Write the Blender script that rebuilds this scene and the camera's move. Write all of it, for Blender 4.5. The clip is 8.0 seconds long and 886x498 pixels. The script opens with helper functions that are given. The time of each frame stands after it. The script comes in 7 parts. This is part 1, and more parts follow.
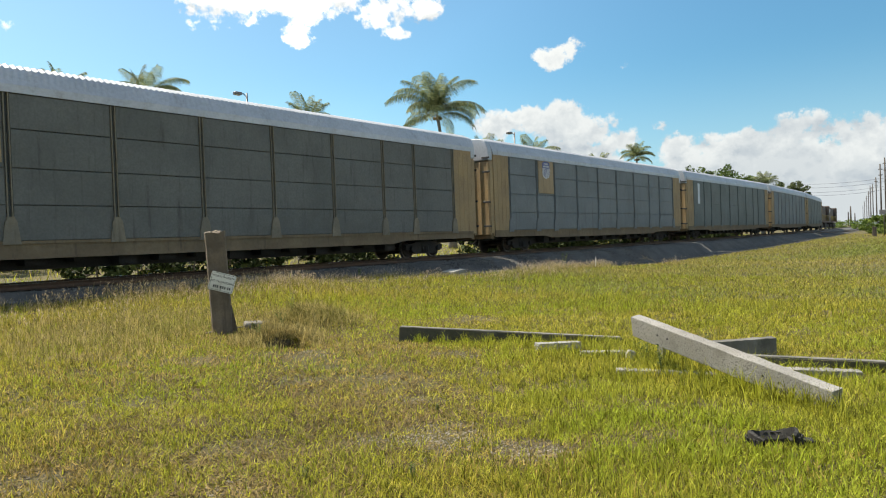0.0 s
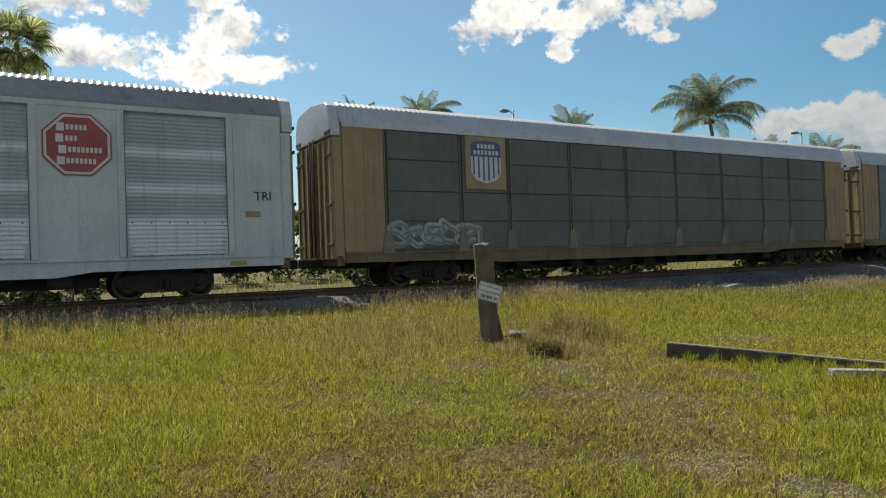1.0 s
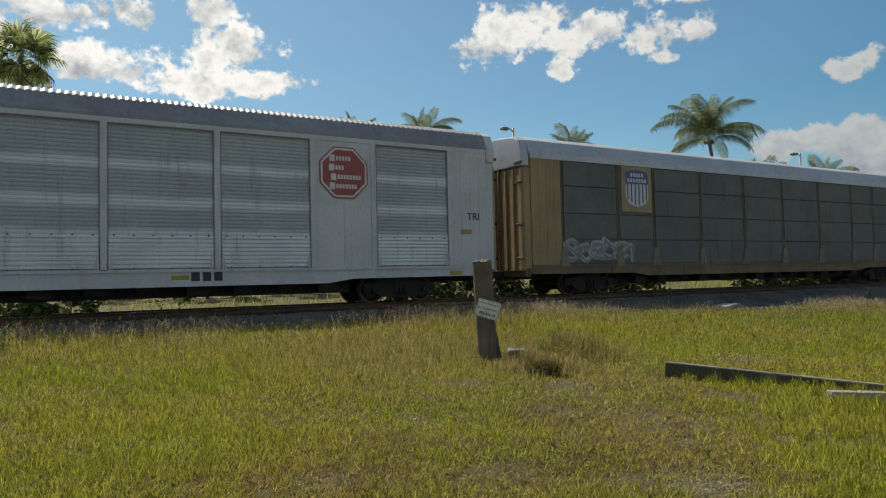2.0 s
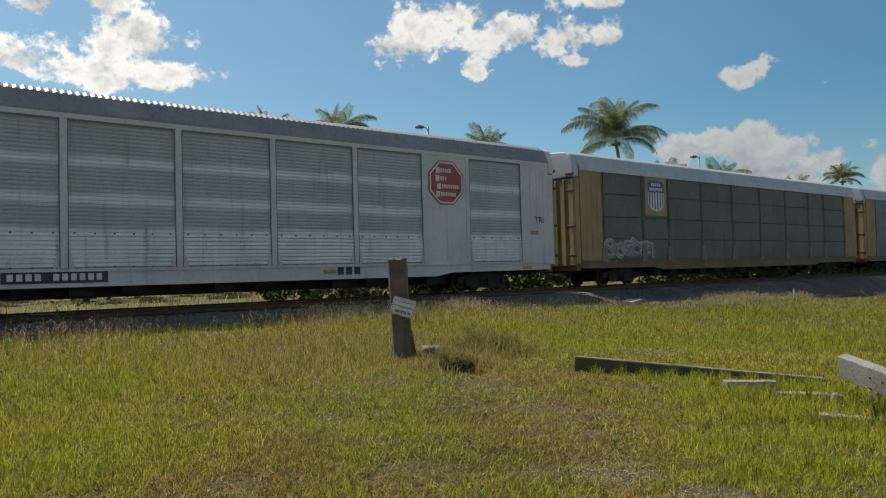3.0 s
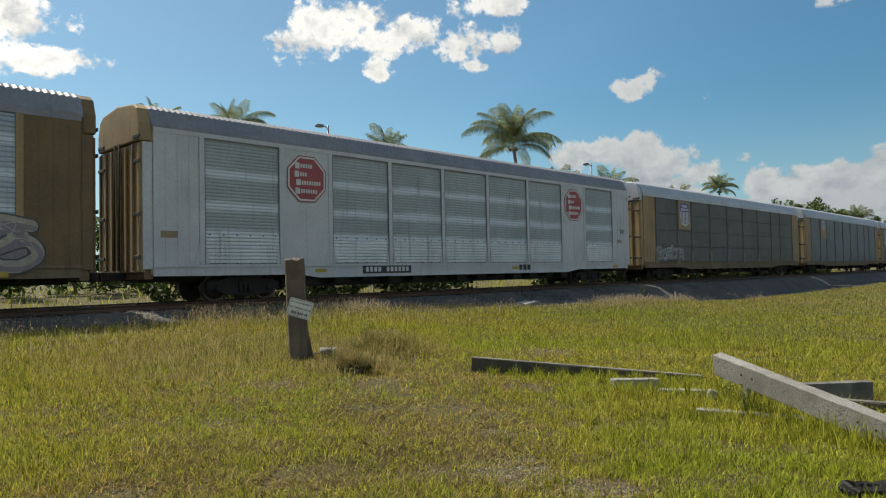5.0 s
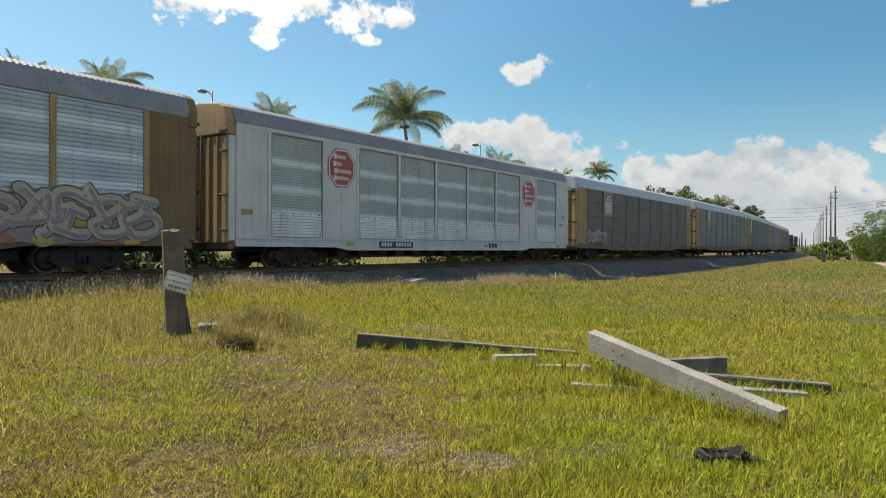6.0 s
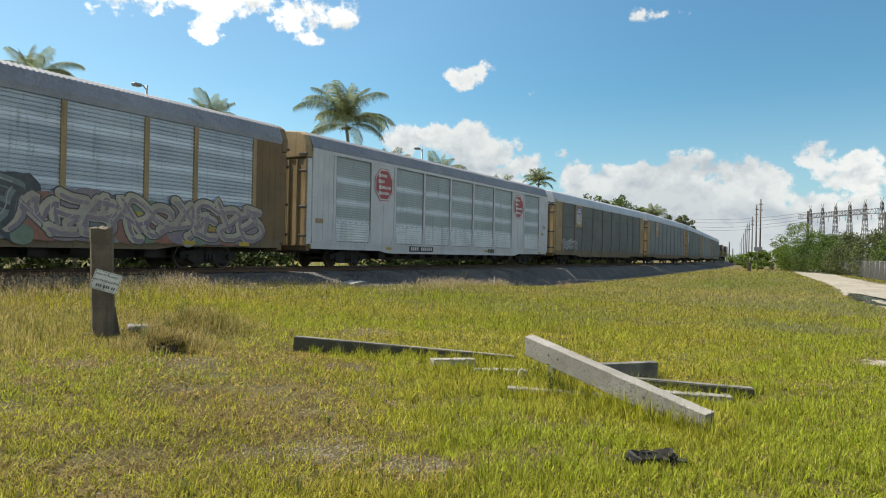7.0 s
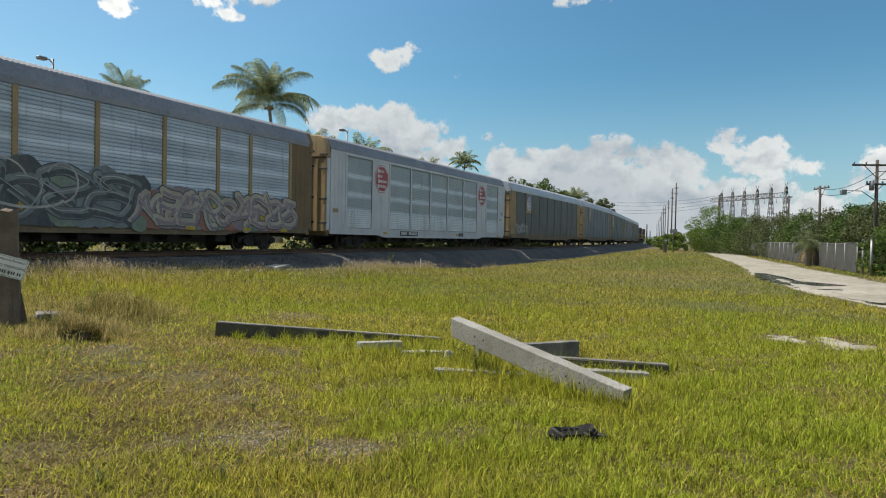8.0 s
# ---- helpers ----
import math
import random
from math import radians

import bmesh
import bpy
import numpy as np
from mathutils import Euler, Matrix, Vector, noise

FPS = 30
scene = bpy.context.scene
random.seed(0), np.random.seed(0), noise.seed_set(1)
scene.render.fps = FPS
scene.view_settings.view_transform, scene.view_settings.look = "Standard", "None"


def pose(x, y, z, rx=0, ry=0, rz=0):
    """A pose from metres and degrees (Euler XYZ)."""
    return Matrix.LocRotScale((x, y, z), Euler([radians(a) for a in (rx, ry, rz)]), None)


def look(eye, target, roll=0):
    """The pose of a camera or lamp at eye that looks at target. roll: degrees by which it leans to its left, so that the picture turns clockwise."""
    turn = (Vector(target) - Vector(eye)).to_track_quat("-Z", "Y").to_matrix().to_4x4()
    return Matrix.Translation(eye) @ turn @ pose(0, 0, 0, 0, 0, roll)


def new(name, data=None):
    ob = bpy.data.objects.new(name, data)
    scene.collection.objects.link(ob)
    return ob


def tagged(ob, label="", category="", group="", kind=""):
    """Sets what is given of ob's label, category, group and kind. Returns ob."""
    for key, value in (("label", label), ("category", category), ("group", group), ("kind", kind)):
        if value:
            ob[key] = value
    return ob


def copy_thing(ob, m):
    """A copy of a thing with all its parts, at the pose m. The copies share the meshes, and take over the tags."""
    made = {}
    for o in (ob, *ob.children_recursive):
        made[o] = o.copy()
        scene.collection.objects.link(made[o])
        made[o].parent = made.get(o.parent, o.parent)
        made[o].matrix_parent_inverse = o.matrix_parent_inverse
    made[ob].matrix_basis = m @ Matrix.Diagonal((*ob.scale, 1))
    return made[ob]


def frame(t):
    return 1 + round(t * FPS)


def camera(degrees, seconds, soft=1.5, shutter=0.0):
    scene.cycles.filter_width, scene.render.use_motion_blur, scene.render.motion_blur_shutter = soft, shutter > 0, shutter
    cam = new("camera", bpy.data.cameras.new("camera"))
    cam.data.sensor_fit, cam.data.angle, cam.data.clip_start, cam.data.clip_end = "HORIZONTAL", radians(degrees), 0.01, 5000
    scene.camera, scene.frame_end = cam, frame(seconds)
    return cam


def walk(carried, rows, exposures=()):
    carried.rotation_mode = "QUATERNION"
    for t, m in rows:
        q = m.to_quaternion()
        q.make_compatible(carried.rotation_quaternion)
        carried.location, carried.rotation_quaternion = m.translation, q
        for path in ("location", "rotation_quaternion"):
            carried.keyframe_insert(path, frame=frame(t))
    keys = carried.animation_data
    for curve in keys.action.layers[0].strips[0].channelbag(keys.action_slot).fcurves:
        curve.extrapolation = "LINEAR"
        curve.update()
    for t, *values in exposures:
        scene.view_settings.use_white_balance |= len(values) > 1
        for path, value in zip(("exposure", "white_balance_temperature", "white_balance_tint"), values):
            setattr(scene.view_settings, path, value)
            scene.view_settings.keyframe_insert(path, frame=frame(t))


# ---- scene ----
# Axes: +y runs square from the camera to the railway track, +x along the track the way the train goes.
EYE = 1.6
cam = camera(64.6, 8.0, soft=1.1)
ROWS = [
    (0.0, 89.26, 2.16, -51.78),
    (0.5, 90.01, 2.52, -40.63),
    (1.0, 91.00, 1.99, -30.48),
    (1.2, 91.63, 1.51, -28.24),
    (2.3, 92.54, 1.25, -32.76),
    (2.5, 92.28, 1.24, -34.55),
    (3.0, 92.00, 1.58, -37.50),
    (3.5, 91.98, 1.40, -41.05),
    (4.0, 91.61, 1.45, -42.88),
    (5.3, 91.71, 0.84, -47.47),
    (5.5, 91.30, 0.58, -49.15),
    (6.0, 89.96, -0.21, -54.89),
    (6.5, 89.97, -0.70, -56.56),
    (7.0, 90.31, -1.23, -59.79),
    (7.5, 90.02, -1.23, -63.43),
    (8.0, 89.02, -1.08, -65.80),
]
walk(cam, [(t, pose(0, 0, EYE, rx, ry, rz)) for t, rx, ry, rz in ROWS],
     exposures=[(t, e, k, 9.0) for t, e, k in ((0.0, 0.84, 7100.0), (0.5, 0.66, 7200.0), (1.0, 0.29, 7100.0), (2.5, 0.01, 6950.0), (3.5, 0.07, 6950.0), (4.2, 0.10, 6950.0), (5.5, 0.42, 7100.0), (6.5, 0.74, 7150.0), (7.2, 0.68, 7000.0), (8.0, 0.46, 6850.0))])

# ---- world and sun ----
SUN_AZ, SUN_EL = -14.0, 56.0          # degrees from +y towards +x, and above the horizon
SKY_STRENGTH = 0.09

sun = new("sun", bpy.data.lights.new("sun", "SUN"))
sun.data.energy, sun.data.angle, sun.data.color = 4.8, radians(0.53), (1.0, 0.93, 0.82)
_a, _e = radians(SUN_AZ), radians(SUN_EL)
SUN_DIR = Vector((math.sin(_a) * math.cos(_e), math.cos(_a) * math.cos(_e), math.sin(_e)))
sun.matrix_basis = look(SUN_DIR * 100, (0, 0, 0))

# the lumps of each cloud: azimuth, elevation, half width, half height, all in degrees
CLOUD_HIGH = [
    (34.1, 18.1, 2.6, 1.6), (36.0, 19.3, 2.6, 1.8), (38.8, 19.7, 3.3, 1.7), (42.1, 18.8, 3.1, 1.6), (44.1, 18.3, 1.7, 1.3), (40.6, 16.3, 1.5, 0.6),
    (47.3, 18.0, 1.5, 1.1), (49.4, 18.4, 2.1, 1.4), (51.2, 18.5, 1.3, 1.2), (48.8, 16.4, 1.2, 0.7), (50.0, 21.0, 2.3, 0.9),
    (61.4, 14.2, 1.4, 0.7), (62.4, 14.8, 0.8, 0.6), (60.3, 14.3, 0.8, 0.5), (66.6, 13.1, 0.5, 0.3), (76.7, 18.6, 2.1, 0.6),
]
CLOUD_LEFT = [
    (2.1, 19.3, 4.1, 1.2), (7.2, 19.8, 2.3, 1.3), (3.4, 16.1, 2.0, 1.6), (8.0, 16.2, 3.6, 1.6), (12.0, 17.4, 2.9, 2.0), (14.4, 18.4, 2.3, 1.7),
    (15.9, 18.2, 2.2, 0.9), (12.2, 15.4, 5.1, 1.2), (16.9, 15.5, 2.3, 0.9), (12.3, 20.4, 2.5, 1.2), (-4.0, 17.5, 3.5, 1.6),
]
CLOUD_BANK = [
    (56.6, 9.1, 1.8, 1.2), (59.1, 8.9, 2.1, 1.4), (61.9, 9.0, 2.2, 1.5), (64.2, 8.2, 2.0, 1.3), (66.2, 7.3, 1.8, 1.1), (70.1, 6.0, 2.0, 1.3), (73.1, 5.8, 2.7, 1.3),
    (76.0, 6.1, 2.4, 1.3), (78.2, 6.6, 2.2, 1.3), (80.4, 6.7, 1.9, 1.5), (82.7, 6.2, 1.9, 1.3), (84.6, 6.3, 0.9, 0.9), (84.2, 4.9, 2.2, 1.5), (78.2, 4.5, 6.8, 1.9),
    (82.2, 3.2, 4.9, 1.9), (71.6, 3.8, 5.4, 1.8),
]
CLOUD_FAR = [
    (87.9, 7.9, 1.6, 0.9), (89.8, 6.7, 1.9, 1.2), (90.9, 6.1, 2.2, 1.3), (89.4, 5.9, 1.7, 0.9), (93.0, 5.5, 1.3, 0.6), (89.5, 4.0, 3.4, 1.0), (96.4, 4.1, 1.5, 1.2),
    (97.9, 5.2, 1.3, 1.4), (81.0, 1.2, 12.0, 3.2), (69.1, 8.1, 0.4, 0.3), (93.4, 2.3, 6.0, 1.6), (62.0, 5.5, 5.0, 2.0), (103.0, 3.5, 4.0, 2.0),
]


class Nodes:
    """A short hand for node trees."""

    def __init__(self, tree):
        self.tree = tree
        tree.nodes.clear()

    def add(self, kind):
        return self.tree.nodes.new(kind)

    def put(self, socket, value):
        if isinstance(value, bpy.types.NodeSocket):
            self.tree.links.new(value, socket)
        else:
            socket.default_value = value

    def math(self, op, a, b=None, c=None, clamp=False):
        n = self.add("ShaderNodeMath")
        n.operation, n.use_clamp = op, clamp
        for i, v in enumerate((a, b, c)):
            if v is not None:
                self.put(n.inputs[i], v)
        return n.outputs[0]

    def ramp(self, value, a, b, lo=0.0, hi=1.0):
        n = self.add("ShaderNodeMapRange")
        n.interpolation_type = "SMOOTHSTEP"
        for i, v in enumerate((value, a, b, lo, hi)):
            self.put(n.inputs[i], v)
        return n.outputs[0]

    def mix(self, f, a, b, blend="MIX"):
        n = self.add("ShaderNodeMix")
        n.data_type, n.blend_type = "RGBA", blend
        self.put(n.inputs[0], f)
        self.put(n.inputs[6], a if isinstance(a, bpy.types.NodeSocket) else (*a[:3], 1))
        self.put(n.inputs[7], b if isinstance(b, bpy.types.NodeSocket) else (*b[:3], 1))
        return n.outputs[2]

    def noise(self, vector, scale, detail=4.0, rough=0.55, distort=0.0):
        n = self.add("ShaderNodeTexNoise")
        self.put(n.inputs["Vector"], vector)
        n.inputs["Scale"].default_value, n.inputs["Detail"].default_value = scale, detail
        n.inputs["Roughness"].default_value, n.inputs["Distortion"].default_value = rough, distort
        return n.outputs[0]

    def mapped(self, vector, scale=(1, 1, 1), loc=(0, 0, 0)):
        n = self.add("ShaderNodeMapping")
        self.put(n.inputs[0], vector)
        n.inputs["Scale"].default_value, n.inputs["Location"].default_value = scale, loc
        return n.outputs[0]


def make_sky():
    world = bpy.data.worlds.new("sky")
    scene.world = world
    world.use_nodes = True
    k = Nodes(world.node_tree)
    sky = k.add("ShaderNodeTexSky")
    sky.sky_type, sky.sun_disc = "NISHITA", False
    sky.sun_elevation, sky.sun_rotation = radians(SUN_EL), radians(SUN_AZ)
    sky.air_density, sky.dust_density, sky.ozone_density = 1.0, 1.2, 1.6
    co = k.add("ShaderNodeTexCoord").outputs["Generated"]
    xyz = k.add("ShaderNodeSeparateXYZ")
    k.put(xyz.inputs[0], co)
    az = k.math("MULTIPLY", k.math("ARCTAN2", xyz.outputs[0], xyz.outputs[1]), 57.2958)
    el = k.math("MULTIPLY", k.math("ARCSINE", xyz.outputs[2]), 57.2958)
    level = k.math("COSINE", k.math("MULTIPLY", el, 0.0174533))
    body = None
    for a, e, w, h in CLOUD_HIGH + CLOUD_LEFT + CLOUD_BANK + CLOUD_FAR:
        u = k.math("MULTIPLY", k.math("MULTIPLY_ADD", az, 1 / w, -a / w), level)
        v = k.math("MULTIPLY_ADD", el, 1 / h, -e / h)
        r = k.math("MULTIPLY_ADD", u, u, k.math("MULTIPLY", v, v))
        grip = 0.5 * min(h, 1.2) if h < 1.7 or e > 6 else 0.8 * h
        inside = k.math("MULTIPLY_ADD", r, -grip, grip)
        body = inside if body is None else k.math("SMOOTH_MAX", body, inside, 0.25)
    # unseen rest of the sky: scattered fair-weather clouds, added to brighten the train's side
    out = k.ramp(k.math("ABSOLUTE", k.math("SUBTRACT", az, 48.0)), 62.0, 80.0)
    far = k.math("MULTIPLY", k.ramp(k.noise(k.mapped(co, (1, 1, 2.2)), 2.6, 3.0), 0.42, 0.58), out)
    body = k.math("MAXIMUM", k.math("MAXIMUM", body, -3.0), k.math("MULTIPLY_ADD", far, 2.0, -1.4))
    puff = k.noise(co, 22.0, 8.0, 0.58)
    lump = k.noise(k.mapped(co, (1, 1, 1.3)), 11.0, 3.0, 0.5)
    billows = []
    for shift in (0.0, 0.014):
        at = k.mapped(co, (1, 1, 1.25), (0.0, 0.0, shift))
        wobble = k.add("ShaderNodeVectorMath")
        wobble.operation = "MULTIPLY_ADD"
        k.put(wobble.inputs[0], k.noise(at, 34.0, 6.0, 0.6))
        wobble.inputs[1].default_value = (0.05, 0.05, 0.05)
        k.put(wobble.inputs[2], at)
        v = k.add("ShaderNodeTexVoronoi")
        v.feature = "SMOOTH_F1"
        k.put(v.inputs["Vector"], wobble.outputs[0])
        v.inputs["Scale"].default_value, v.inputs["Detail"].default_value = 17.0, 3.0
        v.inputs["Roughness"].default_value, v.inputs["Smoothness"].default_value = 0.5, 0.8
        billows.append(k.math("SUBTRACT", 1.0, v.outputs["Distance"]))
    bumpy = k.math("MULTIPLY_ADD", billows[0], 1.0, -0.62)
    crumbs = k.math("MULTIPLY_ADD", k.noise(co, 75.0, 6.0, 0.62), 1.5, -0.75)
    rag = k.math("ADD", crumbs, k.math("ADD", k.math("MULTIPLY_ADD", puff, 2.2, -1.1), k.math("MULTIPLY_ADD", lump, 0.9, -0.45)))
    dens = k.math("ADD", k.math("ADD", body, 0.46), k.math("ADD", rag, bumpy))
    cover = k.ramp(dens, -0.16, 0.34)
    thick = k.ramp(dens, 0.35, 1.3)
    deep = k.noise(k.mapped(co, (1, 1, 1.3), (0, 0, 0.030)), 11.0, 3.0, 0.5)
    shade = k.math("ADD", k.math("MULTIPLY_ADD", k.math("SUBTRACT", billows[1], billows[0]), 1.3, 0.12), k.math("MULTIPLY", k.math("SUBTRACT", deep, lump), 3.2), clamp=True)
    grey = k.math("MULTIPLY", k.math("ADD", k.math("MULTIPLY", thick, 0.46), shade), 0.95, clamp=True)
    dot = k.add("ShaderNodeVectorMath")
    dot.operation = "DOT_PRODUCT"
    k.put(dot.inputs[0], co)
    dot.inputs[1].default_value = SUN_DIR
    facing = dot.outputs["Value"]
    white = k.mix(k.ramp(facing, 0.25, 0.75), (5.2, 5.65, 6.05), (10.6, 10.7, 10.7))
    # clouds opposite the sun, out of view, made bright to light the train
    white = k.mix(k.ramp(facing, 0.05, -0.35), white, (10.5, 10.5, 10.4))
    white = k.mix(k.ramp(el, 7.5, 1.0, 0.0, 0.6), white, (3.7, 4.25, 4.8))
    cloud = k.mix(grey, white, (3.2, 3.75, 4.4))
    # towards the sun the sky and its clouds are paler
    haze = k.ramp(el, 14.0, -1.0, 0.0, 0.48)
    tint = k.mix(1.0, sky.outputs[0], k.mix(k.ramp(facing, 0.15, 0.7), (0.57, 1.06, 1.22), (0.76, 1.06, 1.13)), "MULTIPLY")
    # the sky is deepest at right angles to the sun
    deep_blue = k.math("MULTIPLY_ADD", k.math("MULTIPLY", facing, facing), 1.12, 0.79)
    air = k.mix(1.0, k.mix(haze, tint, (5.6, 7.2, 8.6)), k.mix(deep_blue, (0, 0, 0), (1, 1, 1)), "MULTIPLY")
    colour = k.mix(cover, air, cloud)
    bg = k.add("ShaderNodeBackground")
    k.put(bg.inputs[0], colour)
    bg.inputs[1].default_value = SKY_STRENGTH
    k.tree.links.new(bg.outputs[0], k.add("ShaderNodeOutputWorld").inputs[0])


make_sky()


# ---- materials ----
def surface(name, colour, other=None, large=0.8, fine=20.0, rough=0.7, metal=0.0, bump=0.2, grime=None, streak=False, depth=0.01,
            spread=(0.35, 0.65), through_light=0.0, by_island=0.0, grime_at=(0.52, 0.75), sheen_bands=(), pits=0.0):
    """A procedural surface: two colours mixed at a large scale, fine grain, grime in patches or upright streaks, relief."""
    m = bpy.data.materials.new(name)
    m.use_nodes = True
    k = Nodes(m.node_tree)
    co = k.add("ShaderNodeTexCoord").outputs["Object"]
    other = other or tuple(c * 0.72 for c in colour)
    big = k.noise(co, large, 4.0, 0.6)
    grain = k.noise(co, fine, 4.0, 0.65)
    c = k.mix(k.ramp(big, *spread), colour, other)
    c = k.mix(k.ramp(grain, 0.3, 0.75, 0.0, 0.35), c, tuple(v * 0.55 for v in colour))
    if by_island:
        geo = k.add("ShaderNodeNewGeometry")
        hsv = k.add("ShaderNodeHueSaturation")
        k.put(hsv.inputs["Color"], c)
        k.put(hsv.inputs["Value"], k.math("MULTIPLY_ADD", geo.outputs["Random Per Island"], by_island, 1 - by_island / 2))
        c = hsv.outputs[0]
    if sheen_bands:
        # reflected light at some heights, put into the colour as soft uneven stripes
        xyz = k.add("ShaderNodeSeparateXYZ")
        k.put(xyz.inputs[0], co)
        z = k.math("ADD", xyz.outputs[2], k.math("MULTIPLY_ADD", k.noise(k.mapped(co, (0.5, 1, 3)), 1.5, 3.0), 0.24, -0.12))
        for at, half in sheen_bands[0]:
            c = k.mix(k.ramp(k.math("ABSOLUTE", k.math("SUBTRACT", z, at)), half, 0.0, 0.0, 0.8), c, sheen_bands[1])
    if pits:
        c = k.mix(k.ramp(k.noise(co, pits, 2.0, 0.5), 0.57, 0.63, 0.0, 0.8), c, tuple(v * 0.40 for v in colour))
    if grime:
        where = k.noise(k.mapped(co, (1.6, 1.6, 0.16) if streak else (1, 1, 1)), 2.4, 6.0, 0.7)
        c = k.mix(k.ramp(where, *grime_at, 0.0, 0.85), c, grime)
    bsdf = k.add("ShaderNodeBsdfPrincipled")
    k.put(bsdf.inputs["Base Color"], c)
    bsdf.inputs["Metallic"].default_value = metal
    k.put(bsdf.inputs["Roughness"], k.ramp(grain, 0.2, 0.8, max(rough - 0.12, 0.02), min(rough + 0.12, 1)))
    if bump:
        b = k.add("ShaderNodeBump")
        b.inputs["Strength"].default_value, b.inputs["Distance"].default_value = bump, depth
        k.put(b.inputs["Height"], grain)
        k.put(bsdf.inputs["Normal"], b.outputs[0])
    shader = bsdf.outputs[0]
    if through_light:
        tr = k.add("ShaderNodeBsdfTranslucent")
        k.put(tr.inputs[0], c)
        mx = k.add("ShaderNodeMixShader")
        mx.inputs[0].default_value = through_light
        k.tree.links.new(shader, mx.inputs[1])
        k.tree.links.new(tr.outputs[0], mx.inputs[2])
        shader = mx.outputs[0]
    k.tree.links.new(shader, k.add("ShaderNodeOutputMaterial").inputs[0])
    return m


def leafy(name, young, dry, patch=0.35, share=0.45, spread=(0.4, 0.62), green=None):
    """Blades and leaves: colour by island and by patches of the ground, light passing through."""
    m = bpy.data.materials.new(name)
    m.use_nodes = True
    k = Nodes(m.node_tree)
    co = k.add("ShaderNodeTexCoord").outputs["Object"]
    geo = k.add("ShaderNodeNewGeometry")
    rnd = geo.outputs["Random Per Island"]
    where = k.math("ADD", k.noise(co, patch, 3.0), k.math("MULTIPLY_ADD", rnd, 0.36, -0.18))
    c = k.mix(k.ramp(where, *spread), young, dry)
    if green:
        c = k.mix(k.ramp(k.math("ADD", k.noise(k.mapped(co, (1, 1, 1), (31, 7, 0)), patch * 0.7, 2.0), k.math("MULTIPLY_ADD", rnd, 0.2, -0.1)), 0.52, 0.64), c, green)
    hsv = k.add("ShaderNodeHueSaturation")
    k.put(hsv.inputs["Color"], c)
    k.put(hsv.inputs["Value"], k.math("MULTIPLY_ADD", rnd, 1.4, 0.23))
    d = k.add("ShaderNodeBsdfPrincipled")
    k.put(d.inputs["Base Color"], hsv.outputs[0])
    d.inputs["Roughness"].default_value = 0.65
    d.inputs["Specular IOR Level"].default_value = 0.18
    t = k.add("ShaderNodeBsdfTranslucent")
    k.put(t.inputs[0], hsv.outputs[0])
    mx = k.add("ShaderNodeMixShader")
    mx.inputs[0].default_value = share
    k.tree.links.new(d.outputs[0], mx.inputs[1])
    k.tree.links.new(t.outputs[0], mx.inputs[2])
    k.tree.links.new(mx.outputs[0], k.add("ShaderNodeOutputMaterial").inputs[0])
    return m


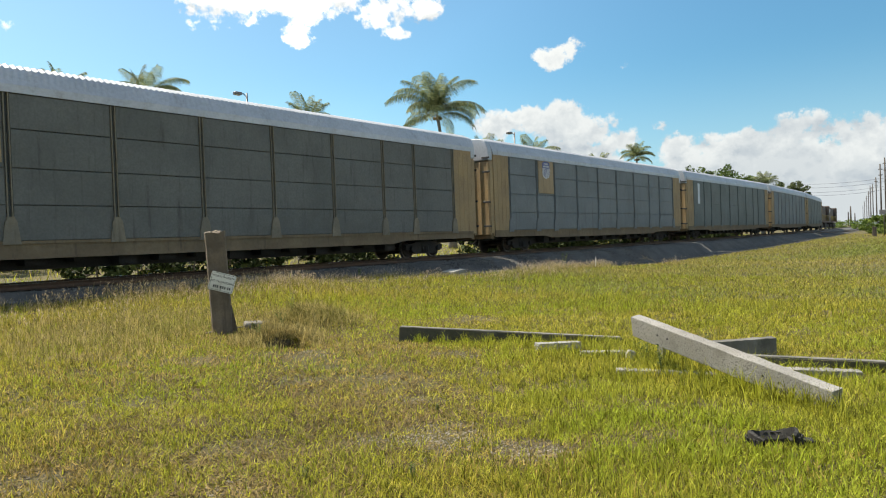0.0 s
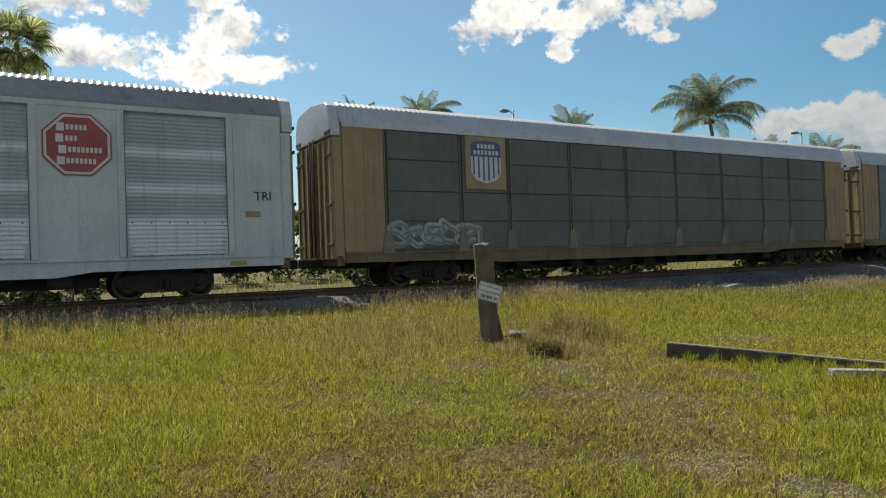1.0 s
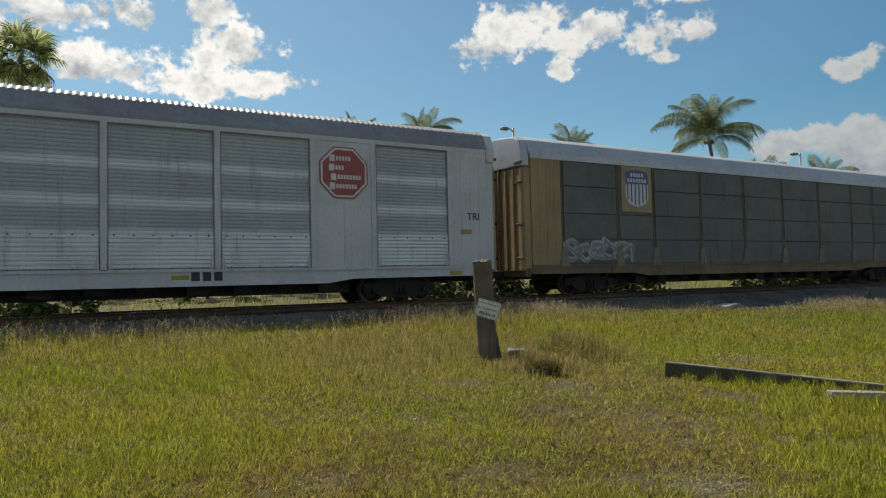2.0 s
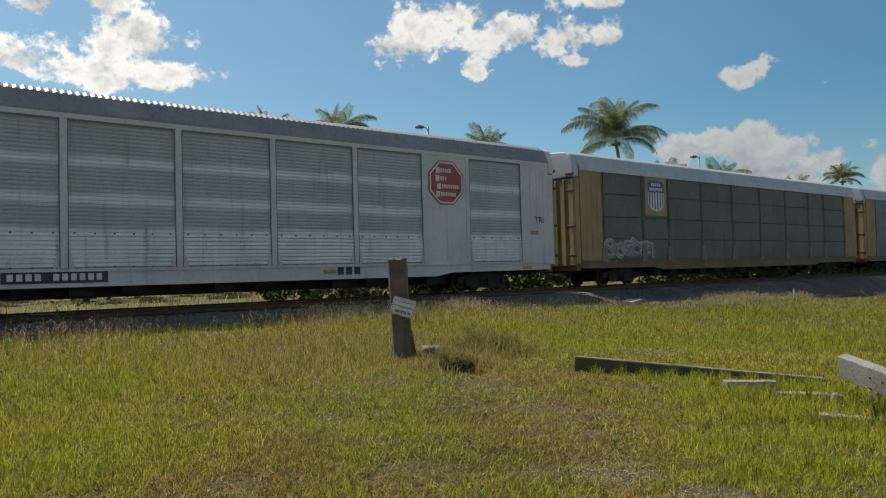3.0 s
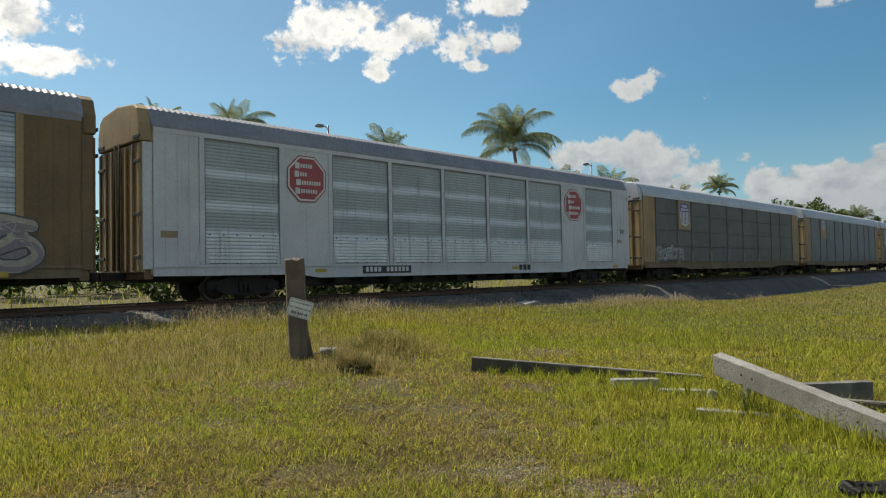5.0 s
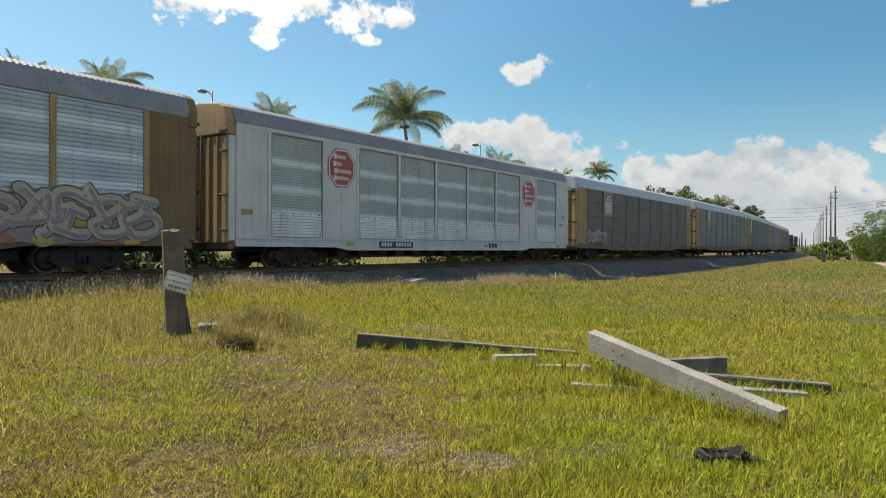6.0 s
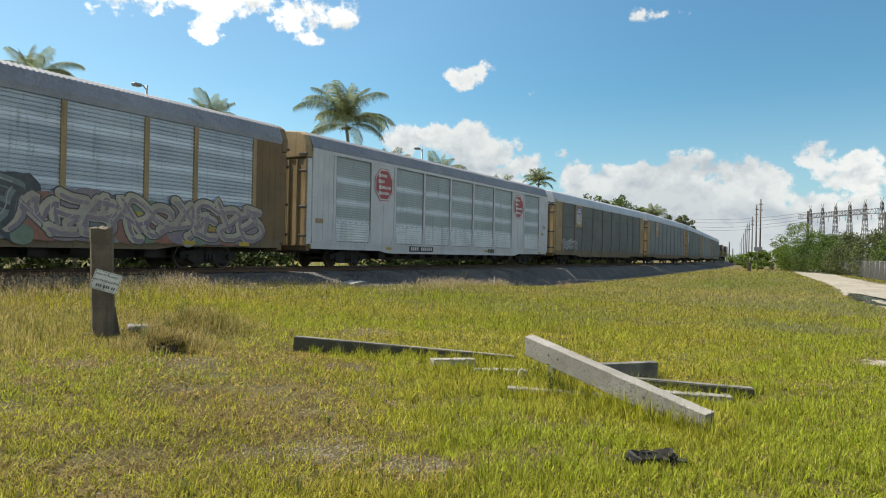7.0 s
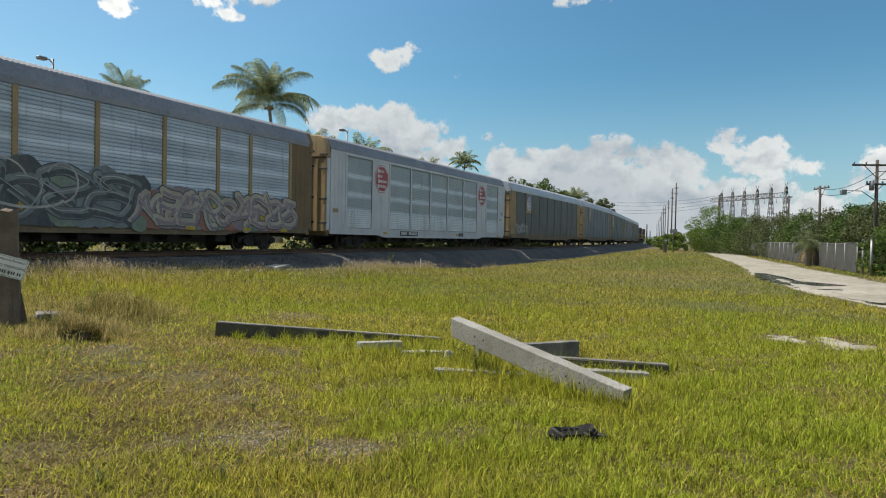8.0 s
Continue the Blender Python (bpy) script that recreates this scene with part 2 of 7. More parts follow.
M = dict(
    soil=surface("soil", (0.100, 0.080, 0.027), (0.082, 0.073, 0.021), 0.9, 22.0, 0.95, bump=1.0, depth=0.05, grime=(0.15, 0.118, 0.048)),
    ballast=surface("ballast", (0.105, 0.104, 0.10), (0.065, 0.065, 0.064), 0.6, 14.0, 0.95, bump=1.0, depth=0.05),
    stone=surface("stone", (0.145, 0.142, 0.138), (0.075, 0.075, 0.075), 1.0, 30.0, 0.9, bump=0.3, by_island=0.7),
    pale_stone=surface("pale_stone", (0.31, 0.275, 0.22), (0.15, 0.125, 0.09), 1.0, 30.0, 0.9, bump=0.3, by_island=0.7),
    shoulder=surface("shoulder", (0.082, 0.082, 0.079), (0.058, 0.058, 0.056), 0.5, 22.0, 0.95, bump=0.9, depth=0.03, grime=(0.11, 0.105, 0.085)),
    road=surface("sand_road", (0.33, 0.305, 0.26), (0.235, 0.215, 0.175), 0.35, 8.0, 0.95, bump=0.6, depth=0.03, grime=(0.15, 0.135, 0.10), grime_at=(0.46, 0.66)),
    water=surface("puddle", (0.035, 0.032, 0.026), None, 0.8, 3.0, 0.06, bump=0.02),
    tie=surface("tie", (0.075, 0.055, 0.04), (0.045, 0.035, 0.03), 2.0, 30.0, 0.9, bump=0.5),
    rail=surface("rail", (0.14, 0.085, 0.055), (0.09, 0.06, 0.045), 2.0, 40.0, 0.6, 0.5, 0.2),
    rail_top=surface("rail_top", (0.55, 0.54, 0.53), None, 2.0, 60.0, 0.25, 1.0, 0.05),
    concrete=surface("concrete", (0.36, 0.35, 0.33), (0.27, 0.26, 0.24), 1.6, 62.0, 0.95, bump=1.0, depth=0.022, grime=(0.20, 0.19, 0.17), pits=55.0),
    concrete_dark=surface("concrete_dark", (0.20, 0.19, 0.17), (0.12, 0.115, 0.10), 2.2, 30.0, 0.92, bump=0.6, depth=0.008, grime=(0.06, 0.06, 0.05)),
    timber=surface("timber", (0.165, 0.128, 0.094), (0.10, 0.080, 0.060), 3.0, 26.0, 0.92, bump=0.9, depth=0.012, grime=(0.05, 0.04, 0.03), streak=True),
    timber_end=surface("timber_end", (0.30, 0.25, 0.19), (0.20, 0.16, 0.12), 5.0, 40.0, 0.95, bump=0.9, depth=0.012),
    sign_white=surface("sign_white", (0.72, 0.72, 0.69), (0.60, 0.60, 0.57), 3.0, 30.0, 0.55, bump=0.05, grime=(0.35, 0.30, 0.22)),
    sign_black=surface("sign_black", (0.035, 0.035, 0.035), None, 4.0, 30.0, 0.6, bump=0.0),
    rubber=surface("rubber", (0.022, 0.021, 0.02), (0.035, 0.033, 0.03), 4.0, 40.0, 0.85, bump=0.5),
    pole_wood=surface("pole_wood", (0.075, 0.062, 0.052), (0.055, 0.047, 0.04), 1.0, 12.0, 0.95, bump=0.4, streak=True, grime=(0.05, 0.045, 0.04)),
    galv=surface("galvanised", (0.27, 0.275, 0.28), (0.20, 0.205, 0.21), 1.0, 12.0, 0.5, 0.6, 0.1),
    yard_steel=surface("yard_steel", (0.12, 0.122, 0.125), (0.085, 0.087, 0.09), 1.0, 12.0, 0.6, 0.3, 0.1),
    wire=surface("wire", (0.05, 0.05, 0.05), None, 1.0, 10.0, 0.6, 0.3, 0.0),
    lamp_grey=surface("lamp_grey", (0.22, 0.22, 0.23), None, 2.0, 20.0, 0.5, 0.4, 0.1),
    glass=surface("lamp_glass", (0.7, 0.7, 0.66), None, 2.0, 20.0, 0.2, 0.0, 0.0),
    fence=surface("fence_slat", (0.062, 0.064, 0.06), (0.045, 0.047, 0.043), 0.6, 14.0, 0.85, bump=0.2, grime=(0.06, 0.065, 0.05), streak=True),
    bark=surface("bark", (0.17, 0.145, 0.115), (0.10, 0.085, 0.07), 1.6, 14.0, 0.95, bump=0.8, depth=0.02),
    palm_bark=surface("palm_bark", (0.27, 0.24, 0.20), (0.18, 0.155, 0.13), 1.4, 10.0, 0.95, bump=0.9, depth=0.02),
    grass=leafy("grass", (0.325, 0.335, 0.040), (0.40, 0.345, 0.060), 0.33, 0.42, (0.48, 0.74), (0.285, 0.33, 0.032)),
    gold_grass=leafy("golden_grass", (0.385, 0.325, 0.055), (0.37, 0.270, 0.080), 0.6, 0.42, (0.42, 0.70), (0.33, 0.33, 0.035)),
    far_grass=leafy("far_grass", (0.225, 0.235, 0.045), (0.285, 0.250, 0.070), 0.16, 0.38, (0.42, 0.62), (0.19, 0.225, 0.045)),
    thatch=leafy("dry_thatch", (0.27, 0.20, 0.078), (0.165, 0.12, 0.05), 0.9, 0.3, (0.38, 0.62)),
    # near-black brown: the hollow's shade put into a colour
    hollow_shade=surface("hollow_shade", (0.040, 0.029, 0.015), (0.060, 0.044, 0.022), 3.0, 24.0, 0.95, bump=0.9, depth=0.03),
    straw=leafy("straw", (0.295, 0.275, 0.075), (0.345, 0.28, 0.115), 0.5, 0.5),
    seed=leafy("seed_head", (0.56, 0.48, 0.39), (0.50, 0.40, 0.30), 0.5, 0.5),
    red_seed=leafy("reddish_seed_head", (0.33, 0.245, 0.145), (0.40, 0.32, 0.19), 0.5, 0.45),
    # dark concrete: the shade of the backlit beam fronts is in its colour
    concrete_shaded=surface("shaded_concrete", (0.085, 0.077, 0.055), (0.052, 0.050, 0.033), 2.2, 30.0, 0.95, bump=0.6, depth=0.008, grime=(0.13, 0.125, 0.11)),
    weed=leafy("weed", (0.11, 0.17, 0.04), (0.16, 0.17, 0.06), 0.9, 0.45),
    frond=leafy("palm_leaf", (0.16, 0.205, 0.095), (0.24, 0.26, 0.13), 0.9, 0.5),
    fan=leafy("fan_palm_leaf", (0.27, 0.33, 0.13), (0.38, 0.40, 0.18), 0.9, 0.62),
    frond_old=leafy("old_palm_leaf", (0.26, 0.20, 0.09), (0.33, 0.24, 0.12), 0.9, 0.35),
    leaf=leafy("tree_leaf", (0.06, 0.11, 0.024), (0.10, 0.145, 0.035), 0.35, 0.4),
    # leaf colour darkened to carry the shade seen beneath the cars
    leaf_shaded=leafy("shade_leaf", (0.035, 0.06, 0.016), (0.05, 0.07, 0.022), 0.35, 0.12),
    leaf_light=leafy("light_tree_leaf", (0.10, 0.17, 0.03), (0.15, 0.20, 0.045), 0.35, 0.45),
    leaf_grey=leafy("grey_tree_leaf", (0.085, 0.11, 0.045), (0.12, 0.14, 0.06), 0.35, 0.4),
    # train
    kcs_white=surface("faded_white_paint", (0.55, 0.565, 0.59), (0.47, 0.485, 0.51), 0.7, 14.0, 0.6, bump=0.1, grime=(0.27, 0.25, 0.22), streak=True, grime_at=(0.50, 0.85)),
    # the pale heights carry light reflected by the panels, in their colour
    kcs_panel=surface("galvanised_panel", (0.345, 0.385, 0.395), (0.295, 0.33, 0.34), 0.5, 18.0, 0.5, 0.25, 0.1, grime=(0.20, 0.215, 0.22), streak=True, sheen_bands=(((2.90, 0.24), (3.88, 0.22), (2.06, 0.20)), (0.60, 0.66, 0.71))),
    sill_tan=surface("dirty_tan_sill", (0.20, 0.150, 0.092), (0.15, 0.112, 0.070), 0.9, 12.0, 0.8, bump=0.15, grime=(0.075, 0.055, 0.038), streak=True),
    seal=surface("rubber_seal", (0.17, 0.175, 0.18), (0.21, 0.215, 0.22), 2.0, 20.0, 0.8, bump=0.0),
    dirty_post=surface("dirty_post_paint", (0.225, 0.195, 0.145), (0.165, 0.15, 0.12), 0.9, 14.0, 0.8, bump=0.15, grime=(0.09, 0.08, 0.06), streak=True),
    kcs_low=surface("white_low_panel", (0.70, 0.74, 0.78), (0.58, 0.62, 0.66), 0.8, 18.0, 0.55, 0.2, 0.1, grime=(0.22, 0.22, 0.22), streak=True),
    roof=surface("roof_sheet", (0.50, 0.52, 0.56), (0.42, 0.44, 0.48), 0.4, 10.0, 0.5, 0.3, 0.1, grime=(0.30, 0.30, 0.31)),
    roof_dark=surface("weathered_roof_sheet", (0.27, 0.28, 0.31), (0.21, 0.22, 0.25), 0.4, 10.0, 0.6, 0.3, 0.1, grime=(0.15, 0.15, 0.16)),
    up_panel=surface("dark_panel", (0.15, 0.155, 0.148), (0.115, 0.12, 0.114), 0.5, 16.0, 0.75, 0.1, 0.1, grime=(0.065, 0.065, 0.06), streak=True),
    up_panel_grey=surface("grey_panel", (0.20, 0.22, 0.23), (0.16, 0.177, 0.187), 0.5, 16.0, 0.7, 0.2, 0.1, grime=(0.11, 0.115, 0.115), streak=True),
    up_panel_green=surface("grey_green_panel", (0.17, 0.19, 0.185), (0.13, 0.15, 0.145), 0.5, 16.0, 0.7, 0.2, 0.1, grime=(0.10, 0.10, 0.09), streak=True),
    armour=surface("armour_yellow", (0.36, 0.255, 0.13), (0.28, 0.20, 0.11), 0.7, 14.0, 0.7, bump=0.15, grime=(0.14, 0.085, 0.045), streak=True),
    tan=surface("tan_paint", (0.36, 0.27, 0.16), (0.28, 0.21, 0.13), 0.7, 14.0, 0.75, bump=0.15, grime=(0.13, 0.09, 0.055), streak=True),
    brown=surface("brown_paint", (0.19, 0.125, 0.06), (0.15, 0.10, 0.052), 0.7, 14.0, 0.75, bump=0.15, grime=(0.09, 0.06, 0.035), streak=True),
    # reflected light is coloured in at three heights here too
    blue_panel=surface("blue_grey_panel", (0.42, 0.485, 0.56), (0.32, 0.38, 0.455), 0.45, 16.0, 0.55, 0.25, 0.1, grime=(0.17, 0.19, 0.21), streak=True, sheen_bands=(((2.55, 0.20), (3.40, 0.24), (4.25, 0.26)), (0.62, 0.69, 0.77))),
    under=surface("underframe", (0.035, 0.03, 0.027), (0.025, 0.022, 0.02), 1.0, 20.0, 0.9, bump=0.2),
    steel=surface("wheel_steel", (0.11, 0.085, 0.07), (0.07, 0.055, 0.045), 2.0, 30.0, 0.6, 0.5, 0.1),
    red=surface("faded_red", (0.36, 0.075, 0.08), (0.30, 0.07, 0.075), 1.2, 20.0, 0.6, bump=0.05),
    letter=surface("logo_white", (0.62, 0.62, 0.62), (0.52, 0.52, 0.52), 2.0, 20.0, 0.6, bump=0.0),
    shield_blue=surface("logo_blue", (0.07, 0.09, 0.26), (0.09, 0.11, 0.28), 2.0, 20.0, 0.6, bump=0.0),
    black_paint=surface("black_paint", (0.03, 0.03, 0.032), (0.05, 0.05, 0.05), 2.0, 20.0, 0.7, bump=0.0),
    yellow_mark=surface("yellow_mark", (0.48, 0.34, 0.05), None, 2.0, 20.0, 0.6, bump=0.0),
    spray_pale=surface("pale_spray", (0.42, 0.385, 0.285), (0.35, 0.30, 0.25), 1.5, 8.0, 0.7, bump=0.0, grime=(0.30, 0.22, 0.22)),
    spray_white=surface("white_spray", (0.42, 0.41, 0.39), (0.30, 0.29, 0.28), 1.5, 8.0, 0.7, bump=0.0, grime=(0.18, 0.17, 0.16)),
    spray_purple=surface("purple_spray", (0.22, 0.18, 0.225), (0.25, 0.215, 0.225), 1.5, 8.0, 0.7, bump=0.0),
    spray_green=surface("green_spray", (0.16, 0.215, 0.16), (0.20, 0.24, 0.20), 1.4, 7.0, 0.7, bump=0.0),
    spray_rust=surface("rust_red_spray", (0.30, 0.135, 0.095), (0.25, 0.14, 0.12), 1.4, 7.0, 0.7, bump=0.0),
    spray_teal=surface("teal_spray", (0.20, 0.235, 0.245), (0.15, 0.175, 0.185), 1.2, 6.0, 0.7, bump=0.0),
    spray_dark=surface("dark_spray", (0.065, 0.075, 0.085), (0.10, 0.105, 0.11), 1.2, 6.0, 0.75, bump=0.0),
    spray_yellow=surface("yellow_spray", (0.45, 0.33, 0.06), None, 1.5, 8.0, 0.7, bump=0.0),
    loco=surface("loco_paint", (0.07, 0.06, 0.055), (0.10, 0.07, 0.05), 0.6, 8.0, 0.7, bump=0.1, grime=(0.03, 0.03, 0.03)),
    loco_stripe=surface("loco_stripe", (0.11, 0.062, 0.04), None, 0.6, 8.0, 0.7, bump=0.1),
)


# ---- mesh helpers ----
def box(bm, x0, x1, y0, y1, z0, z1, m=None):
    v = [bm.verts.new((x, y, z)) for x in (x0, x1) for y in (y0, y1) for z in (z0, z1)]
    for f in ((0, 1, 3, 2), (4, 6, 7, 5), (0, 4, 5, 1), (2, 3, 7, 6), (0, 2, 6, 4), (1, 5, 7, 3)):
        bm.faces.new([v[i] for i in f])
    if m is not None:
        for q in v:
            q.co = m @ q.co
    return v


def soft_box(bm, x0, x1, y0, y1, z0, z1, r=0.01, m=None, segments=1):
    """A box with rounded edges."""
    t = bmesh.new()
    box(t, x0, x1, y0, y1, z0, z1)
    bmesh.ops.bevel(t, geom=list(t.edges), offset=r, segments=segments, profile=0.5, affect="EDGES")
    join(bm, t, m)


def join(bm, other, m=None):
    index = {}
    for v in other.verts:
        index[v] = bm.verts.new(m @ v.co if m is not None else v.co)
    for f in other.faces:
        q = bm.faces.new([index[v] for v in f.verts])
        q.smooth = f.smooth
    other.free()


def tube(bm, points, radii, sides=8, caps=True):
    """A tapering tube along points."""
    rings = []
    pts = [Vector(p) for p in points]
    for i, p in enumerate(pts):
        d = (pts[min(i + 1, len(pts) - 1)] - pts[max(i - 1, 0)]).normalized()
        side = d.cross(Vector((0, 0, 1)) if abs(d.z) < 0.95 else Vector((1, 0, 0))).normalized()
        up = side.cross(d)
        r = radii[i] if isinstance(radii, (list, tuple)) else radii
        rings.append([bm.verts.new(p + r * (math.cos(a) * side + math.sin(a) * up)) for a in (2 * math.pi * j / sides for j in range(sides))])
    for a, b in zip(rings, rings[1:]):
        for j in range(sides):
            f = bm.faces.new((a[j], a[(j + 1) % sides], b[(j + 1) % sides], b[j]))
            f.smooth = True
    if caps:
        bm.faces.new(rings[0][::-1])
        bm.faces.new(rings[-1])


def prism(bm, outline, y0, y1):
    """An upright outline in x and z, drawn out from y0 to y1."""
    a = [bm.verts.new((x, y0, z)) for x, z in outline]
    b = [bm.verts.new((x, y1, z)) for x, z in outline]
    n = len(a)
    bm.faces.new(a)
    bm.faces.new(b[::-1])
    for i in range(n):
        bm.faces.new((a[i], b[i], b[(i + 1) % n], a[(i + 1) % n]))


def mesh_of(name, bm, material):
    bmesh.ops.recalc_face_normals(bm, faces=list(bm.faces))
    me = bpy.data.meshes.new(name)
    bm.to_mesh(me)
    bm.free()
    me.materials.append(material)
    return me


def part(name, bm, material, parent=None, label="", at=None):
    ob = new(name, mesh_of(name, bm, material) if isinstance(bm, bmesh.types.BMesh) else bm)
    if parent is not None:
        ob.parent = parent
    if at is not None:
        ob.matrix_basis = at
    return tagged(ob, label)


def bulk(name, verts, faces, material, smooth=False):
    """One object out of arrays: verts (n, 3), faces (m, 3 or 4)."""
    verts, faces = np.asarray(verts, dtype=np.float32), np.asarray(faces, dtype=np.int32)
    me = bpy.data.meshes.new(name)
    me.vertices.add(len(verts))
    me.vertices.foreach_set("co", verts.ravel())
    size = faces.shape[1]
    me.loops.add(faces.size)
    me.loops.foreach_set("vertex_index", faces.ravel())
    me.polygons.add(len(faces))
    me.polygons.foreach_set("loop_start", np.arange(0, faces.size, size, dtype=np.int32))
    if smooth:
        me.polygons.foreach_set("use_smooth", np.ones(len(faces), dtype=bool))
    me.update(calc_edges=True)
    me.materials.append(material)
    return new(name, me)


# ---- the lie of the land ----
TRACK_Y, RAIL_Z = 21.15, 0.85
BEND_AT, BEND_R, BEND_END = 70.0, 500.0, 0.1


def track(s):
    """Place and heading of the track's middle, s metres along it."""
    if s < BEND_AT:
        return s, TRACK_Y, 0.0
    th = min((s - BEND_AT) / BEND_R, BEND_END)
    rest = s - BEND_AT - BEND_R * th
    return (BEND_AT + BEND_R * math.sin(th) + rest * math.cos(th), TRACK_Y + BEND_R * (1 - math.cos(th)) + rest * math.sin(th), th)


_S = np.arange(-400.0, 2600.0, 2.0)
_TX = np.array([track(s)[0] for s in _S])
_TY = np.array([track(s)[1] for s in _S])


def track_y(x):
    return np.interp(x, _TX, _TY)


def bumps(x, y):
    return (0.022 * np.sin(1.3 * x + 0.7 * np.sin(0.9 * y)) * np.sin(1.1 * y + 0.4) + 0.03 * np.sin(0.43 * x - 0.3 * y + 1.0)
            + 0.012 * np.sin(3.1 * x + 1.7) * np.sin(2.7 * y + 0.5))


def land(x, y):
    """Height of the ground."""
    x, y = np.asarray(x, dtype=float), np.asarray(y, dtype=float)
    off = y - track_y(x)
    u = off + TRACK_Y
    rise = np.interp(x, [13, 26, 39, 60, 90], [0.45, 0.17, -0.28, -0.20, 0.10])
    h = rise * np.interp(u, [4, 16.0], [0, 1])
    h = np.where(off > 3.0, np.interp(off, [3.0, 6.0, 16.0, 60.0], [0.40, 0.55, 0.95, 1.0]), h)
    near = np.exp(-((x / 60) ** 2 + (y / 60) ** 2))
    mound = 0.22 * np.exp(-(((x - 8.0) / 0.7) ** 2 + ((y - 9.2) / 0.5) ** 2))
    hole = -0.24 * np.exp(-((((x - 6.42) / 0.30) ** 2 + ((y - 8.02) / 0.42) ** 2)) ** 2)
    return h + bumps(x, y) * near + mound + hole


def graded(lo, hi, fine_lo, fine_hi, step, grow=1.22):
    inner = list(np.arange(fine_lo, fine_hi, step))
    out, d, p = [], step, fine_hi
    while p < hi:
        out.append(p)
        d *= grow
        p += d
    back, d, p = [], step * grow, fine_lo - step * grow
    while p > lo:
        back.append(p)
        d *= grow
        p -= d
    return np.array(sorted(back + inner + out + [hi, lo]))


def grid(xs, ys, height):
    X, Y = np.meshgrid(xs, ys, indexing="ij")
    V = np.stack([X, Y, height(X, Y)], -1).reshape(-1, 3)
    n = len(ys)
    i, j = np.meshgrid(np.arange(len(xs) - 1), np.arange(n - 1), indexing="ij")
    a = (i * n + j).ravel()
    return V, np.stack([a, a + n, a + n + 1, a + 1], -1)


def build_ground():
    xs = graded(-2500, 2500, -6, 45, 0.3)
    ys = graded(-2500, 2500, -8, 26, 0.3)
    ob = bulk("ground", *grid(xs, ys, land), M["soil"], True)
    tagged(ob, "rough level ground under patchy grass and bare sandy soil", "ground", kind="structure")


def strip(s0, s1, step, offsets, heights, jitter=0.0):
    """A strip along the track; heights are above the datum, offsets from its middle."""
    rng = np.random.default_rng(5)
    rows = []
    for s in np.arange(s0, s1 + 0.01, step):
        x, y, th = track(s)
        for o, h in zip(offsets, heights):
            px, py = x - o * math.sin(th), y + o * math.cos(th)
            hz = float(land(px, py)) + h[1] if isinstance(h, tuple) else h
            rows.append((px, py, hz + rng.uniform(-jitter, jitter)))
    n, k = len(offsets), len(rows) // len(offsets)
    i, j = np.meshgrid(np.arange(k - 1), np.arange(n - 1), indexing="ij")
    a = (i * n + j).ravel()
    return np.array(rows), np.stack([a, a + n, a + n + 1, a + 1], -1)


